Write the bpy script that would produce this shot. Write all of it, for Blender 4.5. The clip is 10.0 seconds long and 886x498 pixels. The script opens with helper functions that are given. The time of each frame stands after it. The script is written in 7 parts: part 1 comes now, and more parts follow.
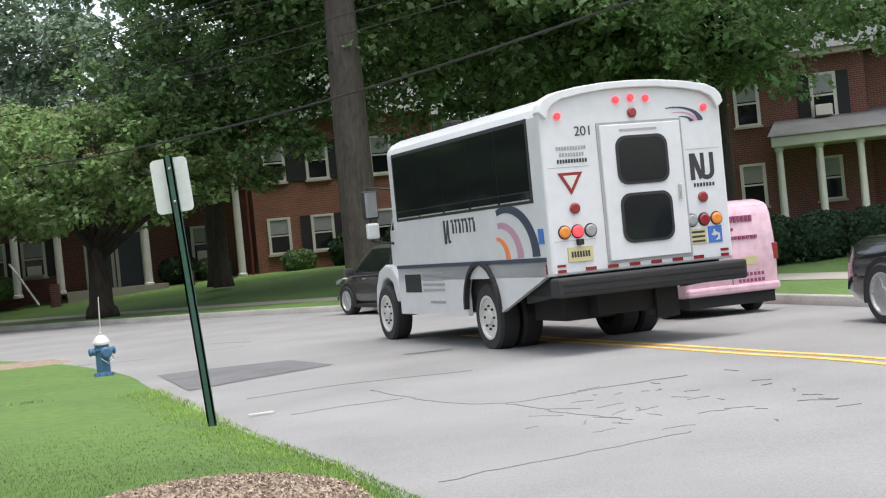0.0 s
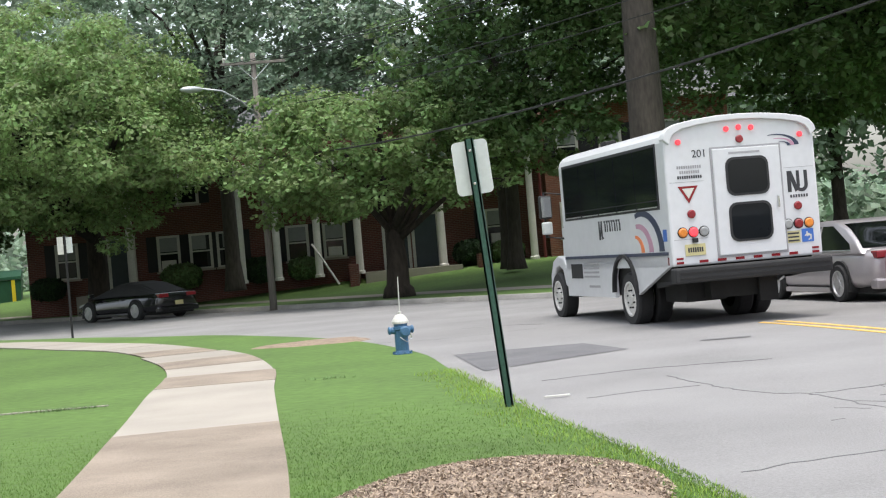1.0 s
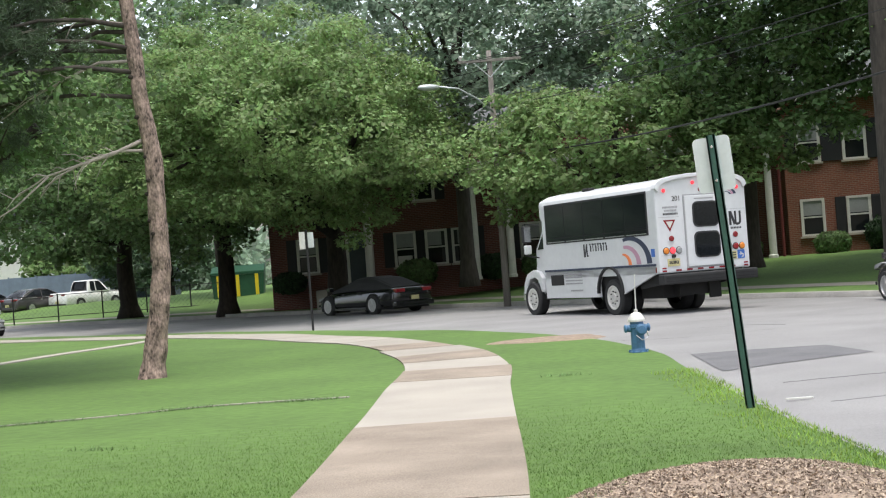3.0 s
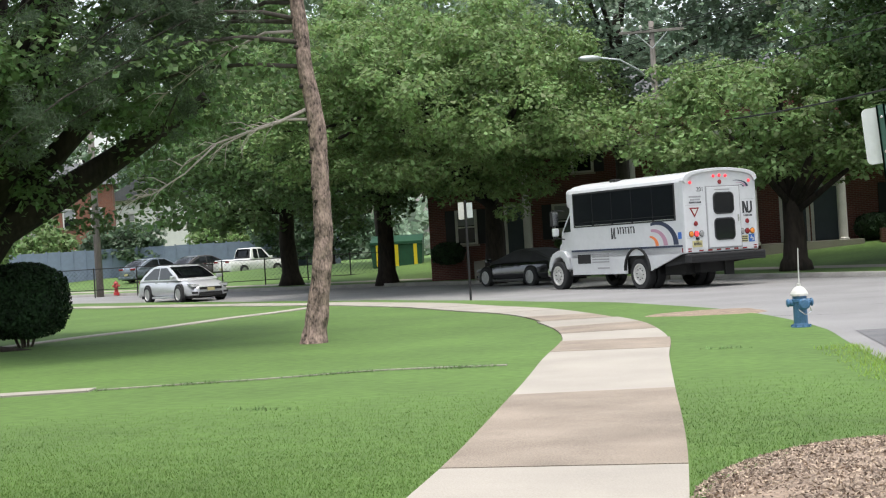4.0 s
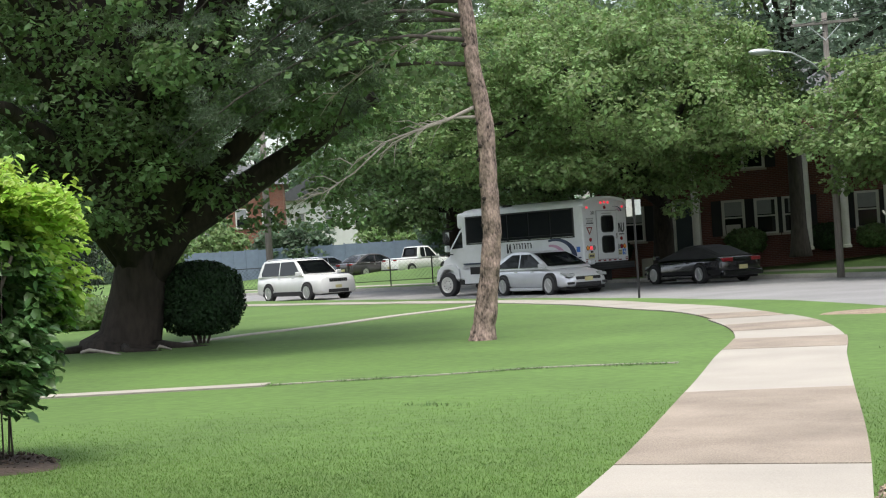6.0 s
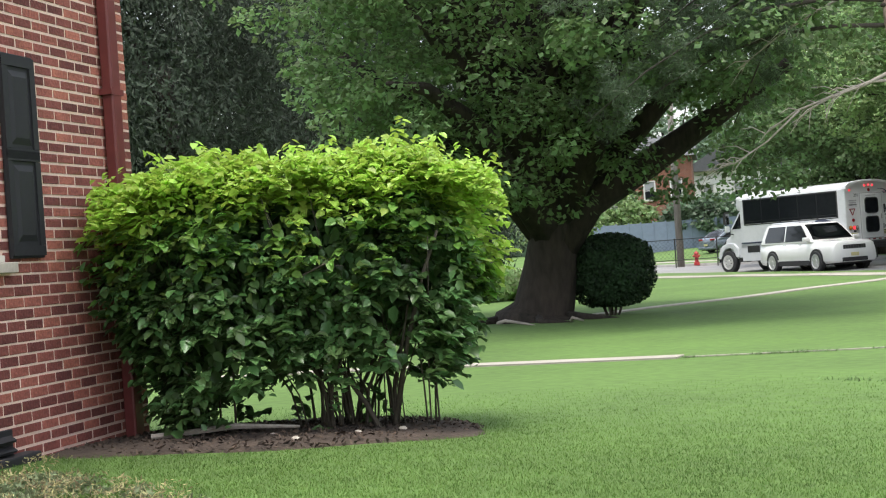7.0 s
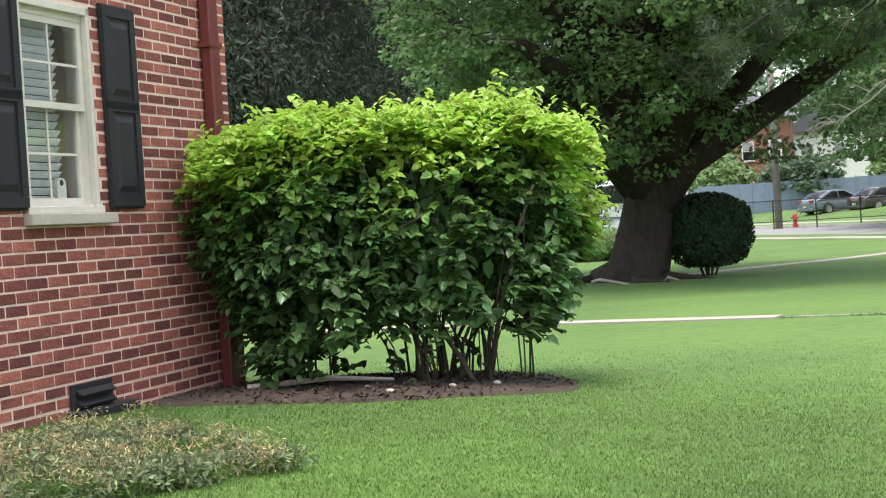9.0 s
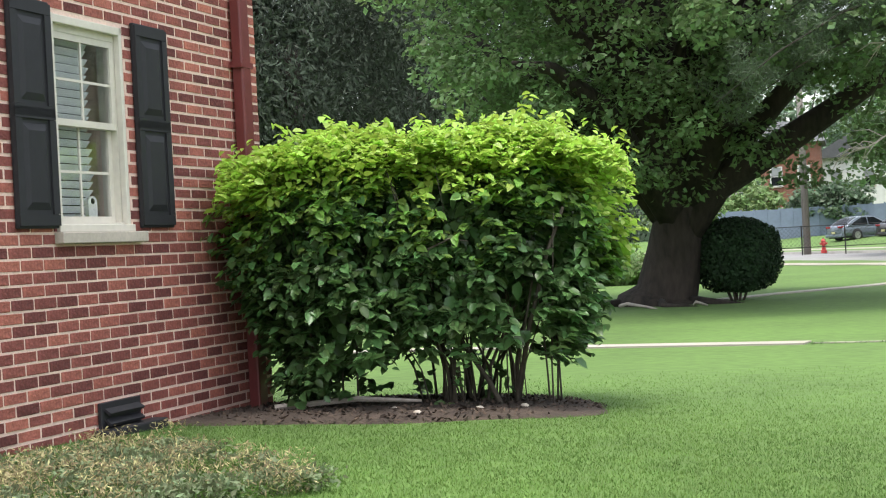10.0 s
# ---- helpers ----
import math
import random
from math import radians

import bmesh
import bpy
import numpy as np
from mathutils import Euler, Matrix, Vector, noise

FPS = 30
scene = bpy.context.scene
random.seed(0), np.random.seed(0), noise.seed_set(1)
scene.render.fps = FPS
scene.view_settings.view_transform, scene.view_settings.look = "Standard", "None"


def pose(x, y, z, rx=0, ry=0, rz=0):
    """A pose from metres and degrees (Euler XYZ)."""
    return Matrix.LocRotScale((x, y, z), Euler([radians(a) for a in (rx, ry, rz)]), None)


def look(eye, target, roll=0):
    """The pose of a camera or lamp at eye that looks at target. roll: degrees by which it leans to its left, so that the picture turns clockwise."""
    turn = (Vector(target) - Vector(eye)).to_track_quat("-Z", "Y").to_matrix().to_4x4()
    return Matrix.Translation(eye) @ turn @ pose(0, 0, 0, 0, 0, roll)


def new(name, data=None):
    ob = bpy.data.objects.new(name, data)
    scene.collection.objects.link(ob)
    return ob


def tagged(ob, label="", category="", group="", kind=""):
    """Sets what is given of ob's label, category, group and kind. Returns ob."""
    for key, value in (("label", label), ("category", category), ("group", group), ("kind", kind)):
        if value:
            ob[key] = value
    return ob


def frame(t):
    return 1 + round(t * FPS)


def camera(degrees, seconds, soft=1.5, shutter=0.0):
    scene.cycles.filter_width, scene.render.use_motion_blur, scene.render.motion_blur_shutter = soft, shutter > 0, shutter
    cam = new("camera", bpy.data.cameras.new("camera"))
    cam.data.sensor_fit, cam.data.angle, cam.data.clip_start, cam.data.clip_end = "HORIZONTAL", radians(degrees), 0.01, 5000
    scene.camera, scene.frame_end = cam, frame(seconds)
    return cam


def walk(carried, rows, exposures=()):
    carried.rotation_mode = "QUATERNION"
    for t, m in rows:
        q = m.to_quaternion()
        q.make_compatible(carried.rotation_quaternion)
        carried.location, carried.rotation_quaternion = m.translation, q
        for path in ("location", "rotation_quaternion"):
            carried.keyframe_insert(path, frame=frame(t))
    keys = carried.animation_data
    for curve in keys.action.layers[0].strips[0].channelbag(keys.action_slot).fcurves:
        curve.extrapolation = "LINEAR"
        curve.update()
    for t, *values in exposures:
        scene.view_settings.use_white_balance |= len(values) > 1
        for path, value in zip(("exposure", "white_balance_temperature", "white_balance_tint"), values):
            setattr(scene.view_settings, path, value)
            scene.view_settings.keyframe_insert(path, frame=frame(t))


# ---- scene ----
cam = camera(33.56, 10.0, soft=1.15)


def turn(yaw, pitch, roll):
    """Camera turn from yaw to the left, pitch up and roll, in degrees."""
    return pose(0, 0, 0, 0, 0, yaw) @ pose(0, 0, 0, 90 + pitch, 0, 0) @ pose(0, 0, 0, 0, 0, roll)


# seconds, x, y, z, yaw, pitch, roll
PATH = [
    (0, 0.010, 0.231, 1.490, -0.00, -0.32, -5.48),
    (0.5, -0.006, 0.249, 1.479, 5.22, -0.45, -5.35),
    (1, -0.061, 0.293, 1.489, 11.31, 0.06, -4.83),
    (1.5, -0.080, 0.294, 1.490, 14.54, 0.38, -4.41),
    (2, -0.099, 0.293, 1.487, 17.66, 0.13, -4.07),
    (2.2, -0.101, 0.282, 1.497, 18.71, 0.08, -4.07),
    (3.3, -0.111, 0.271, 1.485, 21.14, 0.82, -4.20),
    (3.5, -0.109, 0.257, 1.477, 22.15, 0.75, -4.11),
    (3.8, -0.110, 0.241, 1.476, 24.57, 0.43, -4.17),
    (4, -0.112, 0.219, 1.456, 26.53, 0.00, -3.48),
    (4.5, -0.113, 0.193, 1.450, 28.89, -0.43, -2.97),
    (5, -0.116, 0.196, 1.451, 29.49, -0.34, -2.99),
    (5.2, -0.128, 0.212, 1.439, 30.07, -0.21, -2.96),
    (6.3, -0.171, 0.222, 1.437, 36.38, 0.64, -4.03),
    (6.5, -0.183, 0.216, 1.444, 40.08, 0.66, -4.13),
    (6.9, -0.194, 0.154, 1.441, 47.51, 0.47, -4.07),
    (7, -0.177, 0.166, 1.438, 48.82, 0.33, -4.09),
    (7.5, -0.203, 0.177, 1.418, 51.76, -0.22, -3.73),
    (8, -0.217, 0.190, 1.412, 52.57, -0.55, -3.80),
    (8.5, -0.224, 0.184, 1.400, 52.56, -1.08, -3.68),
    (9, -0.222, 0.185, 1.400, 52.58, -0.99, -3.57),
    (9.5, -0.228, 0.184, 1.400, 52.98, -0.29, -3.33),
    (10, -0.238, 0.177, 1.395, 53.56, -0.05, -3.04),
]
walk(cam, [(t, pose(x, y, z) @ turn(a, b, c)) for t, x, y, z, a, b, c in PATH], exposures=[(0, 0.20), (5.2, 0.18), (6.5, 0.33), (7.0, 0.48), (7.5, 0.62), (10, 0.64)])

# ---- light ----
world = bpy.data.worlds.new("sky")
scene.world = world
world.use_nodes = True
_n = world.node_tree.nodes
sky = _n.new("ShaderNodeTexSky")
sky.sky_type, sky.sun_disc = "NISHITA", False
sky.sun_elevation, sky.sun_rotation, sky.dust_density, sky.air_density = radians(80), radians(138), 4.0, 1.2
_n["Background"].inputs[1].default_value = 0.30
_h = _n.new("ShaderNodeHueSaturation")
_h.inputs["Saturation"].default_value = 0.45
world.node_tree.links.new(sky.outputs[0], _h.inputs["Color"])
world.node_tree.links.new(_h.outputs[0], _n["Background"].inputs[0])
sun_data = bpy.data.lights.new("sun", "SUN")
sun_data.energy, sun_data.angle, sun_data.color = 1.35, radians(14), (1.0, 0.96, 0.9)
sun = new("sun", sun_data)
sun.matrix_world = look((0, 0, 30), (0 - math.sin(radians(138)) * 30 * math.cos(radians(80)), 0 - math.cos(radians(138)) * 30 * math.cos(radians(80)), 30 - 30 * math.sin(radians(80))))


# ---- materials ----
def links(m):
    return m.node_tree.nodes, m.node_tree.links.new


def mat(name, col, rough=0.6, metal=0.0, var=0.15, scale=3.0, fine=40.0, bump=0.0, island=0.0, translucent=0.0, coat=0.0, stretch=(1, 1, 1), hue=0.0, obj_random=0.0):
    """A painted, grown or mineral surface: base colour with stains, grain, bump and piece-to-piece variation."""
    m = bpy.data.materials.new(name)
    m.use_nodes = True
    n, ln = links(m)
    b = n["Principled BSDF"]
    b.inputs["Roughness"].default_value, b.inputs["Metallic"].default_value = rough, metal
    b.inputs["Coat Weight"].default_value = coat
    tc, mp = n.new("ShaderNodeTexCoord"), n.new("ShaderNodeMapping")
    mp.inputs["Scale"].default_value = stretch
    ln(tc.outputs["Object"], mp.inputs[0])
    big, small = n.new("ShaderNodeTexNoise"), n.new("ShaderNodeTexNoise")
    big.inputs["Scale"].default_value, small.inputs["Scale"].default_value = scale, fine
    big.inputs["Detail"].default_value, small.inputs["Detail"].default_value = 5, 3
    for k in (big, small):
        ln(mp.outputs[0], k.inputs["Vector"])
    add = n.new("ShaderNodeMath")
    add.operation = "ADD"
    ln(big.outputs[0], add.inputs[0])
    ln(small.outputs[0], add.inputs[1])
    rng = n.new("ShaderNodeMapRange")
    rng.inputs[1].default_value, rng.inputs[2].default_value = 0.6, 1.4
    rng.inputs[3].default_value, rng.inputs[4].default_value = 1 - var * 1.6, 1 + var * 1.6
    ln(add.outputs[0], rng.inputs[0])
    value = rng.outputs[0]
    hsv = n.new("ShaderNodeHueSaturation")
    hsv.inputs["Color"].default_value = (*col, 1)
    if island or obj_random:
        src = n.new("ShaderNodeObjectInfo" if obj_random else "ShaderNodeNewGeometry")
        out = src.outputs["Random" if obj_random else "Random Per Island"]
        amount = obj_random or island
        r2 = n.new("ShaderNodeMapRange")
        r2.inputs[3].default_value, r2.inputs[4].default_value = 1 - amount, 1 + amount
        ln(out, r2.inputs[0])
        mul = n.new("ShaderNodeMath")
        mul.operation = "MULTIPLY"
        ln(value, mul.inputs[0])
        ln(r2.outputs[0], mul.inputs[1])
        value = mul.outputs[0]
        if hue:
            r3 = n.new("ShaderNodeMapRange")
            r3.inputs[3].default_value, r3.inputs[4].default_value = 0.5 - hue, 0.5 + hue
            ln(out, r3.inputs[0])
            ln(r3.outputs[0], hsv.inputs["Hue"])
    ln(value, hsv.inputs["Value"])
    ln(hsv.outputs[0], b.inputs["Base Color"])
    if bump:
        bp = n.new("ShaderNodeBump")
        bp.inputs["Strength"].default_value, bp.inputs["Distance"].default_value = bump, 0.02
        ln(small.outputs[0], bp.inputs["Height"])
        ln(bp.outputs[0], b.inputs["Normal"])
    if translucent:
        tr, mx = n.new("ShaderNodeBsdfTranslucent"), n.new("ShaderNodeMixShader")
        mx.inputs[0].default_value = translucent
        ln(hsv.outputs[0], tr.inputs[0])
        ln(b.outputs[0], mx.inputs[1])
        ln(tr.outputs[0], mx.inputs[2])
        ln(mx.outputs[0], n["Material Output"].inputs[0])
    return m


def glass_dark(name, col=(0.01, 0.012, 0.014), rough=0.06):
    m = mat(name, col, rough, var=0.05)
    m.node_tree.nodes["Principled BSDF"].inputs["Specular IOR Level"].default_value = 0.4
    return m


def glowing(name, col, strength):
    m = mat(name, col, 0.3)
    b = m.node_tree.nodes["Principled BSDF"]
    b.inputs["Emission Color"].default_value, b.inputs["Emission Strength"].default_value = (*col, 1), strength
    return m


def brick_mat(name, a, b2, mortar, scale=1.0):
    """Far brickwork: courses of 72 mm in a wall-aligned pattern."""
    m = bpy.data.materials.new(name)
    m.use_nodes = True
    n, ln = links(m)
    b = n["Principled BSDF"]
    b.inputs["Roughness"].default_value = 0.85
    tc, sp, ad, cb = n.new("ShaderNodeTexCoord"), n.new("ShaderNodeSeparateXYZ"), n.new("ShaderNodeMath"), n.new("ShaderNodeCombineXYZ")
    ln(tc.outputs["Object"], sp.inputs[0])
    ln(sp.outputs[0], ad.inputs[0])
    ln(sp.outputs[1], ad.inputs[1])
    ln(ad.outputs[0], cb.inputs[0])
    ln(sp.outputs[2], cb.inputs[1])
    br = n.new("ShaderNodeTexBrick")
    br.inputs["Color1"].default_value, br.inputs["Color2"].default_value, br.inputs["Mortar"].default_value = (*a, 1), (*b2, 1), (*mortar, 1)
    br.inputs["Scale"].default_value = scale
    br.inputs["Brick Width"].default_value, br.inputs["Row Height"].default_value, br.inputs["Mortar Size"].default_value = 0.215, 0.072, 0.008
    ln(cb.outputs[0], br.inputs["Vector"])
    ns, mx = n.new("ShaderNodeTexNoise"), n.new("ShaderNodeMix")
    ns.inputs["Scale"].default_value = 0.7
    ln(tc.outputs["Object"], ns.inputs["Vector"])
    mx.data_type, mx.blend_type = "RGBA", "MULTIPLY"
    mx.inputs[0].default_value = 0.5
    ln(br.outputs[0], mx.inputs[6])
    ln(ns.outputs[0], mx.inputs[7])
    ln(mx.outputs[2], b.inputs["Base Color"])
    return m


M = dict(
    asphalt=mat("asphalt", (0.225, 0.222, 0.22), 0.9, var=0.16, scale=0.5, fine=60, bump=0.35),
    patch=mat("asphalt_patch", (0.125, 0.125, 0.13), 0.9, var=0.2, scale=1.5, fine=60, bump=0.3),
    tar=mat("tar", (0.11, 0.11, 0.112), 0.8, var=0.2),
    yellow=mat("road_paint", (0.62, 0.40, 0.10), 0.8, var=0.25, scale=2.5, fine=30),
    concrete=mat("concrete", (0.31, 0.285, 0.245), 0.9, var=0.1, scale=1.2, fine=90, bump=0.2),
    concrete_light=mat("concrete_light", (0.335, 0.308, 0.265), 0.9, var=0.1, scale=1.2, fine=90, bump=0.2),
    concrete_brown=mat("concrete_brown", (0.255, 0.212, 0.168), 0.92, var=0.26, scale=1.4, fine=85, bump=0.5),
    kerb=mat("kerb_stone", (0.30, 0.29, 0.27), 0.9, var=0.2, scale=1.5, fine=40, bump=0.3),
    grass=mat("turf", (0.080, 0.148, 0.028), 0.95, var=0.20, scale=0.45, fine=7, bump=0.25),
    grass_far=mat("turf_far", (0.084, 0.154, 0.031), 0.95, var=0.25, scale=0.3, fine=10, bump=0.4),
    blade=mat("grass_blade", (0.094, 0.172, 0.034), 0.8, var=0.22, scale=0.45, fine=5, island=0.10, hue=0.012, translucent=0.4),
    weed=mat("dry_weed", (0.36, 0.31, 0.16), 0.8, var=0.2, island=0.4, hue=0.03, translucent=0.3),
    weed_green=mat("weed_green", (0.16, 0.20, 0.10), 0.75, var=0.2, island=0.35, hue=0.03, translucent=0.3),
    mulch=mat("wood_chips", (0.23, 0.175, 0.13), 0.95, var=0.3, scale=6, fine=40, bump=0.6, island=0.5),
    soil=mat("soil", (0.052, 0.037, 0.027), 0.95, var=0.35, scale=4, fine=30, bump=0.6),
    # brown chips, coloured darker to carry the shadow under the bush
    soil_chip=mat("bark_chip", (0.060, 0.042, 0.030), 0.95, var=0.3, scale=6, fine=40, island=0.7),
    bark=mat("bark_grey", (0.052, 0.044, 0.036), 0.95, var=0.35, scale=3, fine=14, bump=1.0, stretch=(1, 1, 0.25)),
    # brown bark, with the shade under the canopy darkened into its colour
    bark_dark=mat("bark_dark", (0.028, 0.021, 0.016), 0.95, var=0.5, scale=2.5, fine=12, bump=1.0, stretch=(1, 1, 0.3)),
    bark_pine=mat("bark_pine", (0.235, 0.170, 0.142), 0.95, var=0.75, scale=9, fine=34, bump=1.0, stretch=(1, 1, 0.5)),
    twig=mat("dead_twig", (0.34, 0.30, 0.26), 0.9, var=0.2),
    leaf_dark=mat("leaf_dark", (0.112, 0.168, 0.098), 0.55, var=0.2, scale=0.4, fine=3, island=0.45, hue=0.02, translucent=0.5),
    leaf_mid=mat("leaf_mid", (0.140, 0.222, 0.084), 0.55, var=0.2, scale=0.4, fine=3, island=0.45, hue=0.02, translucent=0.5),
    leaf_light=mat("leaf_light", (0.205, 0.300, 0.112), 0.55, var=0.2, scale=0.4, fine=3, island=0.4, hue=0.02, translucent=0.5),
    needle=mat("needle", (0.085, 0.122, 0.068), 0.6, var=0.2, scale=0.5, fine=4, island=0.4, hue=0.02, translucent=0.2),
    hemlock=mat("hemlock_needle", (0.050, 0.066, 0.044), 0.85, var=0.2, scale=0.5, fine=4, island=0.4, hue=0.02, translucent=0.2),
    # bush leaf tones hold its light: shaded, half lit, and lit lime
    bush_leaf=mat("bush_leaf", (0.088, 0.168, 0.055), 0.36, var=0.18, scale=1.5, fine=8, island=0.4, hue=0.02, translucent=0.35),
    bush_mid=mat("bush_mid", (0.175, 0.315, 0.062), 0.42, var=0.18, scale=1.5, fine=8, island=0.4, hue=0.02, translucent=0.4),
    bush_lit=mat("bush_lit", (0.36, 0.53, 0.085), 0.45, var=0.12, scale=1.5, fine=8, island=0.3, hue=0.015, translucent=0.45),
    grass_tip=mat("grass_bright", (0.22, 0.34, 0.05), 0.6, var=0.2, scale=0.6, fine=9, island=0.3, hue=0.018, translucent=0.4),
    chips=mat("chip", (0.30, 0.235, 0.18), 0.9, var=0.2, scale=6, fine=40, island=0.6, hue=0.01),
    twig_dark=mat("stem_bark", (0.072, 0.060, 0.045), 0.9, var=0.25, scale=8, fine=40),
    # pale bluish leaf: the aerial haze of distance is mixed into its colour
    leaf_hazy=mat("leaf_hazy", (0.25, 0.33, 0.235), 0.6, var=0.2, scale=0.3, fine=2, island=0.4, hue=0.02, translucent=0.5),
    yew=mat("yew", (0.017, 0.042, 0.014), 0.92, var=0.2, scale=1, fine=8, island=0.5, translucent=0.15),
    white=mat("white_paint", (0.63, 0.64, 0.655), 0.35, var=0.04, scale=1.2, fine=8, coat=0.3),
    trim_white=mat("trim_white", (0.58, 0.57, 0.53), 0.55, var=0.08, scale=2, fine=20),
    black=mat("black_rubber", (0.022, 0.022, 0.023), 0.7, var=0.15),
    under=mat("chassis", (0.018, 0.018, 0.018), 0.85, var=0.2),
    tyre=mat("tyre", (0.025, 0.025, 0.026), 0.8, var=0.15),
    rim=mat("rim", (0.55, 0.55, 0.55), 0.35, 0.7, var=0.1),
    rim_white=mat("rim_white", (0.62, 0.61, 0.58), 0.5, 0.1, var=0.15),
    glass=glass_dark("tinted_glass"),
    red=mat("red_lens", (0.24, 0.016, 0.022), 0.2, coat=0.5, var=0.1),
    red_lit=glowing("red_lens_lit", (0.95, 0.06, 0.08), 0.7),
    amber=mat("amber_lens", (0.72, 0.24, 0.04), 0.2, coat=0.5, var=0.1),
    clear=mat("clear_lens", (0.30, 0.31, 0.31), 0.15, coat=0.5, var=0.1),
    stripe_navy=mat("stripe_navy", (0.035, 0.045, 0.085), 0.4, var=0.06),
    stripe_pink=mat("stripe_mauve", (0.48, 0.27, 0.36), 0.4, var=0.06),
    stripe_orange=mat("stripe_orange", (0.80, 0.22, 0.07), 0.4, var=0.06),
    ink=mat("ink", (0.03, 0.03, 0.035), 0.5, var=0.05),
    grey_ink=mat("grey_ink", (0.33, 0.33, 0.34), 0.6, var=0.1),
    blue_sign=mat("blue_sign", (0.05, 0.15, 0.48), 0.4, var=0.05),
    plate_yellow=mat("plate_yellow", (0.52, 0.47, 0.24), 0.5, var=0.1),
    chrome=mat("chrome", (0.7, 0.7, 0.7), 0.18, 1.0, var=0.04),
    sign_back=mat("sign_back", (0.66, 0.69, 0.68), 0.4, 0.25, var=0.06, scale=3, fine=20),
    green_post=mat("green_post", (0.030, 0.085, 0.062), 0.5, var=0.2, scale=4, fine=30),
    hydrant_blue=mat("hydrant_blue", (0.055, 0.145, 0.26), 0.45, var=0.2, scale=8, fine=40),
    hydrant_red=mat("hydrant_red", (0.50, 0.05, 0.05), 0.45, var=0.15),
    wood_pole=mat("pole_wood", (0.20, 0.182, 0.162), 0.9, var=0.25, scale=2, fine=14, bump=0.5, stretch=(3, 3, 0.2)),
    wire=mat("wire", (0.02, 0.02, 0.02), 0.6),
    lamp_grey=mat("lamp_grey", (0.50, 0.53, 0.54), 0.4, 0.4, var=0.06),
    brick_far=brick_mat("brickwork", (0.20, 0.062, 0.045), (0.14, 0.045, 0.036), (0.25, 0.18, 0.155)),
    brick_warm=brick_mat("brickwork_warm", (0.30, 0.10, 0.055), (0.23, 0.075, 0.045), (0.32, 0.23, 0.18)),
    roof_slate=mat("roof_slate", (0.085, 0.088, 0.09), 0.8, var=0.2, scale=1, fine=8, bump=0.3),
    door_dark=mat("door_dark", (0.045, 0.062, 0.075), 0.5, var=0.1),
    shutter=mat("shutter_black", (0.014, 0.014, 0.017), 0.65, var=0.15, scale=2, fine=20),
    brick=mat("brick", (0.235, 0.070, 0.055), 0.88, var=0.3, scale=5, fine=45, bump=0.5, obj_random=0.52, hue=0.007),
    brick_joined=mat("brick_joined", (0.235, 0.070, 0.055), 0.88, var=0.3, scale=5, fine=45, bump=0.5, island=0.52, hue=0.007),
    mortar=mat("mortar", (0.70, 0.52, 0.435), 0.95, var=0.12, scale=3, fine=60, bump=0.3),
    downspout=mat("downspout_red", (0.145, 0.030, 0.028), 0.45, var=0.12, scale=2, fine=12),
    stone=mat("sill_stone", (0.44, 0.39, 0.33), 0.85, var=0.1),
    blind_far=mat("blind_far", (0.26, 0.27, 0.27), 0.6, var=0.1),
    blind=mat("blind_slat", (0.80, 0.82, 0.82), 0.6, var=0.05),
    cream=mat("window_cream", (0.60, 0.565, 0.49), 0.5, var=0.06, scale=2, fine=20),
    # near-black room surfaces: the unlit indoor gloom is put into the colour
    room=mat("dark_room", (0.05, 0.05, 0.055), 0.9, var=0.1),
    fence_blue=mat("fence_blue", (0.17, 0.21, 0.28), 0.8, var=0.1),
    dumpster=mat("dumpster_green", (0.020, 0.085, 0.045), 0.5, var=0.15),
    bright_yellow=mat("bright_yellow", (0.75, 0.58, 0.03), 0.5, var=0.08),
    siding=mat("siding_white", (0.7, 0.7, 0.67), 0.7, var=0.06),
    car_black=mat("car_black", (0.012, 0.012, 0.014), 0.18, var=0.05, coat=0.8),
    car_silver=mat("car_silver", (0.60, 0.61, 0.63), 0.28, 0.35, var=0.04, coat=0.6),
    car_gold=mat("car_pale_silver", (0.44, 0.41, 0.42), 0.3, 0.45, var=0.04, coat=0.6),
    car_white=mat("car_white", (0.76, 0.76, 0.74), 0.25, var=0.03, coat=0.6),
    car_grey=mat("car_dark_grey", (0.075, 0.070, 0.070), 0.25, 0.3, var=0.05, coat=0.6),
    pink=mat("van_pink", (0.62, 0.40, 0.47), 0.35, var=0.16, scale=1.3, fine=7, coat=0.4),
    van_rose=mat("van_rose", (0.52, 0.14, 0.27), 0.4, var=0.12),
    magenta=mat("van_magenta", (0.26, 0.05, 0.13), 0.4, var=0.1),
    # dark blue paint lightened in colour for the sky reflected on the roof
    blue_grey_car=mat("car_blue_grey", (0.17, 0.20, 0.24), 0.25, 0.3, var=0.05, coat=0.6),
)


def clear_pane(name):
    m = mat(name, (0.9, 0.93, 0.92), 0.02, var=0.01)
    m.node_tree.nodes["Principled BSDF"].inputs["Transmission Weight"].default_value = 1.0
    return m


M["pane"] = clear_pane("pane_glass")


# ---- shapes ----
def part(name, bm, material, parent=None, label="", smooth=False):
    """Links a bmesh as one mesh object under a thing."""
    me = bpy.data.meshes.new(name)
    bm.to_mesh(me)
    bm.free()
    if smooth:
        me.shade_smooth()
    me.materials.append(material)
    ob = new(name, me)
    if parent:
        ob.parent = parent
    if label:
        tagged(ob, label)
    return ob


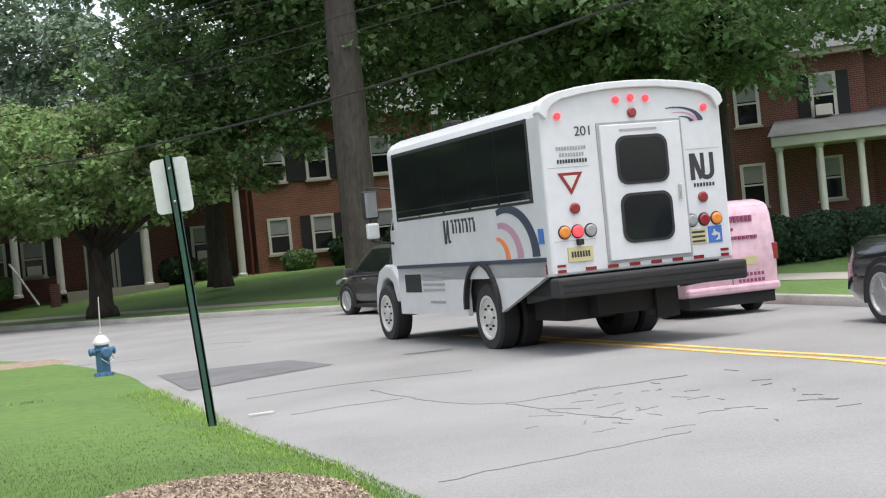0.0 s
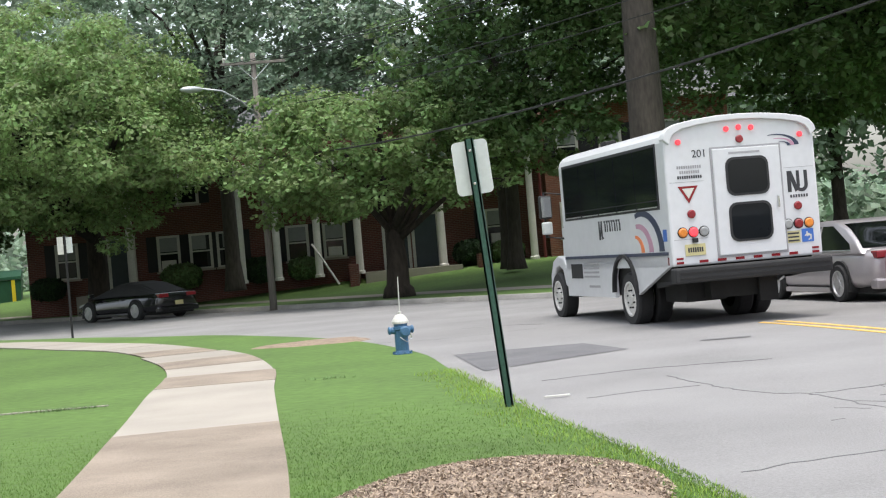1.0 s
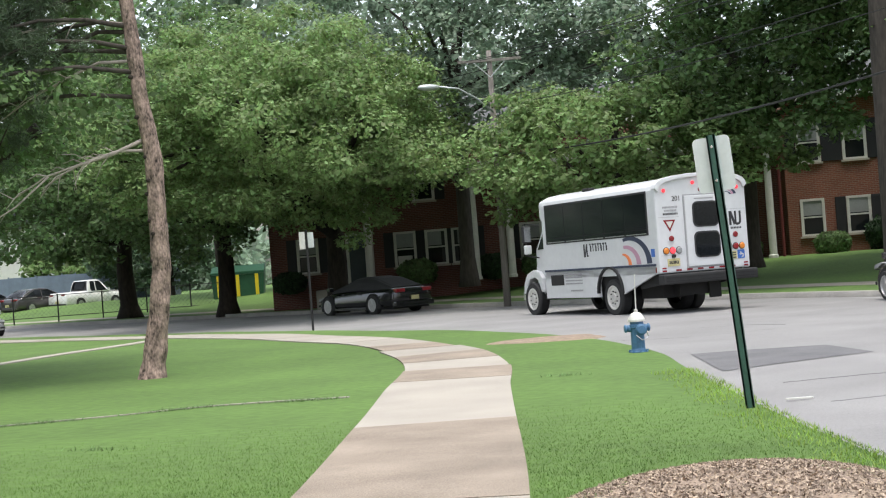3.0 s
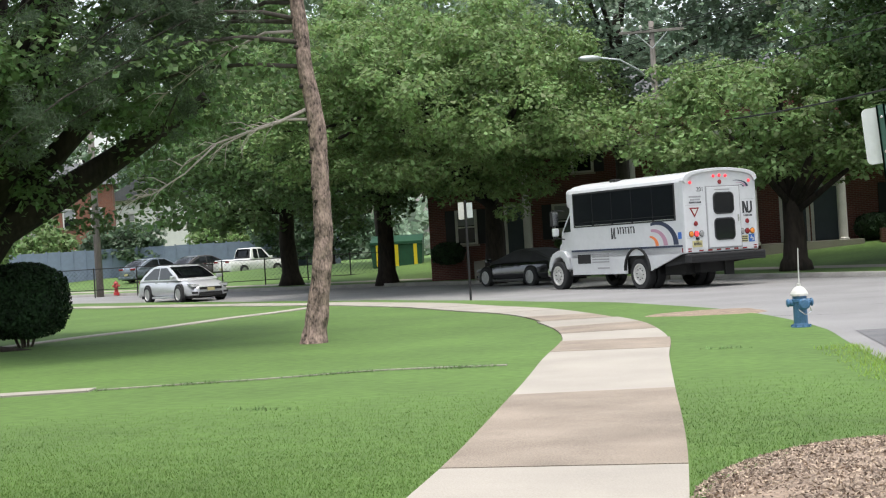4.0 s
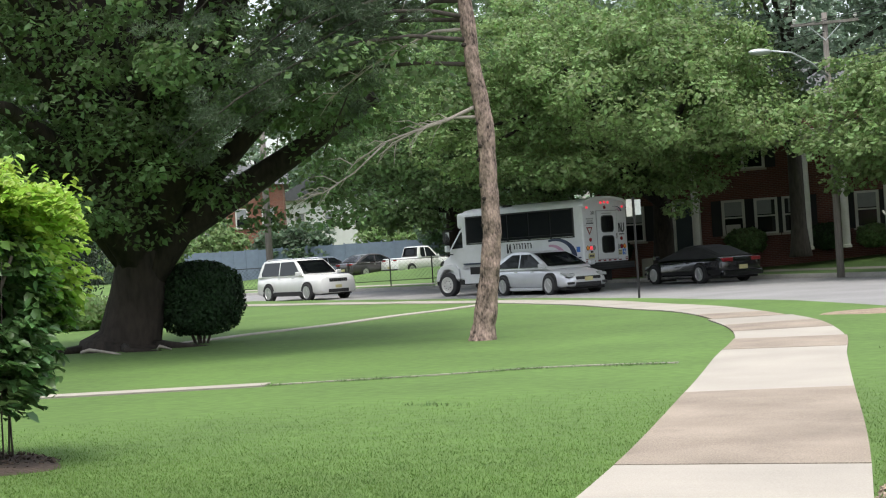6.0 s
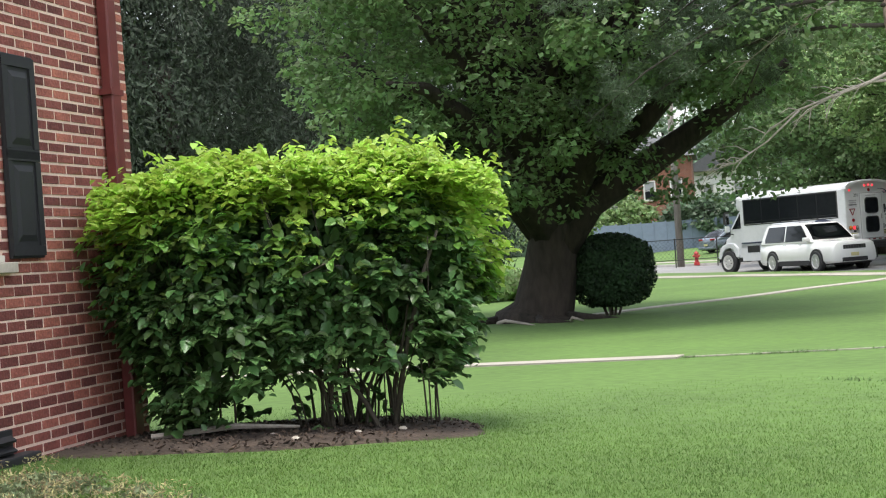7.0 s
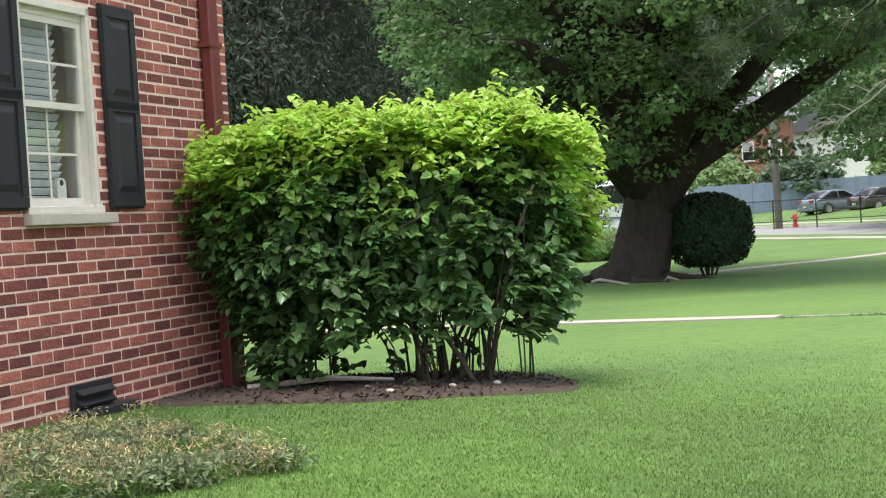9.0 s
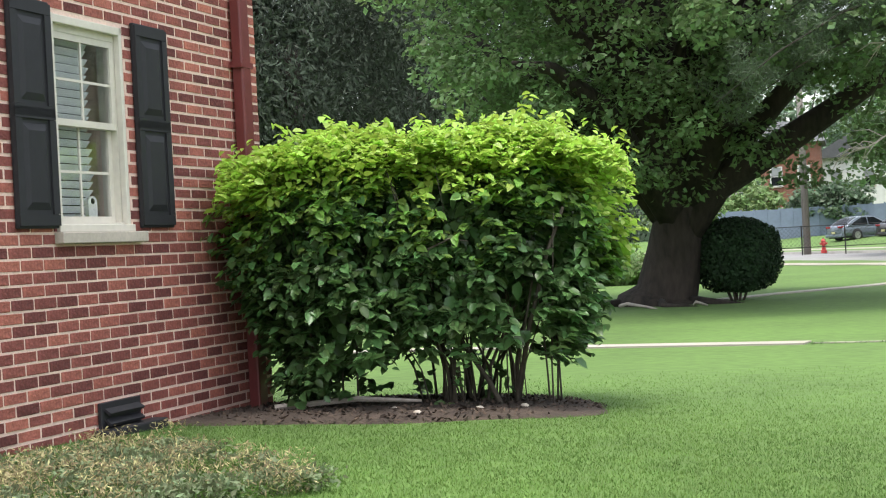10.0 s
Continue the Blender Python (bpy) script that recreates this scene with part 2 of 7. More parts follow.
def raw(name, verts, faces, material, parent=None, smooth=False):
    me = bpy.data.meshes.new(name)
    me.from_pydata([tuple(v) for v in verts], [], faces)
    if smooth:
        me.shade_smooth()
    me.materials.append(material)
    ob = new(name, me)
    if parent:
        ob.parent = parent
    return ob


def thing(name, m, label, category, group="", kind=""):
    """An Empty at a thing's base."""
    ob = new(name)
    ob.empty_display_size = 0.1
    ob.matrix_basis = m
    return tagged(ob, label, category, group, kind)


def B(*boxes, bevel=0.0, seg=2):
    """A bmesh of boxes (x0, x1, y0, y1, z0, z1)."""
    bm = bmesh.new()
    for x0, x1, y0, y1, z0, z1 in boxes:
        r = bmesh.ops.create_cube(bm, size=1.0)
        bmesh.ops.transform(bm, matrix=Matrix.Translation(((x0 + x1) / 2, (y0 + y1) / 2, (z0 + z1) / 2)) @ Matrix.Diagonal((x1 - x0, y1 - y0, z1 - z0, 1)), verts=r["verts"])
    if bevel:
        bmesh.ops.bevel(bm, geom=bm.edges[:], offset=bevel, segments=seg, affect="EDGES", profile=0.5)
    return bm


def tube(bm, pts, radii, seg=8, cap=True):
    """A tapered tube through points."""
    rings = []
    pts = [Vector(p) for p in pts]
    up = None
    for i, p in enumerate(pts):
        d = (pts[min(i + 1, len(pts) - 1)] - pts[max(i - 1, 0)]).normalized()
        if up is None or abs(d.dot(up)) > 0.95:
            up = Vector((1, 0, 0)) if abs(d.x) < 0.8 else Vector((0, 1, 0))
        a = (up - d * up.dot(d)).normalized()
        b = d.cross(a)
        up = a
        rings.append([bm.verts.new(p + (a * math.cos(k * math.tau / seg) + b * math.sin(k * math.tau / seg)) * radii[i]) for k in range(seg)])
    for r0, r1 in zip(rings, rings[1:]):
        for k in range(seg):
            bm.faces.new((r0[k], r0[(k + 1) % seg], r1[(k + 1) % seg], r1[k]))
    if cap:
        bm.faces.new(rings[0][::-1])
        bm.faces.new(rings[-1])
    return bm


def T(*args, seg=8):
    bm = bmesh.new()
    return tube(bm, *args, seg=seg)


def lathe(profile, seg=20, axis="z", ends=True):
    """A turned shape from (radius, height) pairs."""
    bm = bmesh.new()
    rings = []
    for r, h in profile:
        ring = []
        for k in range(seg):
            a = k * math.tau / seg
            c, s = r * math.cos(a), r * math.sin(a)
            ring.append(bm.verts.new((c, s, h) if axis == "z" else (c, h, s)))
        rings.append(ring)
    for r0, r1 in zip(rings, rings[1:]):
        for k in range(seg):
            bm.faces.new((r0[k], r0[(k + 1) % seg], r1[(k + 1) % seg], r1[k]))
    if ends:
        bm.faces.new(rings[0][::-1])
        bm.faces.new(rings[-1])
    else:
        for k in range(seg):
            bm.faces.new((rings[-1][k], rings[-1][(k + 1) % seg], rings[0][(k + 1) % seg], rings[0][k]))
    bmesh.ops.recalc_face_normals(bm, faces=bm.faces[:])
    return bm


def prism(outline, axis, lo, hi, bevel=0.0):
    """An outline of (a, b) pairs pushed along an axis: y keeps (x, z), x keeps (y, z), z keeps (x, y)."""
    bm = bmesh.new()

    def at(a, b, c):
        return {"y": (a, c, b), "x": (c, a, b), "z": (a, b, c)}[axis]
    r0 = [bm.verts.new(at(a, b, lo)) for a, b in outline]
    r1 = [bm.verts.new(at(a, b, hi)) for a, b in outline]
    n = len(outline)
    for k in range(n):
        bm.faces.new((r0[k], r0[(k + 1) % n], r1[(k + 1) % n], r1[k]))
    bm.faces.new(r0[::-1])
    bm.faces.new(r1)
    bmesh.ops.recalc_face_normals(bm, faces=bm.faces[:])
    if bevel:
        bmesh.ops.bevel(bm, geom=bm.edges[:], offset=bevel, segments=2, affect="EDGES", profile=0.5)
    return bm


def spline(pts, step=1.0):
    """Catmull-Rom through plan points, resampled about every step metres."""
    p = np.array([pts[0], *pts, pts[-1]], float)
    out = []
    for i in range(1, len(p) - 2):
        k = max(1, int(np.linalg.norm(p[i + 1] - p[i]) / step))
        for s in np.arange(k) / k:
            a, b, c, d = p[i - 1:i + 3]
            out.append(0.5 * (2 * b + (c - a) * s + (2 * a - 5 * b + 4 * c - d) * s ** 2 + (3 * b - a - 3 * c + d) * s ** 3))
    out.append(p[-2])
    return np.array(out)


def normals(line):
    """Unit normals to the left of a plan line."""
    d = np.gradient(line, axis=0)
    d /= np.linalg.norm(d, axis=1)[:, None]
    return np.stack([-d[:, 1], d[:, 0]], 1)


# ---- ground ----
NEAR = spline([(9, -22), (3.2, -2), (1.4, 3.5), (-0.2, 7.9), (-0.75, 9.6), (-1.45, 11.4), (-2.1, 13.2), (-3.4, 17), (-4.5, 20.2), (-6.8, 24.6), (-9.7, 28.2), (-12.5, 30.6), (-15.8, 33.3), (-20, 36.2), (-26, 39.5), (-33, 43.5), (-43, 48.4), (-60, 55.3), (-120, 80), (-260, 135)], 0.7)
FAR = spline([(19, -30), (13, -8), (9.2, 8), (8.0, 14), (6.1, 20), (4.6, 25), (1.9, 30.5), (-1.5, 35), (-5.2, 39), (-10.1, 43), (-15, 46.6), (-20, 49.8), (-27, 53.5), (-36, 57.3), (-57, 65), (-120, 90), (-260, 150)], 1.0)
LAWN = 0.14


def lawn_z(x, y):
    d2 = (x + 7.5) ** 2 + (y - 2.5) ** 2
    return LAWN + 0.28 * np.exp(-d2 / 22.0) + 0.012 * np.sin(x * 0.9 + y * 0.5) * np.sin(y * 0.7 - x * 0.3)


def far_z(v):
    """Height of the ground beyond the far kerb, v metres behind it."""
    s = np.clip((v - 2.5) / 12.0, 0, 1)
    return 0.14 + 0.75 * s * s * (3 - 2 * s)


def grid_mesh(name, rows, material, label, kind="structure"):
    """rows: list of equally long arrays of points."""
    a = np.array(rows)
    h, w = a.shape[:2]
    faces = [(i * w + j, i * w + j + 1, (i + 1) * w + j + 1, (i + 1) * w + j) for i in range(h - 1) for j in range(w - 1)]
    ob = raw(name, a.reshape(-1, 3), faces, material, smooth=True)
    return tagged(ob, label, name.split("_")[0], kind=kind)


def build_ground():
    s = np.concatenate([[0, 0, 0.0004, 0.001], np.linspace(0.003, 0.5, 130), np.linspace(0.52, 1.0, 20)])
    c = np.array((-52.0, -6.0))
    rows = []
    for e in NEAR:
        p = e + (c - e) * s[:, None]
        z = lawn_z(p[:, 0], p[:, 1])
        z[0] = -0.05
        z[1] = LAWN - 0.10
        z[2] = LAWN - 0.05
        z[3] = LAWN - 0.015
        rows.append(np.column_stack([p, z]))
    ob = grid_mesh("ground", rows, M["grass"], "mown green lawn running down to the road")
    v = np.array([0.15, 0.6, 1.5, 2.5, 4, 6, 8, 10, 12, 14.5, 20, 40, 100, 300])
    n = -normals(FAR)
    tagged(grid_mesh("ground_far", [np.column_stack([f + k * v[:, None], far_z(v)]) for f, k in zip(FAR, n)], M["grass_far"], "grass bank rising behind the far kerb"), category="ground")
    # road between the two edges
    idx = np.linspace(0, 1, 240)
    e1 = np.array([NEAR[int(round(q * (len(NEAR) - 1)))] for q in idx])
    cum = np.concatenate([[0], np.cumsum(np.linalg.norm(np.diff(FAR, axis=0), axis=1))])
    e2 = np.column_stack([np.interp(idx * cum[-1], cum, FAR[:, k]) for k in (0, 1)])
    tagged(grid_mesh("road", [[(*(a + (b - a) * q + (a - b) * 0.02), 0.03 * math.sin(math.pi * q)) for q in np.linspace(0, 1.05, 9)] for a, b in zip(e1, e2)], M["asphalt"], "worn grey asphalt road with cracks"), category="road")
    k0 = [(f, m) for f, m in zip(FAR, n)]
    tagged(grid_mesh("kerb", [[(*(f - m * 0.02), -0.05), (*f, 0.13), (*(f + m * 0.02), 0.145), (*(f + m * 0.16), 0.145), (*(f + m * 0.17), 0.1)] for f, m in k0], M["kerb"], "grey stone kerb along the far side"), category="kerb")
    tagged(grid_mesh("pavement", [[(*(f + m * q), far_z(np.array(q)) + 0.012) for q in (2.6, 3.2, 3.9)] for f, m in k0], M["concrete"], "concrete footpath behind the far kerb"), category="pavement")
    big = B((-900, 900, -900, 900, -0.9, -0.35))
    tagged(part("backdrop_ground", big, M["grass_far"]), "green ground out to the horizon", "ground", kind="structure")


build_ground()


# ---- trees ----
def leaf_mesh(name, centers, normals_, size, material, parent, rng, long=1.5, fold=0.25):
    """Many small folded leaves, each an island of two triangles' width."""
    n = len(centers)
    nn = normals_ / np.linalg.norm(normals_, axis=1)[:, None]
    r = rng.normal(size=(n, 3))
    u = np.cross(nn, r)
    u /= np.linalg.norm(u, axis=1)[:, None]
    w = np.cross(nn, u)
    s = (size * rng.uniform(0.6, 1.35, n))[:, None]
    a = centers - u * s * long * 0.5
    b = centers + w * s * 0.5 - nn * s * fold
    c = centers + u * s * long * 0.5 - nn * s * fold * 0.6
    d = centers - w * s * 0.5 - nn * s * fold
    v = np.stack([a, b, c, d], 1).reshape(-1, 3)
    me = bpy.data.meshes.new(name)
    me.vertices.add(n * 4)
    me.vertices.foreach_set("co", v.ravel())
    me.loops.add(n * 4)
    me.loops.foreach_set("vertex_index", np.arange(n * 4))
    me.polygons.add(n)
    me.polygons.foreach_set("loop_start", np.arange(n) * 4)
    me.update(calc_edges=True)
    me.materials.append(material)
    ob = new(name, me)
    ob.parent = parent
    return ob


def clump_leaves(rng, centers, radii, per, flat=0.55):
    """Leaf places and normals in flattened clumps."""
    cs, ns = [], []
    for c, r in zip(centers, radii):
        k = max(6, int(per * rng.uniform(0.7, 1.3)))
        d = rng.normal(size=(k, 3))
        d /= np.linalg.norm(d, axis=1)[:, None]
        q = rng.uniform(0.35, 1.0, k) ** 0.6
        off = d * q[:, None] * r
        off[:, 2] *= flat
        cs.append(c + off)
        nv = d * 0.6 + rng.normal(size=(k, 3)) * 0.45
        nv[:, 2] += 0.75
        ns.append(nv)
    return np.concatenate(cs), np.concatenate(ns)


def crown_points(rng, center, radius, count, inner=0.55, lump=0.22, floor=None):
    """Clump centres in an uneven, hollow crown."""
    d = rng.normal(size=(count, 3))
    d /= np.linalg.norm(d, axis=1)[:, None]
    ph = rng.uniform(0, 6.28, 6)
    wob = 1 + lump * (np.sin(d[:, 0] * 4 + ph[0]) * np.sin(d[:, 1] * 4 + ph[1]) + 0.7 * np.sin(d[:, 2] * 6 + ph[2] + d[:, 0] * 5))
    q = rng.uniform(inner ** 3, 1, count) ** (1 / 3)
    p = np.array(center) + d * np.array(radius) * (wob * q)[:, None]
    if floor is not None:
        p = p[p[:, 2] > floor]
    return p


def tree(name, base, trunk_r, fork, center, radius, clumps, clump_r, per, leaf, leaf_mat, bark, label, seed, lean=(0, 0), limbs=9, inner=0.5, floor=None, fork_r=0.6, group="", drop=None, flare=1.35, long=1.5, droop=0.0):
    """A tapered trunk, bent limbs and a crown of leaf clumps. Places in plan metres; center is the crown's own centre."""
    rng = np.random.default_rng(seed)
    ob = thing(name, pose(*base), label, "tree", group)
    c = np.array(center, float) - np.array(base)
    pts = crown_points(rng, c, radius, clumps, inner, floor=None if floor is None else floor - base[2])
    if drop is not None:
        pts = pts[[not drop(p + np.array(base)) for p in pts]]
    top = Vector((lean[0], lean[1], fork))
    mid = top * 0.5 + Vector((rng.uniform(-0.1, 0.1), rng.uniform(-0.1, 0.1), 0)) * trunk_r * 2
    tr = T([(0, 0, -0.15), (0, 0, 0.12), (*(top * 0.12),), mid, top, top + (Vector(c) - top) * 0.55], [trunk_r * flare * 1.15, trunk_r * flare, trunk_r * 1.05, trunk_r * 0.92, trunk_r * 0.78, trunk_r * 0.3], seg=14)
    for v in tr.verts:
        k = noise.noise(Vector((v.co.x * 2.3, v.co.y * 2.3, v.co.z * 0.7 + seed)))
        v.co.x *= 1 + 0.16 * k
        v.co.y *= 1 + 0.16 * k
    trunk = part("trunk", tr, bark, ob, smooth=True)
    order = np.argsort(rng.random(len(pts)))[:limbs]
    for i in order:
        e = Vector(pts[i])
        s = top * rng.uniform(0.75, 1.0)
        m = s.lerp(e, 0.5) + Vector((0, 0, rng.uniform(0.02, 0.16) * (e - s).length))
        m2 = s.lerp(e, 0.78) + Vector((0, 0, rng.uniform(0.0, 0.12) * (e - s).length))
        r = trunk_r * rng.uniform(0.28, 0.5) * fork_r / 0.6
        part("limb", T([s, m, m2, e], [r, r * 0.62, r * 0.35, r * 0.1], seg=7), bark, ob, smooth=True)
    r = clump_r * rng.uniform(0.65, 1.35, len(pts))
    cs, ns = clump_leaves(rng, pts, r, per)
    if floor is not None:
        keep = cs[:, 2] > floor - base[2] - 0.3
        cs, ns = cs[keep], ns[keep]
    if droop:
        cs[:, 2] -= droop * rng.random(len(cs)) ** 2
        ns[:, 2] *= 0.25
    leaf_mesh("crown", cs, ns, leaf, leaf_mat, ob, rng, long=long)
    return ob


# ---- wheeled things ----
WHEELS = {}


def wheel(parent, x, y, r, w, rim_mat, rim_r=0.62, side=1, spoked=True):
    """A tyre with its rim; side 1 shows to the left."""
    a, b = (y - w / 2, y + w / 2)
    ty = lathe([(r * 0.62, -w / 2), (r * 0.93, -w / 2), (r, -w * 0.36), (r, w * 0.36), (r * 0.93, w / 2), (r * 0.62, w / 2)], 28, "y", False)
    ob = part("wheel", ty, M["tyre"], parent, smooth=False)
    ob.location = (x, y, r)
    o = side * w / 2
    rm = lathe([(r * rim_r * 1.06, o * 0.8), (r * rim_r * 1.06, o * 1.03), (r * rim_r * 0.95, o * 1.05), (r * rim_r * 0.86, o * 0.55), (r * 0.28, o * 0.45), (r * 0.2, o * 1.0), (r * 0.02, o * 1.0)], 24, "y")
    rim = part("rim", rm, rim_mat, ob, smooth=False)
    spokes = bmesh.new()
    for k in range(5 if spoked else 0):
        bm = B((0.16 * r, r * rim_r * 0.95, min(o * 0.74, o * 0.94), max(o * 0.74, o * 0.94), -0.055 * r, 0.055 * r))
        bmesh.ops.transform(bm, matrix=Matrix.Rotation(k * math.tau / 5, 4, "Y"), verts=bm.verts)
        tmp = bpy.data.meshes.new("tmp")
        bm.to_mesh(tmp)
        bm.free()
        spokes.from_mesh(tmp)
        bpy.data.meshes.remove(tmp)
    if spoked:
        part("spoke", spokes, rim_mat, rim)
    else:
        spokes.free()
        for k in range(8):
            part("lug_nut", disc(0.15 * r / 0.44 * math.cos(k * math.tau / 8), o * 0.78, 0.15 * r / 0.44 * math.sin(k * math.tau / 8), 0.016, 0.03, "y" if side > 0 else "-y"), M["under"], rim)
    WHEELS.setdefault(parent.name, []).append((ob, r))
    return ob


def disc(x, y, z, r, depth, axis):
    bm = lathe([(r, 0), (r, depth * 0.6), (r * 0.7, depth), (0.01, depth)], 18)
    rot = {"-x": Matrix.Rotation(-math.pi / 2, 4, "Y"), "x": Matrix.Rotation(math.pi / 2, 4, "Y"), "y": Matrix.Rotation(-math.pi / 2, 4, "X"), "-y": Matrix.Rotation(math.pi / 2, 4, "X"), "z": Matrix()}[axis]
    bmesh.ops.transform(bm, matrix=Matrix.Translation((x, y, z)) @ rot, verts=bm.verts)
    return bm


def arc_band(cx, cz, r0, r1, a0, a1, y, t, taper=0.0, sx=1.0, n=18):
    """A flat arched stripe on a side wall (x, z), thickness t from y."""
    outer = [(cx + sx * r1 * math.cos(a), cz + r1 * math.sin(a)) for a in np.linspace(a0, a1, n)]
    inner = [(cx + sx * (r1 - (r1 - r0) * (1 - taper * q)) * math.cos(a), cz + (r1 - (r1 - r0) * (1 - taper * q)) * math.sin(a)) for q, a in zip(np.linspace(1, 0, n), np.linspace(a1, a0, n))]
    return prism(outer + inner, "y", y, y + t)


def letters(name, text, size, m, material, parent):
    cu = bpy.data.curves.new(name, "FONT")
    cu.body, cu.size, cu.extrude, cu.align_x = text, size, 0.002, "CENTER"
    cu.materials.append(material)
    ob = new(name, cu)
    ob.parent = parent
    ob.matrix_local = m
    return ob


def rrect(a0, a1, b0, b1, r):
    """A rounded rectangle's outline."""
    out = []
    for ca, cb, s in ((a1 - r, b1 - r, 0), (a0 + r, b1 - r, 90), (a0 + r, b0 + r, 180), (a1 - r, b0 + r, 270)):
        out += [(ca + r * math.cos(radians(s + q)), cb + r * math.sin(radians(s + q))) for q in (0, 22, 45, 68, 90)]
    return out


def build_bus():
    bus = thing("bus", pose(0, 0, 0), "white minibus with tinted windows and a curved rainbow stripe, driving", "bus")
    xr, xf, hw = -2.15, 3.25, 1.2
    # side walls and roof: one arched shell in cross-section
    sec = [(-hw, 0.95), (-hw, 2.82), (-hw + 0.03, 2.91), (-hw + 0.09, 2.98), (-hw + 0.22, 3.04), (-0.7, 3.09), (-0.35, 3.125), (0, 3.135), (0.35, 3.125), (0.7, 3.09), (hw - 0.22, 3.04), (hw - 0.09, 2.98), (hw - 0.03, 2.91), (hw, 2.82), (hw, 0.95)]
    body = part("body", prism(sec, "x", xr + 0.05, xf), M["white"], bus, "white painted body shell")
    # rear cap with rounded rim
    cap = [(y * 1.015, z + 0.02 if z > 2 else z) for y, z in sec]
    part("rear_cap", prism(cap, "x", xr - 0.06, xr + 0.10, bevel=0.035), M["white"], bus)
    part("roof_rim", prism([(y * 1.03, z + 0.035) for y, z in sec[1:14]] + [(y * 0.95, z - 0.05) for y, z in sec[1:14]][::-1], "x", xr - 0.12, xr + 0.06, bevel=0.012), M["white"], bus)
    # skirts
    sk = [(xf, 1.16), (xf, 0.46), (0.55, 0.46), (0.55, 0.8), (0.42, 1.02), (0.2, 1.13), (-0.2, 1.13), (-0.42, 1.02), (-0.55, 0.8), (-0.58, 0.52), (xr, 1.0), (xr, 1.16)]
    for s in (1, -1):
        part("skirt", prism(sk, "y", *sorted((s * (hw - 0.06), s * hw))), M["white"], bus)
        part("belt_stripe", B((xr + 0.04, xf, *sorted((s * hw, s * (hw + 0.012))), 1.13, 1.18)), M["stripe_navy"], bus)
        # wheel arch lip
        a = np.linspace(0, math.pi, 14)
        lip = [(0.60 * math.cos(q), 0.55 + 0.63 * math.sin(q)) for q in a] + [(0.55 * math.cos(q), 0.55 + 0.58 * math.sin(q)) for q in a[::-1]]
        part("wheel_arch", prism(lip, "y", *sorted((s * (hw - 0.02), s * (hw + 0.05)))), M["black"], bus)
        band = part("window_band", B((xr + 0.32, xf - 0.18, *sorted((s * (hw - 0.02), s * (hw + 0.008))), 1.83, 2.83), bevel=0.006), M["black"], bus, "black window surround")
        w = (xf - 0.18 - xr - 0.32 - 0.10) / 5
        for k in range(5):
            x0 = xr + 0.37 + k * w
            part("window_pane", B((x0 + 0.012, x0 + w - 0.012, *sorted((s * hw, s * (hw + 0.014))), 1.98, 2.78)), M["glass"], band)
            part("vent_pane", B((x0 + 0.012, x0 + w - 0.012, *sorted((s * hw, s * (hw + 0.012))), 1.88, 1.965)), M["glass"], band)
            part("window_rail", B((x0 + 0.04, x0 + w - 0.06, *sorted((s * hw, s * (hw + 0.018))), 1.865, 1.882)), M["rim"], band)
        # stripes: navy, mauve, orange
        cx = -1.62
        part("stripe", arc_band(cx + 0.62, 1.185, 0.50, 0.66, 0.02, 1.95, s * hw if s > 0 else -hw - 0.006, 0.006, 0.55, sx=-1.35), M["stripe_navy"], bus, "navy curved stripe")
        part("stripe", arc_band(cx + 0.82, 1.185, 0.32, 0.46, 0.02, 1.75, s * hw if s > 0 else -hw - 0.006, 0.006, 0.5, sx=-1.35), M["stripe_pink"], bus, "mauve curved stripe")
        part("stripe", arc_band(cx + 0.98, 1.185, 0.17, 0.28, 0.02, 1.6, s * hw if s > 0 else -hw - 0.006, 0.006, 0.6, sx=-1.35), M["stripe_orange"], bus, "orange curved stripe")
        # lettering block as plain bars
        ys = sorted((s * hw, s * (hw + 0.006)))
        part("logo_mark", prism([(1.18, 1.44), (1.18, 1.76), (1.12, 1.76), (1.12, 1.50), (1.04, 1.76), (0.99, 1.76), (0.99, 1.50), (0.93, 1.46), (1.03, 1.44), (1.05, 1.60), (1.10, 1.44)], "y", *ys), M["ink"], bus)
        for k in range(7):
            xb = 0.80 - k * 0.125
            part("logo_bar", B((xb + 0.024, xb + 0.056, *ys, 1.57, 1.76), (xb, xb + 0.024, *ys, 1.725 if k % 2 else 1.57, 1.76 if k % 2 else 1.70), (xb + 0.056, xb + 0.092, *ys, 1.725, 1.76)), M["ink"], bus)
        part("notice", B(*[(1.35, 2.2, *ys, 1.02 - 0.075 * i, 1.055 - 0.075 * i) for i in range(4)]), M["grey_ink"], bus)
        part("notice", B((1.35, 1.95, *ys, 0.62, 0.66)), M["grey_ink"], bus)
        part("compartment_grille", B((2.28, 2.95, *ys, 0.78, 1.04)), M["under"], bus, "black louvred vent")
        part("access_sign", B((xr + 0.12, xr + 0.27, *ys, 1.34, 1.52)), M["blue_sign"], bus)
        part("side_marker", B((xr + 0.07, xr + 0.11, *sorted((s * hw, s * (hw + 0.02))), 0.98, 1.10)), M["red"], bus)
    # underframe
    part("underframe", B((xr + 0.3, xf + 1.2, -0.5, 0.5, 0.42, 0.75), (xr + 0.1, xf, -1.1, 1.1, 0.72, 0.98), (-0.12, 0.12, -0.9, 0.9, 0.36, 0.56), (-1.6, -0.7, 0.15, 0.8, 0.38, 0.72), (xr + 0.2, xr + 0.26, -0.55, -0.25, 0.32, 0.7)), M["under"], bus, "dark underframe and axle")
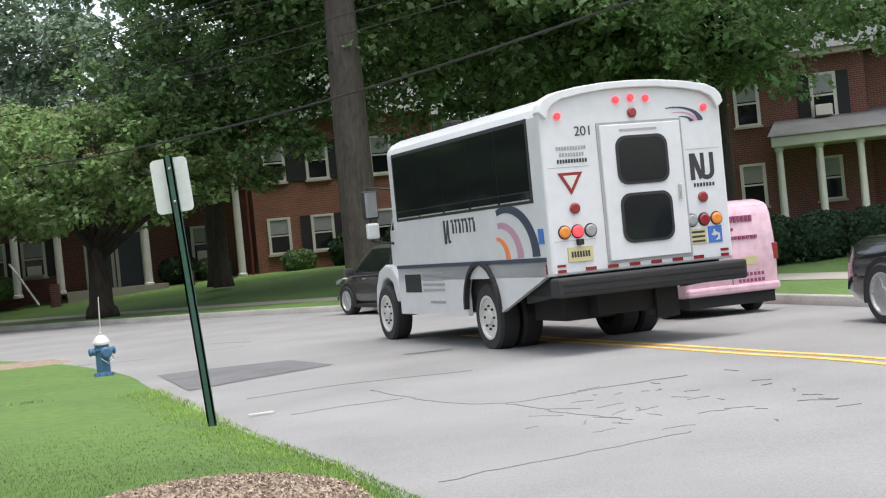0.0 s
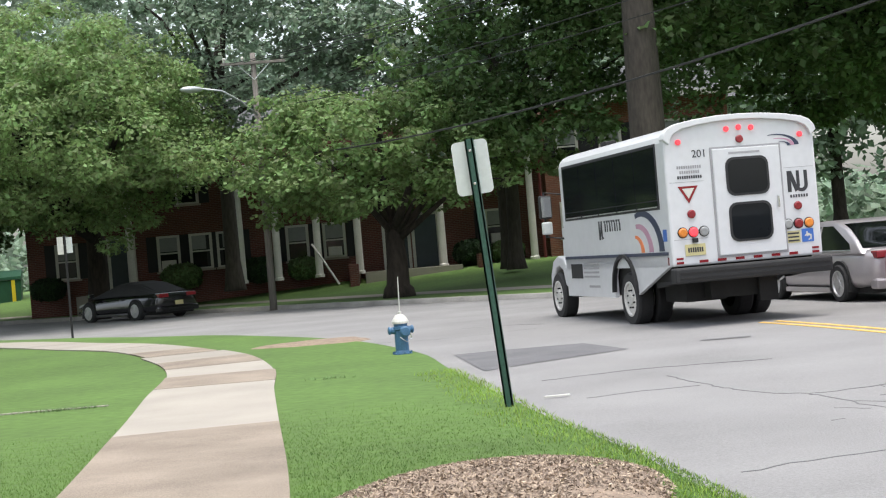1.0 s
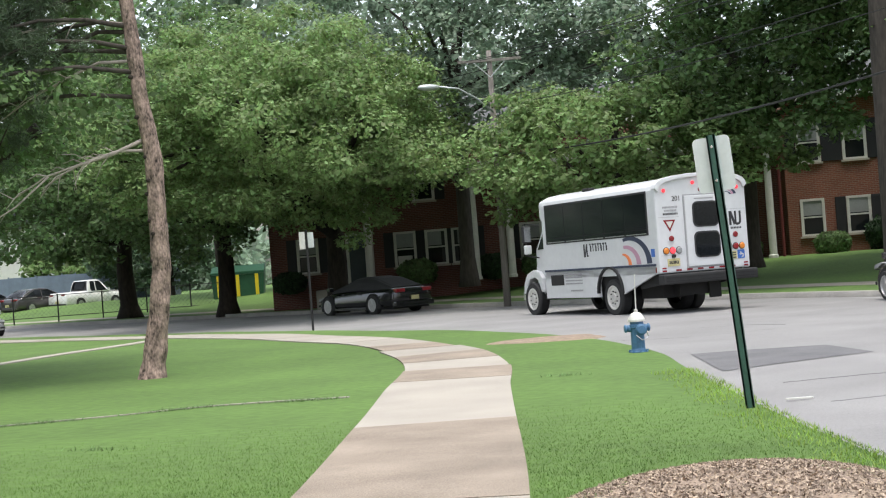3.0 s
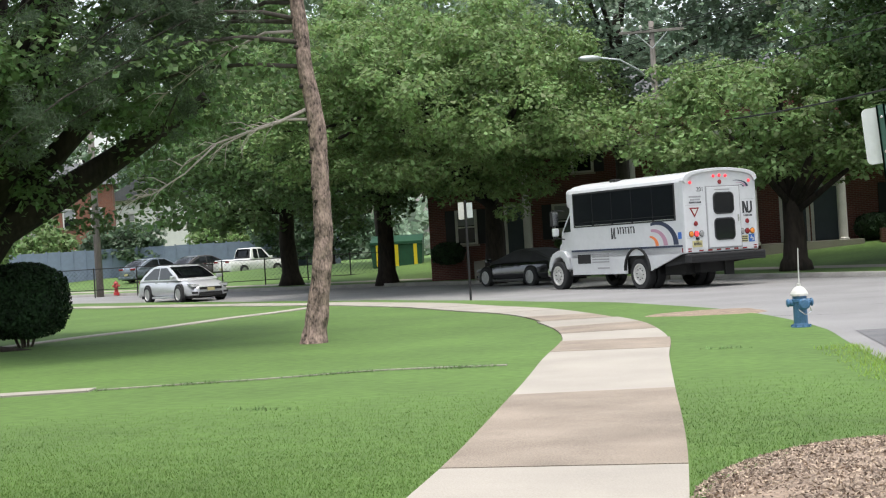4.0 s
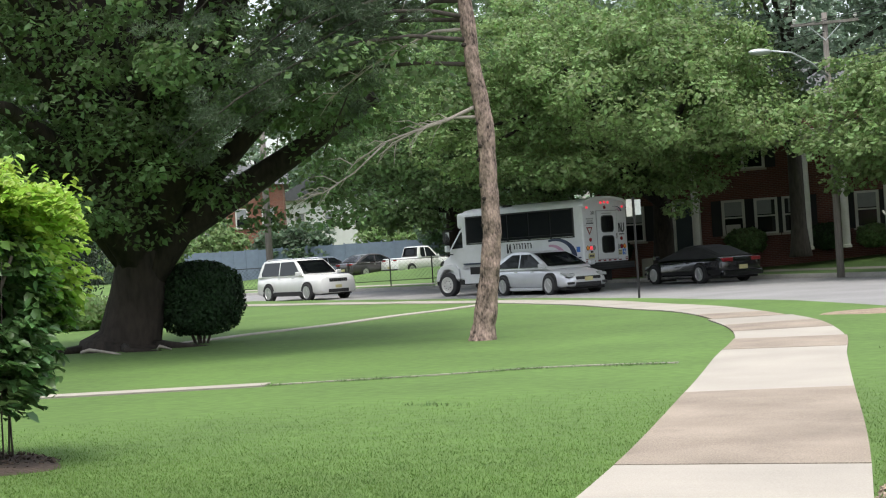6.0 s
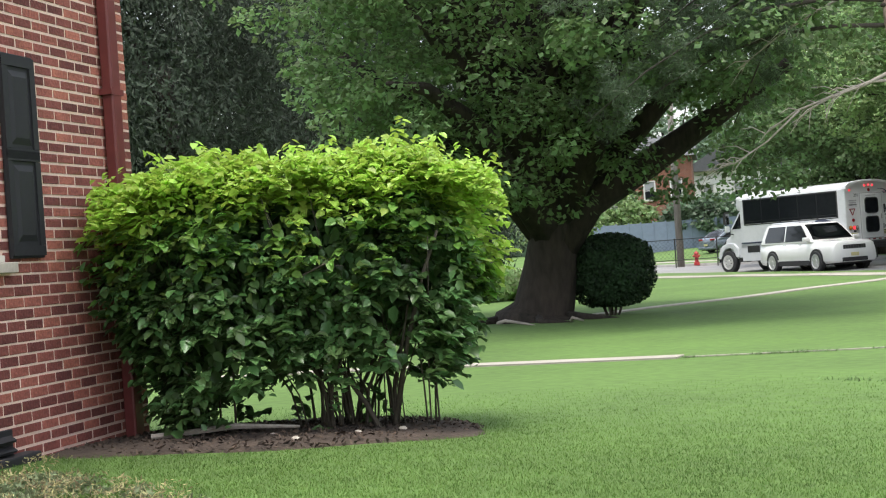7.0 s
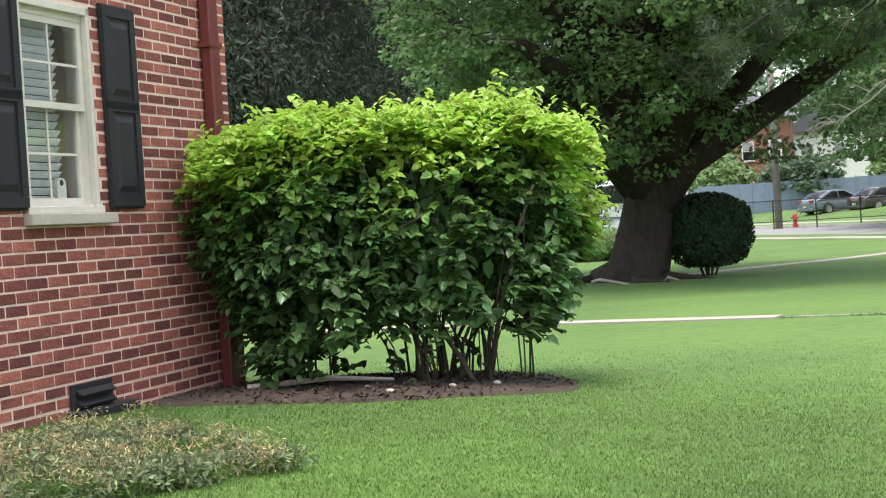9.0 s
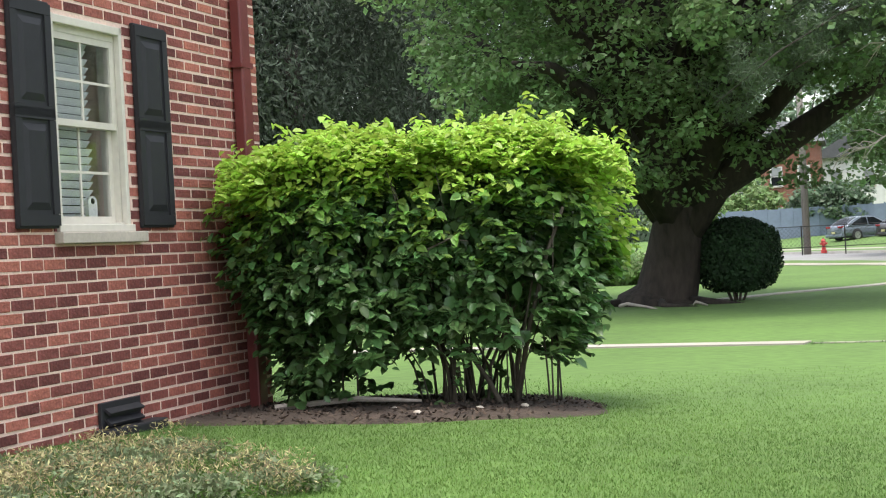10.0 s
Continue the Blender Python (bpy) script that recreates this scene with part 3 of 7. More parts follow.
    # rear bumper
    part("rear_bumper", B((xr - 0.28, xr - 0.04, -hw - 0.06, hw + 0.06, 0.70, 0.93), bevel=0.03), M["black"], bus, "black ribbed rubber bumper")
    part("bumper_rib", B((xr - 0.292, xr - 0.27, -hw, hw, 0.76, 0.78), (xr - 0.292, xr - 0.27, -hw, hw, 0.84, 0.86)), M["under"], bus)
    for s in (1, -1):
        part("mudflap", prism([(xr - 0.05, 0.72), (xr + 0.95, 0.72), (xr + 0.95, 0.62)], "y", *sorted((s * 1.02, s * 1.12))), M["under"], bus)
    xs = xr - 0.06
    # emergency door
    door = part("rear_door", B((xs - 0.03, xs + 0.01, -0.62, 0.46, 1.06, 2.66), bevel=0.012), M["white"], bus, "white emergency door")
    part("door_seal", B((xs - 0.012, xs + 0.004, -0.65, 0.49, 1.03, 2.69)), M["grey_ink"], door)
    for z0, z1 in ((1.94, 2.52), (1.25, 1.84)):
        pane = part("window_pane", prism(rrect(-0.42, 0.27, z0, z1, 0.13), "x", xs - 0.045, xs - 0.02), M["black"], door, "black rubber window seal")
        part("glazing", prism(rrect(-0.385, 0.235, z0 + 0.035, z1 - 0.035, 0.11), "x", xs - 0.05, xs - 0.03), M["glass"], pane)
    part("door_handle", B((xs - 0.07, xs - 0.03, -0.55, -0.52, 1.72, 1.90), bevel=0.008), M["chrome"], door, "chrome door handle")
    part("notice", B((xs - 0.034, xs - 0.028, -0.3, 0.2, 2.57, 2.60)), M["grey_ink"], door)
    # lamps
    for y, z in ((0.98, 2.80), (-0.98, 2.80), (0.2, 2.95), (0.0, 2.965), (-0.2, 2.95)):
        part("tail_light", disc(xs - 0.004, y, z, 0.042, 0.04, "-x"), M["red_lit"], bus, "lit red lamp")
    part("tail_light", disc(xs - 0.004, 0.0, 2.79, 0.06, 0.03, "-x"), M["red"], bus)
    for s in (1, -1):
        part("tail_light", disc(xs - 0.004, s * 0.86, 1.72, 0.065, 0.03, "-x"), M["red"], bus)
        for y, mm, nm in ((1.02, "amber", "indicator"), (0.85, "red_lit" if s > 0 else "red", "brake_light"), (0.68, "clear", "reversing_light")):
            lamp = part(nm, disc(xs - 0.004, s * y, 1.45, 0.07, 0.035, "-x"), M[mm], bus)
            part("bezel", disc(xs - 0.001, s * y, 1.45, 0.083, 0.012, "-x"), M["under"], lamp)
    # signs on the rear
    letters("fleet_number", "201", 0.16, pose(xs - 0.004, 0.66, 2.56, 90, 0, -90), M["ink"], bus)
    for i, wd in enumerate((0.42, 0.34, 0.42)):
        for k in range(int(wd / 0.036)):
            part("notice_bar", B((xs - 0.006, xs, 0.82 + wd / 2 - k * 0.036 - 0.024, 0.82 + wd / 2 - k * 0.036, 2.40 - 0.075 * i, 2.445 - 0.075 * i)), M["ink"] if i == 2 else M["grey_ink"], bus)
    part("yield_sign", prism([(0.72, 2.14), (1.04, 2.14), (0.88, 1.88)], "x", xs - 0.008, xs), M["red"], bus, "red triangular sticker")
    part("yield_centre", prism([(0.785, 2.105), (0.975, 2.105), (0.88, 1.95)], "x", xs - 0.011, xs), M["trim_white"], bus)
    part("number_plate", B((xs - 0.015, xs, 0.68, 1.0, 1.10, 1.27)), M["plate_yellow"], bus, "pale yellow plate")
    part("plate_bar", B(*[(xs - 0.018, xs - 0.012, 0.72 + 0.036 * i, 0.745 + 0.036 * i, 1.15, 1.22) for i in range(7)]), M["ink"], bus)
    part("plate_lamp", B((xs - 0.06, xs, 0.80, 0.88, 1.29, 1.36), bevel=0.01), M["under"], bus)
    # transport mark: two heavy uprights, a slanting bar and a hook
    part("logo_mark", B((xs - 0.006, xs, -0.785, -0.725, 1.93, 2.25), (xs - 0.006, xs, -0.925, -0.875, 2.0, 2.25), (xs - 0.006, xs, -1.055, -1.0, 2.02, 2.25)), M["ink"], bus)
    part("logo_mark", prism([(-0.735, 2.25), (-0.80, 2.25), (-0.90, 1.96), (-0.845, 1.93)], "x", xs - 0.0065, xs), M["ink"], bus)
    part("logo_mark", prism([(-0.845 - 0.105 * math.sin(q) - 0.105, 2.03 - 0.105 * math.cos(q)) for q in np.linspace(-1.57, 1.57, 9)] + [(-0.845 - 0.05 * math.sin(q) - 0.105, 2.03 - 0.05 * math.cos(q)) for q in np.linspace(1.57, -1.57, 9)], "x", xs - 0.007, xs), M["ink"], bus)
    for k in range(7):
        part("logo_bar", B((xs - 0.006, xs, -0.755 - k * 0.043 - 0.026, -0.755 - k * 0.043, 1.845, 1.89)), M["ink"], bus)
    note = part("notice", B((xs - 0.008, xs, -0.86, -0.64, 1.16, 1.34)), M["plate_yellow"], bus)
    part("notice_bar", B(*[(xs - 0.010, xs - 0.004, -0.84, -0.66, 1.18 + 0.055 * i, 1.205 + 0.055 * i) for i in range(3)]), M["ink"], note)
    # panel joints of the rear cap
    part("seam", B((xs - 0.003, xs, 0.62, 1.16, 2.20, 2.206), (xs - 0.003, xs, 0.62, 1.16, 1.345, 1.351), (xs - 0.003, xs, -1.16, -0.68, 2.30, 2.306)), M["grey_ink"], bus)
    part("access_sign", B((xs - 0.008, xs, -1.08, -0.89, 1.16, 1.36)), M["blue_sign"], bus, "blue access sign")
    a = np.linspace(0.3, 4.6, 12)
    wheel_mark = [(-0.985 + 0.055 * math.cos(q), 1.235 + 0.055 * math.sin(q)) for q in a] + [(-0.985 + 0.036 * math.cos(q), 1.235 + 0.036 * math.sin(q)) for q in a[::-1]]
    part("sign_figure", prism(wheel_mark, "x", xs - 0.011, xs - 0.004), M["trim_white"], bus)
    part("sign_figure", B((xs - 0.011, xs - 0.004, -0.985, -0.962, 1.24, 1.32), (xs - 0.011, xs - 0.004, -1.03, -0.985, 1.25, 1.27), (xs - 0.011, xs - 0.004, -1.045, -1.03, 1.19, 1.27)), M["trim_white"], bus)
    for k in range(6):
        y = 0.72 - k * 0.29
        part("reflector", B((xs - 0.008, xs, y - 0.07, y + 0.07, 0.985, 1.025)), M["red"], bus)
    for s in (1, -1):
        part("reflector", B((xs - 0.008, xs, *sorted((s * 1.04, s * 1.15)), 0.985, 1.02), (xs - 0.008, xs, *sorted((s * 1.04, s * 1.15)), 1.05, 1.08)), M["red"], bus)
    for r0, r1, mm in ((0.150, 0.190, "stripe_navy"), (0.095, 0.128, "stripe_pink"), (0.045, 0.072, "stripe_navy")):
        bm = arc_band(0, 0, r0, r1, 0.06, 1.9, 0, 0.006, 0.75, sx=2.0)
        bmesh.ops.transform(bm, matrix=Matrix.Translation((xs - 0.006, -0.585 - 0.10 * (0.19 - r1) / 0.12, 2.635)) @ Matrix.Rotation(-math.pi / 2, 4, "Z"), verts=bm.verts)
        part("stripe", bm, M[mm], bus)
    # cab and nose
    cab = [(xf, 0.55), (xf, 2.46), (xf + 0.12, 2.5), (xf + 0.30, 2.38), (xf + 0.85, 1.72), (xf + 0.9, 0.9), (xf + 0.55, 0.55)]
    part("cab", prism(cab, "y", -0.98, 0.98, bevel=0.03), M["white"], bus, "white truck cab")
    part("overcab", B((xf - 0.1, xf + 0.34, -1.12, 1.12, 2.42, 2.98), bevel=0.12, seg=3), M["white"], bus, "white rounded overcab")
    for s in (1, -1):
        part("cab_window", prism([(xf + 0.12, 1.75), (xf + 0.12, 2.3), (xf + 0.26, 2.3), (xf + 0.74, 1.72)], "y", *sorted((s * 0.97, s * 0.99))), M["glass"], bus)
        part("door_handle", B((xf + 0.06, xf + 0.12, *sorted((s * 0.98, s * 1.0)), 1.25, 1.5)), M["under"], bus)
        mir = part("mirror", B((xf + 0.62, xf + 0.74, *sorted((s * 1.20, s * 1.44)), 1.92, 2.36), bevel=0.03), M["black"], bus, "tall wing mirror on a tubular arm")
        part("mirror_glass", B((xf + 0.612, xf + 0.622, *sorted((s * 1.225, s * 1.415)), 1.95, 2.33)), M["chrome"], mir)
        part("spot_mirror", B((xf + 0.60, xf + 0.70, *sorted((s * 1.22, s * 1.42)), 1.62, 1.86), bevel=0.03), M["sign_back"], mir)
        part("mirror_arm", T([(xf + 0.7, s * 0.95, 2.36), (xf + 0.7, s * 1.33, 2.42), (xf + 0.70, s * 1.33, 1.58), (xf + 0.7, s * 0.97, 1.52)], [0.022] * 4, seg=6), M["black"], mir)
        fender = [(xf + 0.35, 0.62), (xf + 0.42, 0.98), (xf + 0.62, 1.16), (xf + 0.95, 1.2), (xf + 1.28, 1.1), (xf + 1.48, 0.84), (xf + 1.52, 0.58), (xf + 1.36, 0.58), (xf + 1.30, 0.78), (xf + 1.12, 0.96), (xf + 0.88, 1.0), (xf + 0.66, 0.92), (xf + 0.52, 0.62)]
        part("fender", prism(fender, "y", *sorted((s * 0.72, s * 1.08)), bevel=0.03), M["white"], bus, "white front fender")
        part("headlight", B((xf + 1.46, xf + 1.54, *sorted((s * 0.75, s * 1.0)), 0.84, 1.02), bevel=0.02), M["clear"], bus)
        part("cab_step", B((xf + 0.02, xf + 0.42, *sorted((s * 0.75, s * 1.02)), 0.42, 0.6)), M["under"], bus)
    hood = [(xf + 0.7, 0.62), (xf + 0.7, 1.62), (xf + 1.0, 1.56), (xf + 1.42, 1.36), (xf + 1.52, 1.1), (xf + 1.52, 0.62)]
    part("hood", prism(hood, "y", -0.7, 0.7, bevel=0.06), M["white"], bus, "white sloping hood")
    part("windshield", prism([(xf + 0.34, 2.36), (xf + 0.88, 1.72), (xf + 0.86, 1.70), (xf + 0.32, 2.34)], "y", -0.9, 0.9), M["glass"], bus)
    part("front_bumper", B((xf + 1.5, xf + 1.64, -1.05, 1.05, 0.42, 0.66), bevel=0.03), M["chrome"], bus)
    part("roof_vent", B((1.2, 1.5, 0.75, 0.95, 3.05, 3.13), bevel=0.02), M["under"], bus)
    for s in (1, -1):
        wheel(bus, 0, s * 1.02, 0.44, 0.27, M["rim_white"], 0.62, s, False)
        wheel(bus, 0, s * 0.70, 0.44, 0.27, M["rim_white"], 0.62, s, False)
        wheel(bus, 4.20, s * 0.98, 0.44, 0.27, M["rim_white"], 0.62, s, False)
    return bus


def loft(stations, seg_caps=True):
    """A body lofted along x from rounded cross-sections: (x, z0, z1, half_low, half_high)."""
    bm = bmesh.new()
    rings = []
    for x, z0, z1, a, b in stations:
        h = z1 - z0
        pts = [(-a * 0.9, z0), (-a, z0 + h * 0.16), (-(a * 0.45 + b * 0.55) * 1.01, z0 + h * 0.62), (-b * 0.97, z1 - h * 0.10), (-b * 0.80, z1 - h * 0.012), (0, z1)]
        pts = pts + [(-y, z) for y, z in pts[-2::-1]]
        rings.append([bm.verts.new((x, y, z)) for y, z in pts])
    n = len(rings[0])
    for r0, r1 in zip(rings, rings[1:]):
        for k in range(n):
            bm.faces.new((r0[k], r0[(k + 1) % n], r1[(k + 1) % n], r1[k]))
    bm.faces.new(rings[0])
    bm.faces.new(rings[-1])
    bmesh.ops.recalc_face_normals(bm, faces=bm.faces[:])
    return bm


def build_car(label, paint, L=4.8, W=1.85, H=1.45, wb=2.8, kind="sedan", roof=True, category="car", rim=None, wr=0.33, m=Matrix(), front_overhang=0.92):
    """A car facing +x with its rear axle over the origin."""
    car = thing("car", m, label, category)
    xr, xf = -(L - wb - front_overhang), wb + front_overhang
    hw = W / 2
    belt = {"sedan": 0.62, "suv": 0.62, "wagon": 0.6, "pickup": 0.60}[kind] * H
    hood = {"sedan": 0.60, "suv": 0.62, "wagon": 0.62, "pickup": 0.60}[kind] * H
    g = 0.19 if kind != "suv" else 0.26
    tail = belt + (0.06 if kind == "sedan" else 0.02)
    st = [(xr, g + 0.16, tail - 0.12, hw * 0.80, hw * 0.76), (xr + 0.10, g + 0.06, tail - 0.03, hw * 0.92, hw * 0.86), (xr + 0.5, g, tail, hw, hw * 0.92), (0.5, g, belt + 0.03, hw, hw * 0.94), (wb * 0.62, g, belt, hw, hw * 0.94), (wb * 0.82, g, hood + 0.03, hw, hw * 0.92), (wb + 0.25, g, hood - 0.04, hw, hw * 0.88), (xf - 0.28, g + 0.02, hood - 0.14, hw * 0.93, hw * 0.80), (xf - 0.06, g + 0.06, hood - 0.26, hw * 0.80, hw * 0.68), (xf, g + 0.12, hood - 0.36, hw * 0.70, hw * 0.58)]
    if kind in ("suv", "pickup"):
        st[-3:] = [(xf - 0.25, g + 0.02, hood - 0.03, hw * 0.97, hw * 0.90), (xf - 0.05, g + 0.04, hood - 0.08, hw * 0.92, hw * 0.84), (xf, g + 0.08, hood - 0.16, hw * 0.86, hw * 0.78)]
        st[:2] = [(xr, g + 0.1, tail - 0.06, hw * 0.92, hw * 0.86), (xr + 0.06, g + 0.04, tail - 0.01, hw * 0.97, hw * 0.91)]
    bm = loft(st)
    body = part("body", bm, paint, car, smooth=True)
    if kind not in ("suv", "pickup"):
        body.modifiers.new("round", "SUBSURF").levels = 1
        body.modifiers["round"].render_levels = 1
    # cabin: painted shell with fitted panes
    c = {"sedan": (xr + 0.30, xr + 1.45, wb * 0.50, wb * 0.97), "suv": (xr + 0.06, xr + 0.42, wb * 0.60, wb * 0.90), "wagon": (xr + 0.08, xr + 0.40, wb * 0.56, wb * 0.98), "pickup": (wb * 0.22, wb * 0.30, wb * 0.60, wb * 0.86)}[kind]
    z0, zt = belt - 0.06, H - 0.03
    hb, hr = hw * 0.93, hw * 0.76

    def wide(z):
        return hb + (hr - hb) * (z - z0) / (zt - z0)

    def shell_of(outline, off, name, material, parent, y_in=None):
        """A closed solid from a side outline, leaning in towards the roof."""
        bm = bmesh.new()
        if y_in is None:
            lo, hi = [[bm.verts.new((x, sg * (wide(z) + off), z)) for x, z in outline] for sg in (-1, 1)]
        else:
            lo = [bm.verts.new((x, y_in * (wide(z) - 0.03), z)) for x, z in outline]
            hi = [bm.verts.new((x, y_in * (wide(z) + off), z)) for x, z in outline]
        n = len(outline)
        for k in range(n):
            bm.faces.new((lo[k], lo[(k + 1) % n], hi[(k + 1) % n], hi[k]))
        bm.faces.new(lo)
        bm.faces.new(hi)
        bmesh.ops.recalc_face_normals(bm, faces=bm.faces[:])
        if y_in is None:
            bmesh.ops.bevel(bm, geom=bm.edges[:], offset=0.035, segments=2, affect="EDGES", profile=0.6)
        return part(name, bm, material, parent, smooth=y_in is None)
    if roof:
        crown = [((c[1] * (1 - q) + c[2] * q), zt + 0.035 * math.sin(math.pi * q)) for q in (0, 0.25, 0.5, 0.75, 1)]
        fast = [(c[0] + (c[1] - c[0]) * q, z0 + (zt - z0) * (q + 0.16 * math.sin(math.pi * q))) for q in (0, 0.3, 0.65)]
        screen = [(c[2] + (c[3] - c[2]) * q, zt - (zt - z0) * (q - 0.10 * math.sin(math.pi * q))) for q in (0.35, 0.7, 1)]
        cabin = shell_of(fast + crown + screen, 0.0, "cabin", paint, car)
        zb, zr = belt + 0.025, zt - 0.065

        def on_front(z):
            return float(np.interp(z, [q[1] for q in screen[::-1]] + [zt], [q[0] for q in screen[::-1]] + [c[2]]))

        def on_back(z):
            return float(np.interp(z, [q[1] for q in fast] + [zt], [q[0] for q in fast] + [c[1]]))
        xm = c[1] * 0.42 + c[2] * 0.58
        for sg in (1, -1):
            shell_of([(xm + 0.03, zb), (xm + 0.01, zr), (on_front(zr) - 0.10, zr), (on_front(zb) - 0.16, zb)], 0.006, "side_window", M["glass"], cabin, sg)
            shell_of([(xm - 0.05, zb), (xm - 0.06, zr), (max(on_back(zr), c[1]) + 0.10, zr), (on_back(zb + 0.12) + 0.22, zb + 0.10), (on_back(zb) + 0.32, zb)], 0.006, "side_window", M["glass"], cabin, sg)
            part("window_trim", T([(on_back(zb) + 0.30, sg * (wide(zb) + 0.006), zb - 0.012), (on_front(zb) - 0.12, sg * (wide(zb) + 0.006), zb - 0.012)], [0.010, 0.010], seg=5), M["chrome"] if kind == "sedan" else M["black"], cabin)
        for nm, f, d in (("windshield", on_front, 1), ("rear_window", on_back, -1)):
            bm = bmesh.new()
            rows = []
            for z in np.linspace(zb + 0.01, zt - 0.05, 5):
                y = wide(z) - 0.075
                rows.append([bm.verts.new((f(z) + d * (0.004 + e), y * q, z + 0.012)) for q, e in ((-1, 0), (-0.5, 0.012), (0.5, 0.012), (1, 0))])
            for r0, r1 in zip(rows, rows[1:]):
                for k in range(3):
                    bm.faces.new((r0[k], r0[k + 1], r1[k + 1], r1[k]))
            bmesh.ops.solidify(bm, geom=bm.faces[:], thickness=0.02)
            bmesh.ops.recalc_face_normals(bm, faces=bm.faces[:])
            part(nm, bm, M["glass"], cabin, smooth=True)
        if kind == "suv":
            for sg in (1, -1):
                part("roof_rail", T([(c[1] + 0.1, sg * hr * 0.9, zt + 0.02), (c[1] + 0.2, sg * hr * 0.9, zt + 0.07), (c[2] - 0.3, sg * hr * 0.9, zt + 0.07), (c[2] - 0.15, sg * hr * 0.9, zt + 0.02)], [0.016] * 4, seg=6), M["chrome"], car)
    else:
        z0, zt = belt - 0.08, H - 0.05
        part("soft_top", loft([(c[0] + 0.05, z0, z0 + 0.14, hw * 0.8, hw * 0.7), (c[1] - 0.15, z0, zt - 0.10, hw * 0.86, hw * 0.66), ((c[1] + c[2]) / 2, z0, zt - 0.02, hw * 0.87, hw * 0.68), (c[2], z0, zt - 0.06, hw * 0.86, hw * 0.66), (c[3], z0, z0 + 0.1, hw * 0.84, hw * 0.8)]), M["black"], car, "black fabric top")
    for s in (1, -1):
        hz = hood - (0.20 if kind == "sedan" else 0.16)
        lamp = part("headlight", prism([(xf - 0.48, hz + 0.02), (xf - 0.20, hz - 0.09), (xf - 0.07, hz - 0.10), (xf - 0.11, hz - 0.01), (xf - 0.44, hz + 0.05)], "y", *sorted((s * hw * 0.46, s * hw * 0.83)), bevel=0.012), M["clear"], car)
        part("lamp_surround", B((xf - 0.30, xf - 0.06, *sorted((s * hw * 0.50, s * hw * 0.80)), hz - 0.125, hz - 0.105)), M["black"], lamp)
        part("fog_light", B((xf - 0.20, xf - 0.015, *sorted((s * hw * 0.56, s * hw * 0.80)), g + 0.14, g + 0.22), bevel=0.015), M["black"], car)
        part("tail_light", B((xr - 0.012, xr + 0.20, *sorted((s * hw * 0.40, s * hw * 0.80)), tail - 0.20, tail - 0.07), bevel=0.02), M["red"], car)
        part("sill", B((0.42, wb - 0.42, *sorted((s * (hw - 0.06), s * (hw + 0.006))), g - 0.02, g + (0.16 if kind == "suv" else 0.07)), bevel=0.015), M["black"] if kind in ("suv", "wagon") else paint, car)
        mir = part("mirror", B((c[3] - 0.28, c[3] - 0.12, *sorted((s * hw * 0.94, s * (hw + 0.16))), belt, belt + 0.14), bevel=0.03), paint, car)
        for k, x in enumerate((wb * 0.30, wb * 0.66)):
            part("door_handle", B((x - 0.1, x + 0.08, *sorted((s * hw * 0.96, s * (hw * 0.985 + 0.01))), belt - 0.13, belt - 0.10), bevel=0.006), M["chrome"] if paint is not M["car_black"] else M["black"], car)
    part("bumper", B((xr - 0.05, xr + 0.2, -hw * 0.86, hw * 0.86, g + 0.04, g + 0.22), bevel=0.04), M["black"] if kind in ("suv", "pickup") else paint, car)
    part("number_plate", B((xr - 0.062, xr - 0.02, -0.16, 0.16, g + 0.26, g + 0.40)), M["plate_yellow"], car, "pale plate")
    grille = part("grille", B((xf - 0.10, xf + 0.012, -hw * 0.50, hw * 0.50, hood - 0.40, hood - 0.30) if kind == "sedan" else (xf - 0.10, xf + 0.012, -hw * 0.46, hw * 0.46, hood - 0.34, hood - 0.20), (xf - 0.12, xf + 0.008, -hw * 0.52, hw * 0.52, g + 0.06, g + 0.20), bevel=0.012), M["black"], car)
    part("grille_bar", B(*[(xf + 0.006, xf + 0.022, y - 0.014, y + 0.014, hood - 0.33, hood - 0.21) for y in np.linspace(-0.36, 0.36, 8)]) if kind == "suv" else B((xf + 0.006, xf + 0.02, -hw * 0.5, hw * 0.5, hood - 0.31, hood - 0.295)), M["chrome"], grille)
    part("number_plate", B((xf + 0.002, xf + 0.024, -0.15, 0.15, g + 0.24, g + 0.36)), M["plate_yellow"], car, "pale plate")
    for x in (0, wb):
        a = np.linspace(0, math.pi, 12)
        for s in (1, -1):
            arch = [(x + (wr + 0.07) * math.cos(q), wr + (wr + 0.07) * math.sin(q)) for q in a] + [(x - wr - 0.07, g), (x + wr + 0.07, g)]
            part("wheel_arch", prism(arch, "y", *sorted((s * (hw - 0.25), s * (hw - 0.004)))), M["under"], car)
            wheel(car, x, s * (hw - 0.085), wr, 0.23, rim or M["rim"], 0.66, s)
    part("underbody", B((xr + 0.2, xf - 0.2, -hw * 0.8, hw * 0.8, g - 0.03, g + 0.12)), M["under"], car)
    return car


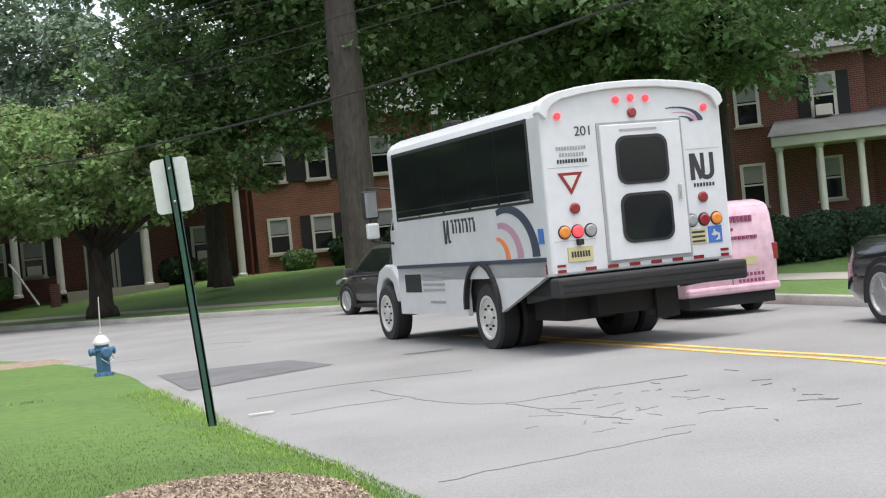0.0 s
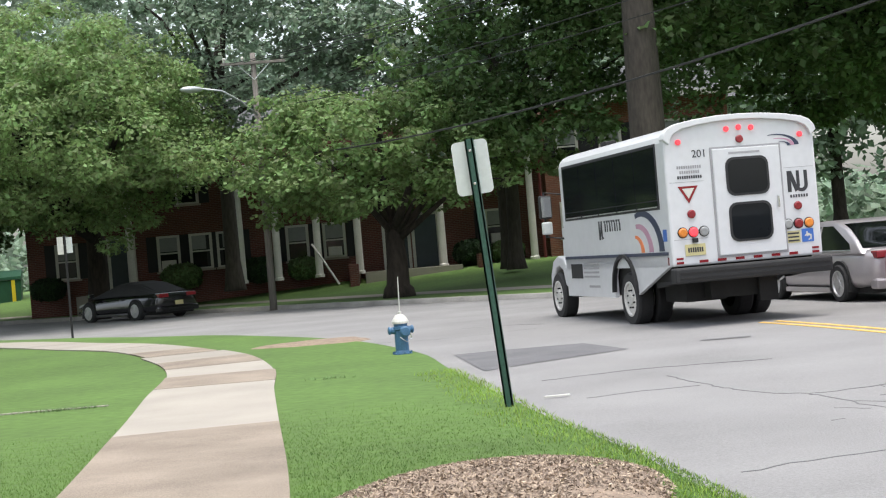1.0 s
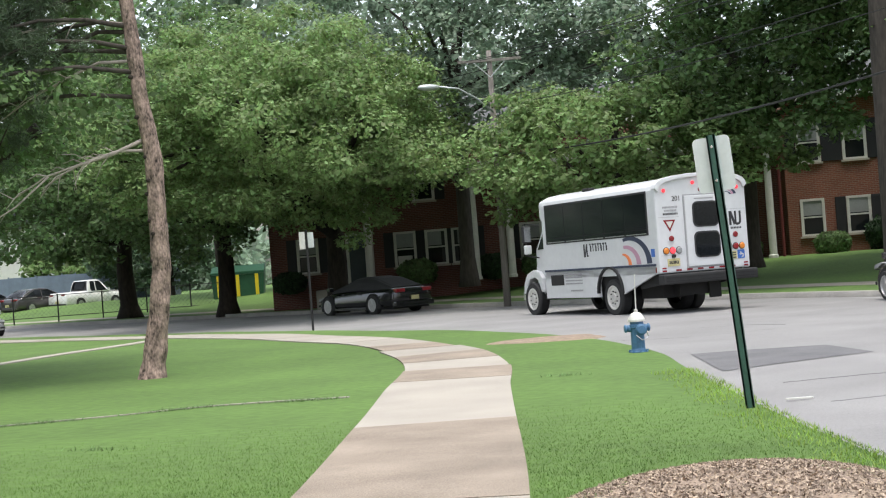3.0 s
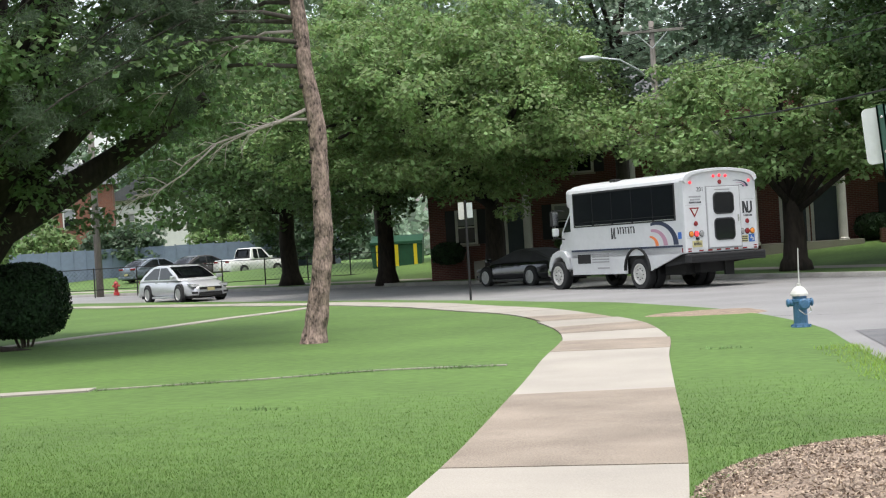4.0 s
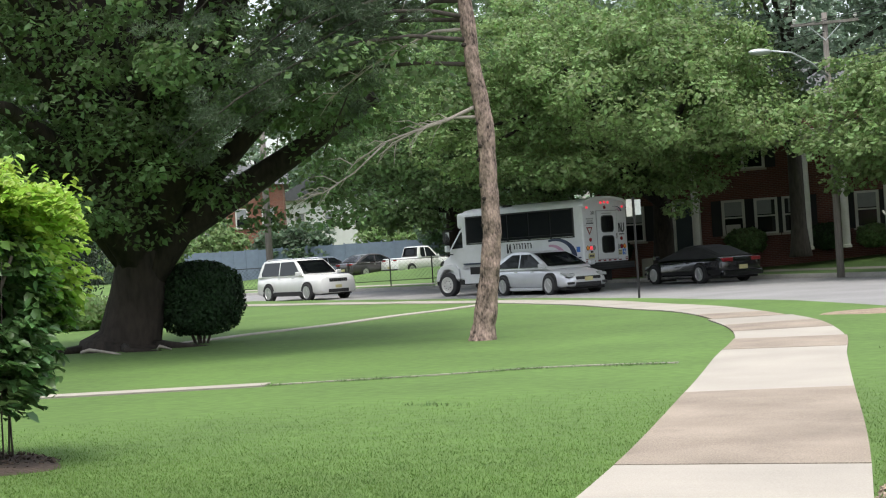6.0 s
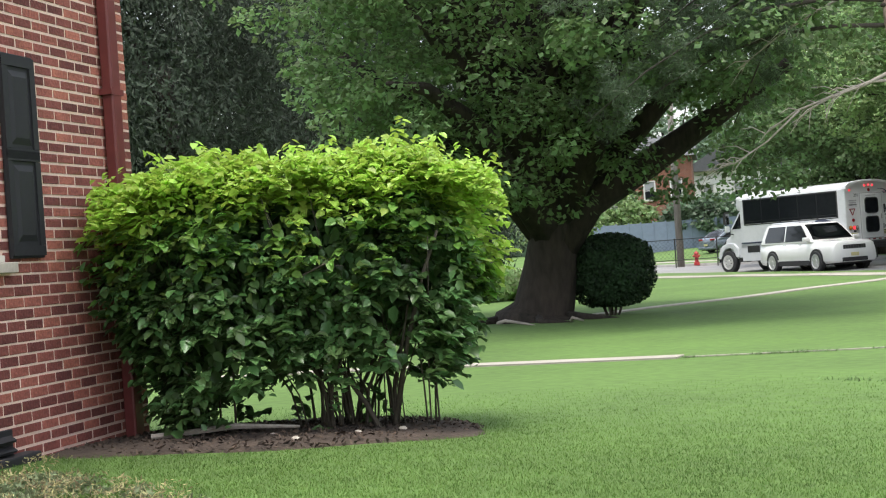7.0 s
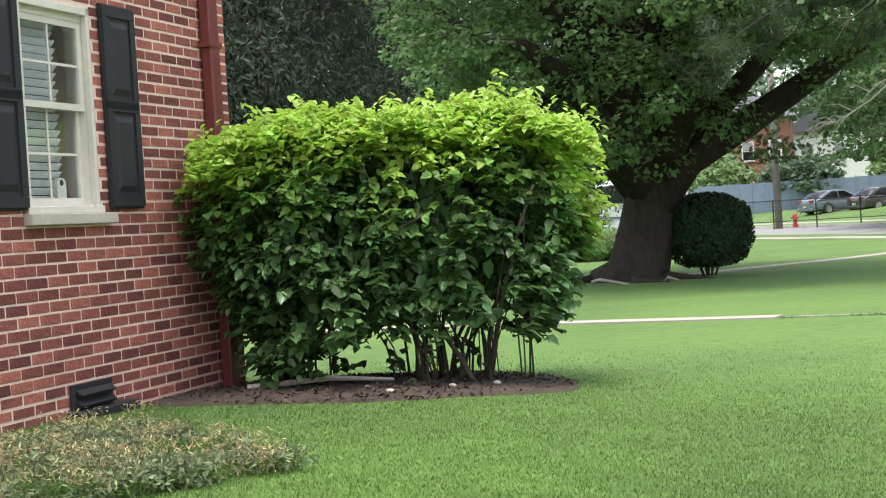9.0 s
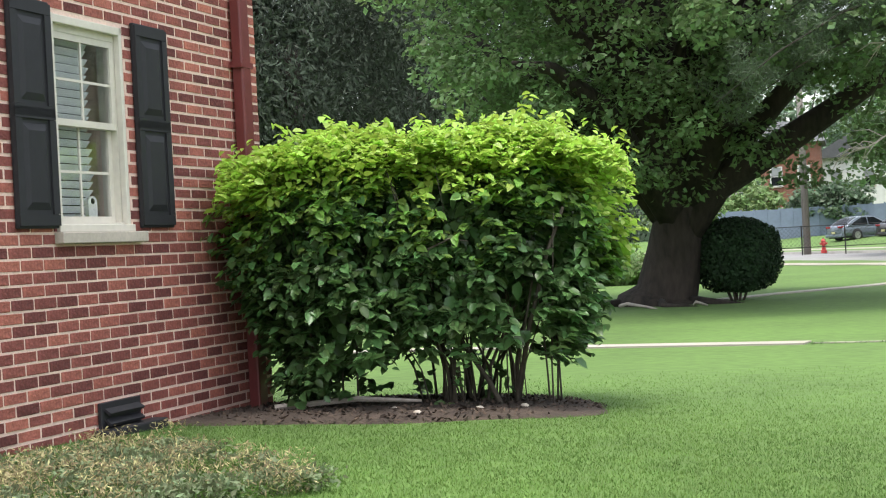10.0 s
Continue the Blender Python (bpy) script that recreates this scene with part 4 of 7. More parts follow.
def build_van(m):
    """A small high-roofed delivery van facing +x, rear axle over the origin."""
    van = thing("delivery_van", m, "pale pink delivery van with dark pink lettering, parked at the kerb", "van")
    xr, wb, hw, H = -0.85, 2.9, 0.86, 1.86
    side = [(xr, 0.42), (xr - 0.02, 0.95), (xr + 0.03, 1.35), (xr + 0.10, 1.68), (xr + 0.22, H - 0.05), (xr + 0.5, H), (wb * 0.62, H), (wb * 0.80, H - 0.10), (wb + 0.10, 1.18), (wb + 0.62, 1.02), (wb + 0.74, 0.75), (wb + 0.74, 0.34), (xr + 0.1, 0.34)]
    part("body", prism(side, "y", -hw, hw, bevel=0.09), M["pink"], van, smooth=True)
    xb = xr - 0.012
    for w, z, y0 in ((0.46, 1.50, -0.30), (0.16, 1.36, -0.05), (0.62, 1.22, -0.28), (0.5, 0.62, -0.36), (0.5, 0.52, -0.36)):
        xx = xr + (0.05 if z > 1.4 else 0.0) - 0.012
        for k in range(int(w / 0.07)):
            part("lettering", B((xx, xx + 0.03, y0 + w / 2 - k * 0.07 - 0.048, y0 + w / 2 - k * 0.07, z, z + (0.10 if z > 1.4 else 0.055))), M["magenta"], van)
    for s in (1, -1):
        ys = sorted((s * (hw - 0.01), s * (hw + 0.004)))
        for cx, cz, r in ((0.55, 1.22, 0.24), (0.72, 0.92, 0.20), (1.05, 1.40, 0.13), (-0.45, 0.75, 0.16)):
            part("figure_shape", prism([(cx + r * (1 + 0.35 * math.sin(3 * q + cx * 5)) * math.cos(q), cz + r * (1 + 0.3 * math.cos(4 * q)) * math.sin(q)) for q in np.linspace(0, 5.9, 14)], "y", *ys), M["van_rose"], van, "deep pink printed shape")
        for x0, z, n, h in ((-0.55, 1.42, 5, 0.12), (-0.5, 1.20, 7, 0.10), (1.25, 1.0, 7, 0.10), (1.3, 0.80, 8, 0.07), (-0.45, 0.98, 6, 0.07)):
            for k in range(n):
                part("lettering", B((x0 + k * 0.115, x0 + k * 0.115 + 0.075, *ys, z, z + h)), M["magenta"], van)
    part("door_seam", B((xb - 0.004, xb + 0.03, -0.005, 0.005, 0.45, 1.3), (xb - 0.004, xb + 0.03, -0.78, 0.78, 0.46, 0.466)), M["ink"], van)
    part("number_plate", B((xb - 0.012, xb + 0.02, -0.46, -0.20, 0.80, 0.93)), M["plate_yellow"], van, "pale plate")
    part("rear_bumper", B((xr - 0.07, xr + 0.15, -hw * 0.97, hw * 0.97, 0.36, 0.50), bevel=0.04), M["pink"], van)
    part("under_tray", B((xr + 0.05, wb + 0.5, -hw * 0.9, hw * 0.9, 0.17, 0.36)), M["under"], van, "dark underside")
    for s in (1, -1):
        part("tail_light", B((xr - 0.02, xr + 0.08, *sorted((s * (hw - 0.10), s * (hw + 0.004))), 0.85, 1.12), bevel=0.02), M["red"], van)
        part("side_window", prism([(wb * 0.62, 1.20), (wb * 0.62, 1.62), (wb * 0.76, 1.60), (wb * 0.98, 1.20)], "y", *sorted((s * (hw - 0.01), s * (hw + 0.006)))), M["glass"], van)
        for x in (0, wb):
            a = np.linspace(0, math.pi, 12)
            part("wheel_arch", prism([(x + 0.37 * math.cos(q), 0.31 + 0.37 * math.sin(q)) for q in a], "y", *sorted((s * (hw - 0.2), s * (hw + 0.003)))), M["under"], van)
            wheel(van, x, s * (hw - 0.10), 0.31, 0.21, M["rim"], 0.66, s)
    part("windshield", prism([(wb * 0.815, H - 0.13), (wb + 0.085, 1.22), (wb + 0.115, 1.22), (wb * 0.835, H - 0.10)], "y", -hw * 0.82, hw * 0.82), M["glass"], van)
    return van


def heading(x, y, az, z=0.0):
    """A pose on the ground facing az degrees to the left of +y."""
    return pose(x, y, z, 0, 0, 90 + az)


# ---- the place: trees ----
def hollow(p):
    """Keeps the lane under the street tree clear."""
    return p[2] < 3.9 and abs(p[1] - 41.5 + (p[0] + 16.0) * 0.38) < 2.0


def build_trees():
    L = M
    maple = tree("maple", (-19.68, 19.56, 0.14), 0.55, 1.9, (-19.0, 19.3, 6.9), (5.8, 5.4, 5.4), 1050, 0.62, 110, 0.085, L["leaf_mid"], L["bark_dark"], "old broad maple with a thick dark trunk on the lawn", 3, lean=(0.45, 0.1), limbs=26, inner=0.45, floor=2.2, flare=1.5, fork_r=0.9)
    for p, r in (([(0.22, 0.0, 1.05), (0.95, 0.5, 2.15), (2.1, 0.95, 2.75), (3.4, 1.4, 3.5), (4.6, 1.8, 4.2)], 0.40), ([(0.3, 0.0, 1.6), (0.6, -0.5, 3.0), (0.9, -1.2, 4.4), (1.4, -2.2, 6.2)], 0.36), ([(0.2, 0.0, 1.6), (-0.4, -0.8, 3.0), (-1.1, -1.6, 4.0), (-2.2, -2.6, 5.2)], 0.32), ([(0.35, 0.05, 1.7), (0.9, -0.6, 3.6), (1.9, -1.0, 4.9), (2.6, -1.6, 6.4)], 0.18), ([(0.1, -0.1, 2.6), (-0.2, -1.5, 3.3), (-0.9, -2.6, 3.2), (-1.3, -3.0, 3.9)], 0.10)):
        part("limb", T(p, list(np.linspace(r, r * 0.3, len(p))), seg=10), L["bark_dark"], maple, smooth=True)
    for p in ([(0.4, -0.5, 0.05), (0.9, -0.9, 0.02), (1.5, -0.7, -0.02)], [(-0.4, -0.6, 0.06), (-0.7, -1.2, 0.03), (-0.5, -1.8, -0.03)], [(0.6, 0.1, 0.05), (1.3, 0.0, 0.03), (1.7, 0.3, -0.03)]):
        part("root", T(p, [0.10, 0.06, 0.03], seg=8), L["bark_dark"], maple, smooth=True)
    tree("street_tree", (-23.6, 51.8, 0.16), 0.42, 3.6, (-22.6, 45.4, 6.4), (6.6, 6.4, 3.9), 950, 0.7, 100, 0.115, L["leaf_light"], L["bark_dark"], "leafy oak reaching over the street", 5, limbs=14, inner=0.45, floor=2.55, drop=hollow)
    tree("street_tree", (-30.5, 55.6, 0.2), 0.38, 4.0, (-30.0, 52.5, 7.2), (6.0, 5.0, 5.0), 700, 0.8, 76, 0.14, L["leaf_mid"], L["bark_dark"], "leafy oak with a straight dark trunk by the kerb", 6, limbs=10, floor=2.5)
    tree("street_tree", (-38.5, 60.5, 0.3), 0.42, 4.0, (-38.0, 58.0, 8.0), (6.0, 5.5, 5.0), 560, 0.85, 38, 0.25, L["leaf_mid"], L["bark_dark"], "leafy oak beyond the parked cars", 7, limbs=9, floor=2.9)
    # mid-green tree in the lighter leaf: hazy glare is painted by that colour
    tree("front_tree", (-10.6, 45.4, 0.3), 0.36, 2.0, (-11.2, 45.2, 4.5), (5.5, 3.6, 2.3), 430, 0.62, 66, 0.13, L["leaf_light"], L["bark_dark"], "low spreading tree before the brick apartments", 8, limbs=10, floor=2.9)
    tree("tall_tree", (-2.2, 40.8, 0.2), 0.50, 11.0, (-2.0, 43.5, 13.5), (6.6, 4.5, 6.0), 470, 0.9, 80, 0.17, L["leaf_mid"], L["bark"], "tall street tree with a stout grey trunk", 9, limbs=12, floor=6.0, flare=1.1)
    tree("yard_tree", (5.6, 46.0, 0.5), 0.42, 6.0, (6.0, 45.0, 9.5), (7.0, 5.0, 5.0), 520, 0.9, 56, 0.18, L["leaf_mid"], L["bark_dark"], "leafy tree beside the white portico", 10, limbs=12, floor=4.6)
    tree("verge_tree", (13.0, 31.0, 0.3), 0.3, 4.0, (9.0, 31.0, 7.8), (5.2, 4.0, 3.2), 460, 0.55, 66, 0.11, L["leaf_mid"], L["bark"], "green tree hanging over the verge", 11, limbs=9, floor=4.6)
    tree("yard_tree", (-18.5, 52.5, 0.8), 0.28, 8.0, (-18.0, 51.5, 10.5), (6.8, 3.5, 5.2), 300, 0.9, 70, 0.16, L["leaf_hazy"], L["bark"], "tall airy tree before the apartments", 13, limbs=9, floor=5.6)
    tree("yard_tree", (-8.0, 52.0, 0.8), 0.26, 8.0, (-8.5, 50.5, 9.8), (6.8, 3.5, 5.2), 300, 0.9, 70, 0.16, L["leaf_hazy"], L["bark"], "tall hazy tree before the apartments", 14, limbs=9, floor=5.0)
    tree("yard_tree", (2.5, 54.0, 0.8), 0.28, 7.5, (2.5, 52.0, 9.2), (6.0, 3.5, 5.0), 400, 1.0, 80, 0.17, L["leaf_mid"], L["bark"], "tall dark tree between the brick houses", 15, limbs=9, floor=4.4)
    tree("yard_tree", (-7.4, 49.5, 0.8), 0.24, 5.0, (-5.4, 45.8, 7.9), (4.8, 3.0, 3.6), 340, 0.75, 60, 0.14, L["leaf_mid"], L["bark"], "leafy tree hanging before the upper windows", 16, limbs=9, floor=4.4)
    tree("yard_tree", (8.6, 44.0, 0.6), 0.30, 6.0, (8.0, 42.5, 9.0), (5.0, 3.6, 4.0), 360, 0.8, 60, 0.15, L["leaf_mid"], L["bark_dark"], "leafy tree shading the portico house", 17, limbs=9, floor=5.2)
    rng = np.random.default_rng(40)
    for i, az in enumerate(np.linspace(-22, 47, 20)):
        r = 78 + 16 * rng.random() + (10 if i % 2 else 0) + (62 if az > 29 else 0)
        x, y = -r * math.sin(radians(az)), r * math.cos(radians(az))
        h = rng.uniform(11, 15) if not 7 < az < 19 else 9.0
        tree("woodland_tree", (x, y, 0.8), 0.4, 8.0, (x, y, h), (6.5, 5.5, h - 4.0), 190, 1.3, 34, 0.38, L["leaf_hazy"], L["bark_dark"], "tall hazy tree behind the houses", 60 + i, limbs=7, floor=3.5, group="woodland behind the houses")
    for i, (az, r) in enumerate(((50, 60), (54, 52), (59, 44), (63, 47), (57, 66))):
        x, y = -r * math.sin(radians(az)), r * math.cos(radians(az))
        tree("hemlock", (x, y, 0.2), 0.35, 7.0, (x, y, 8.0), (4.6, 4.6, 8.0), 520, 0.9, 150, 0.062, L["hemlock"], L["bark_dark"], "dark drooping hemlock behind the lawn", 90 + i, limbs=6, floor=0.4, long=3.2, droop=1.5, group="hemlocks behind the lawn")

    for i, (az, r, h) in enumerate(((41.9, 112, 3.2), (38.7, 109, 3.0), (34.9, 112, 3.4), (32.4, 104, 3.6), (44.3, 92, 4.0), (30.8, 100, 4.5))):
        x, y = place_on(az, r)
        tree("small_tree", (x, y, 0.5), 0.16, 1.4, (x, y, h), (3.2, 2.6, h - 1.2), 130, 0.75, 34, 0.26, L["leaf_dark"] if i % 2 else L["leaf_light"], L["bark_dark"], "small leafy tree by the parking lot fence", 120 + i, limbs=5, floor=1.4, group="small trees by the fence")


def build_pine():
    ob = thing("pine", pose(-11.9, 19.25, 0.14), "tall slim pine with scaly pinkish bark and dead lower branches", "tree")
    rng = np.random.default_rng(12)
    # offsets of the leaning trunk to the street side, by height
    bend = [(-0.2, 0.0, 0.25), (0.0, 0.0, 0.225), (0.25, 0.05, 0.175), (0.95, 0.17, 0.155), (1.6, 0.25, 0.148), (2.4, 0.245, 0.138), (3.3, 0.25, 0.130), (4.15, 0.13, 0.118), (5.0, 0.07, 0.110), (6.5, -0.05, 0.105), (9.0, -0.2, 0.09), (13.0, -0.3, 0.04)]
    line = [(0.87 * o, 0.5 * o, z) for z, o, _ in bend]
    z_of, o_of = [k[0] for k in bend], [k[1] for k in bend]
    bm = T(line, [k[2] for k in bend], seg=16)
    bmesh.ops.subdivide_edges(bm, edges=bm.edges[:], cuts=3, use_grid_fill=True)
    for v in bm.verts:
        o = float(np.interp(v.co.z, z_of, o_of))
        d = Vector((v.co.x - 0.87 * o, v.co.y - 0.5 * o, 0))
        plate = noise.noise(Vector((v.co.x * 13, v.co.y * 13, v.co.z * 6))) * 0.018
        k = noise.noise(v.co * 4.0) * 0.022 + plate
        if d.length > 0.01:
            v.co += d.normalized() * k
    trunk = part("trunk", bm, M["bark_pine"], ob, smooth=False)

    def at(z):
        o = float(np.interp(z, z_of, o_of))
        return Vector((0.87 * o, 0.5 * o, z))
    # knots where branches broke off
    for z, q in ((2.95, 1.1), (2.75, 0.4), (2.35, 0.8), (2.15, 1.2), (3.3, 0.9), (1.75, 0.5), (3.9, 0.7), (4.5, 1.0)):
        d = Vector((-0.5 * math.cos(q) + 0.8 * math.sin(q) - 0.6, -0.87 * math.cos(q), 0)).normalized()
        p = at(z) + d * 0.10
        part("knot", T([p, p + d * 0.05, p + d * 0.065], [0.036, 0.03, 0.012], seg=8), M["bark_dark"], trunk)
    ux, uy = -0.85, -0.52
    # the forked dead limb and the higher bare ones: height, reach and drop along the limb
    for z, shape, r in ((3.60, ((0.5, -0.22), (1.0, -0.35), (1.5, -0.50), (2.0, -0.82)), 0.034), (3.40, ((0.45, 0.02), (0.9, -0.10), (1.25, -0.26), (1.6, -0.48)), 0.030), (4.75, ((0.5, 0.0), (0.95, -0.20), (1.5, -0.48), (2.2, -0.95)), 0.030), (5.3, ((0.7, 0.1), (1.5, -0.05), (2.3, -0.35), (3.0, -0.6)), 0.028), (6.0, ((0.8, 0.1), (1.6, 0.1), (2.4, -0.05), (3.1, -0.3)), 0.03), (3.1, ((1.5, 0.0), (2.0, -0.42), (2.5, -0.70), (2.9, -0.80)), 0.016)):
        p = [at(z)] + [at(z) + Vector((ux * x - 0.05, uy * x, dz)) for x, dz in shape]
        if r < 0.02:
            p = p[1:]
        b = part("dead_branch", T(p, list(np.linspace(r, 0.008, len(p))), seg=6), M["twig"], ob, "bare grey dead branch", smooth=True)
        for j in range(11):
            i = rng.integers(1, len(p) - 1)
            q = Vector(p[i]).lerp(p[i + 1], rng.random())
            e = q + Vector((ux * rng.uniform(0.1, 0.45) + rng.uniform(-0.1, 0.1), uy * rng.uniform(0.0, 0.5) + rng.uniform(-0.2, 0.2), rng.uniform(-0.42, 0.14)))
            part("dead_twig", T([q, q.lerp(e, 0.5) + Vector((0, 0, 0.06)), e], [0.011, 0.008, 0.003], seg=4), M["twig"], b)
    # grey-green needle tufts on drooping boughs on the maple side
    cs, ns = [], []
    for i in range(24):
        z0 = rng.uniform(4.2, 9.5)
        reach = rng.uniform(2.2, 4.6)
        side = rng.uniform(-1.6, 1.6)
        drop = rng.uniform(0.6, 2.2) if z0 < 7 else rng.uniform(0, 1.2)
        p = [at(z0) + Vector((ux * reach * q - uy * side * q, uy * reach * q + ux * side * q, 0.25 * math.sin(q * 3) - drop * q * q)) for q in np.linspace(0, 1, 6)]
        part("branch", T(p, list(np.linspace(0.04, 0.008, 6)), seg=6), M["bark"], ob, smooth=True)
        for j in range(20):
            q = rng.uniform(0.38, 1.05)
            k = min(4, int(q * 5))
            c = np.array(p[k].lerp(p[k + 1], q * 5 - k)) + rng.normal(size=3) * np.array((0.28, 0.28, 0.16))
            n = 150
            d = rng.normal(size=(n, 3))
            d /= np.linalg.norm(d, axis=1)[:, None]
            cs.append(c + d * np.array((0.22, 0.22, 0.15)) * rng.random((n, 1)) ** 0.5)
            ns.append(rng.normal(size=(n, 3)) + np.cross(d, rng.normal(size=(n, 3))))
    for i in range(150):
        c = np.array((rng.uniform(-4.6, 1.2), rng.uniform(-2.2, 2.2), rng.uniform(6.5, 10.5)))
        cs.append(c + rng.normal(size=(110, 3)) * np.array((0.4, 0.4, 0.22)))
        ns.append(rng.normal(size=(110, 3)))
    leaf_mesh("needles", np.concatenate(cs), np.concatenate(ns), 0.010, M["needle"], ob, rng, long=14.0)


# ---- buildings ----
def window_unit(parent, x, z, w, h, y=0.0, shutters=True, ac=False):
    """A white sash window on a wall that faces -y."""
    win = part("window", B((x - w / 2, x + w / 2, y - 0.02, y + 0.03, z, z + h)), M["glass"], parent)
    f = 0.07
    part("frame", B((x - w / 2 - 0.04, x - w / 2 + f, y - 0.06, y + 0.02, z - 0.02, z + h + 0.02), (x + w / 2 - f, x + w / 2 + 0.04, y - 0.06, y + 0.02, z - 0.02, z + h + 0.02), (x - w / 2 + f, x + w / 2 - f, y - 0.06, y + 0.02, z + h - f, z + h + 0.02), (x - w / 2 + f, x + w / 2 - f, y - 0.05, y + 0.02, z + h / 2 - 0.03, z + h / 2 + 0.03), (x - w / 2 + f, x + w / 2 - f, y - 0.06, y + 0.02, z - 0.02, z + 0.05)), M["trim_white"], win)
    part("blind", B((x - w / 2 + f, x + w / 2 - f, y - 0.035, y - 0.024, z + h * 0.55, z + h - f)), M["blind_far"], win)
    part("sill", B((x - w / 2 - 0.1, x + w / 2 + 0.1, y - 0.1, y + 0.02, z - 0.1, z - 0.025)), M["stone"], win)
    if shutters:
        for s in (-1, 1):
            part("shutter", B((x + s * (w / 2 + 0.26) - 0.2, x + s * (w / 2 + 0.26) + 0.2, y - 0.045, y - 0.004, z - 0.02, z + h + 0.02), bevel=0.008), M["shutter"], win)
    if ac:
        part("air_conditioner", B((x - 0.27, x + 0.27, y - 0.38, y + 0.0, z + 0.05, z + 0.42), bevel=0.02), M["trim_white"], win)
    return win


def build_apartments():
    u = Vector((0.974, 0.225, 0))
    ob = thing("apartment_house", pose(-28.1, 55.1, 0.85, 0, 0, math.degrees(math.atan2(0.225, 0.974))), "two-storey red brick apartments with tall white porch columns", "house")
    L1, D, H = 21.0, 10.0, 5.9
    part("wall", B((0, L1, 0, D, -0.9, H)), M["brick_far"], ob)
    part("wall", B((L1 + 0.003, 28.5, -1.4, D, -0.9, H + 0.1)), M["brick_warm"], ob, "lighter brick end wing")
    part("roof", prism([(-0.5, H), (D / 2, H + 2.2), (D + 0.5, H)], "x", -0.6, 29.2), M["roof_slate"], ob)
    part("eave", B((-0.5, L1, -0.5, 0.0, H - 0.02, H + 0.18), (L1, 29.1, -1.9, -1.41, H + 0.08, H + 0.28)), M["trim_white"], ob)
    part("porch_roof", B((1.8, L1 - 0.2, -2.3, -0.003, 4.35, 4.62), bevel=0.03), M["trim_white"], ob)
    for x in (3.1, 4.5, 8.8, 10.2, 11.8, 13.4, 16.7, 20.3):
        col = part("column", lathe([(0.19, 0.0), (0.19, 0.1), (0.15, 0.14), (0.145, 2.2), (0.12, 4.2), (0.17, 4.26), (0.17, 4.36)], 14), M["trim_white"], ob, "white round porch column")
        col.location = (x, -1.9, 0.0)
    for x, ac in ((1.6, False), (5.7, True), (7.0, False), (8.1, False), (10.9, False), (12.4, True), (19.0, True)):
        window_unit(ob, x, 0.75, 0.85, 1.4, 0.0, True, ac)
    for x in (1.6, 6.6, 11.6, 15.2, 19.0):
        window_unit(ob, x, 3.4, 0.85, 1.4, 0.0)
    for x in (21.95, 23.7, 26.3):
        window_unit(ob, x, 0.75, 0.85, 1.4, -1.4, x > 22)
        window_unit(ob, x, 3.6, 0.85, 1.5, -1.4)
    for x in (3.8, 14.9, 16.1):
        d = part("door", B((x - 0.45, x + 0.45, -0.05, 0.03, 0.05, 2.15), bevel=0.01), M["door_dark"], ob, "dark panelled front door")
        part("door_frame", B((x - 0.57, x - 0.45, -0.08, 0.02, 0.05, 2.28), (x + 0.45, x + 0.57, -0.08, 0.02, 0.05, 2.28), (x - 0.45, x + 0.45, -0.08, 0.02, 2.15, 2.28)), M["trim_white"], d)
    for x in (20.75,):
        part("downspout", T([(x, -1.5, 0.0), (x, -1.5, H)], [0.06, 0.06]), M["downspout"], ob)
        part("downspout", T([(x - 0.35, -0.1, 0.0), (x - 0.35, -0.1, H)], [0.05, 0.05]), M["trim_white"], ob)
    for x0, x9 in ((2.4, 5.2), (13.6, 17.4)):
        part("stoop", B((x0, x9, -2.6, -0.003, -0.9, 0.04)), M["concrete"], ob)
    for x0 in (13.0, 18.0):
        part("stoop_wall", B((x0, x0 + 0.35, -3.2, -0.01, -0.9, 0.4)), M["brick_far"], ob)
    part("handrail", T([(12.6, -3.6, -0.3), (11.9, -3.2, 0.9), (11.6, -2.2, 1.3)], [0.04, 0.04, 0.04], seg=6), M["trim_white"], ob)


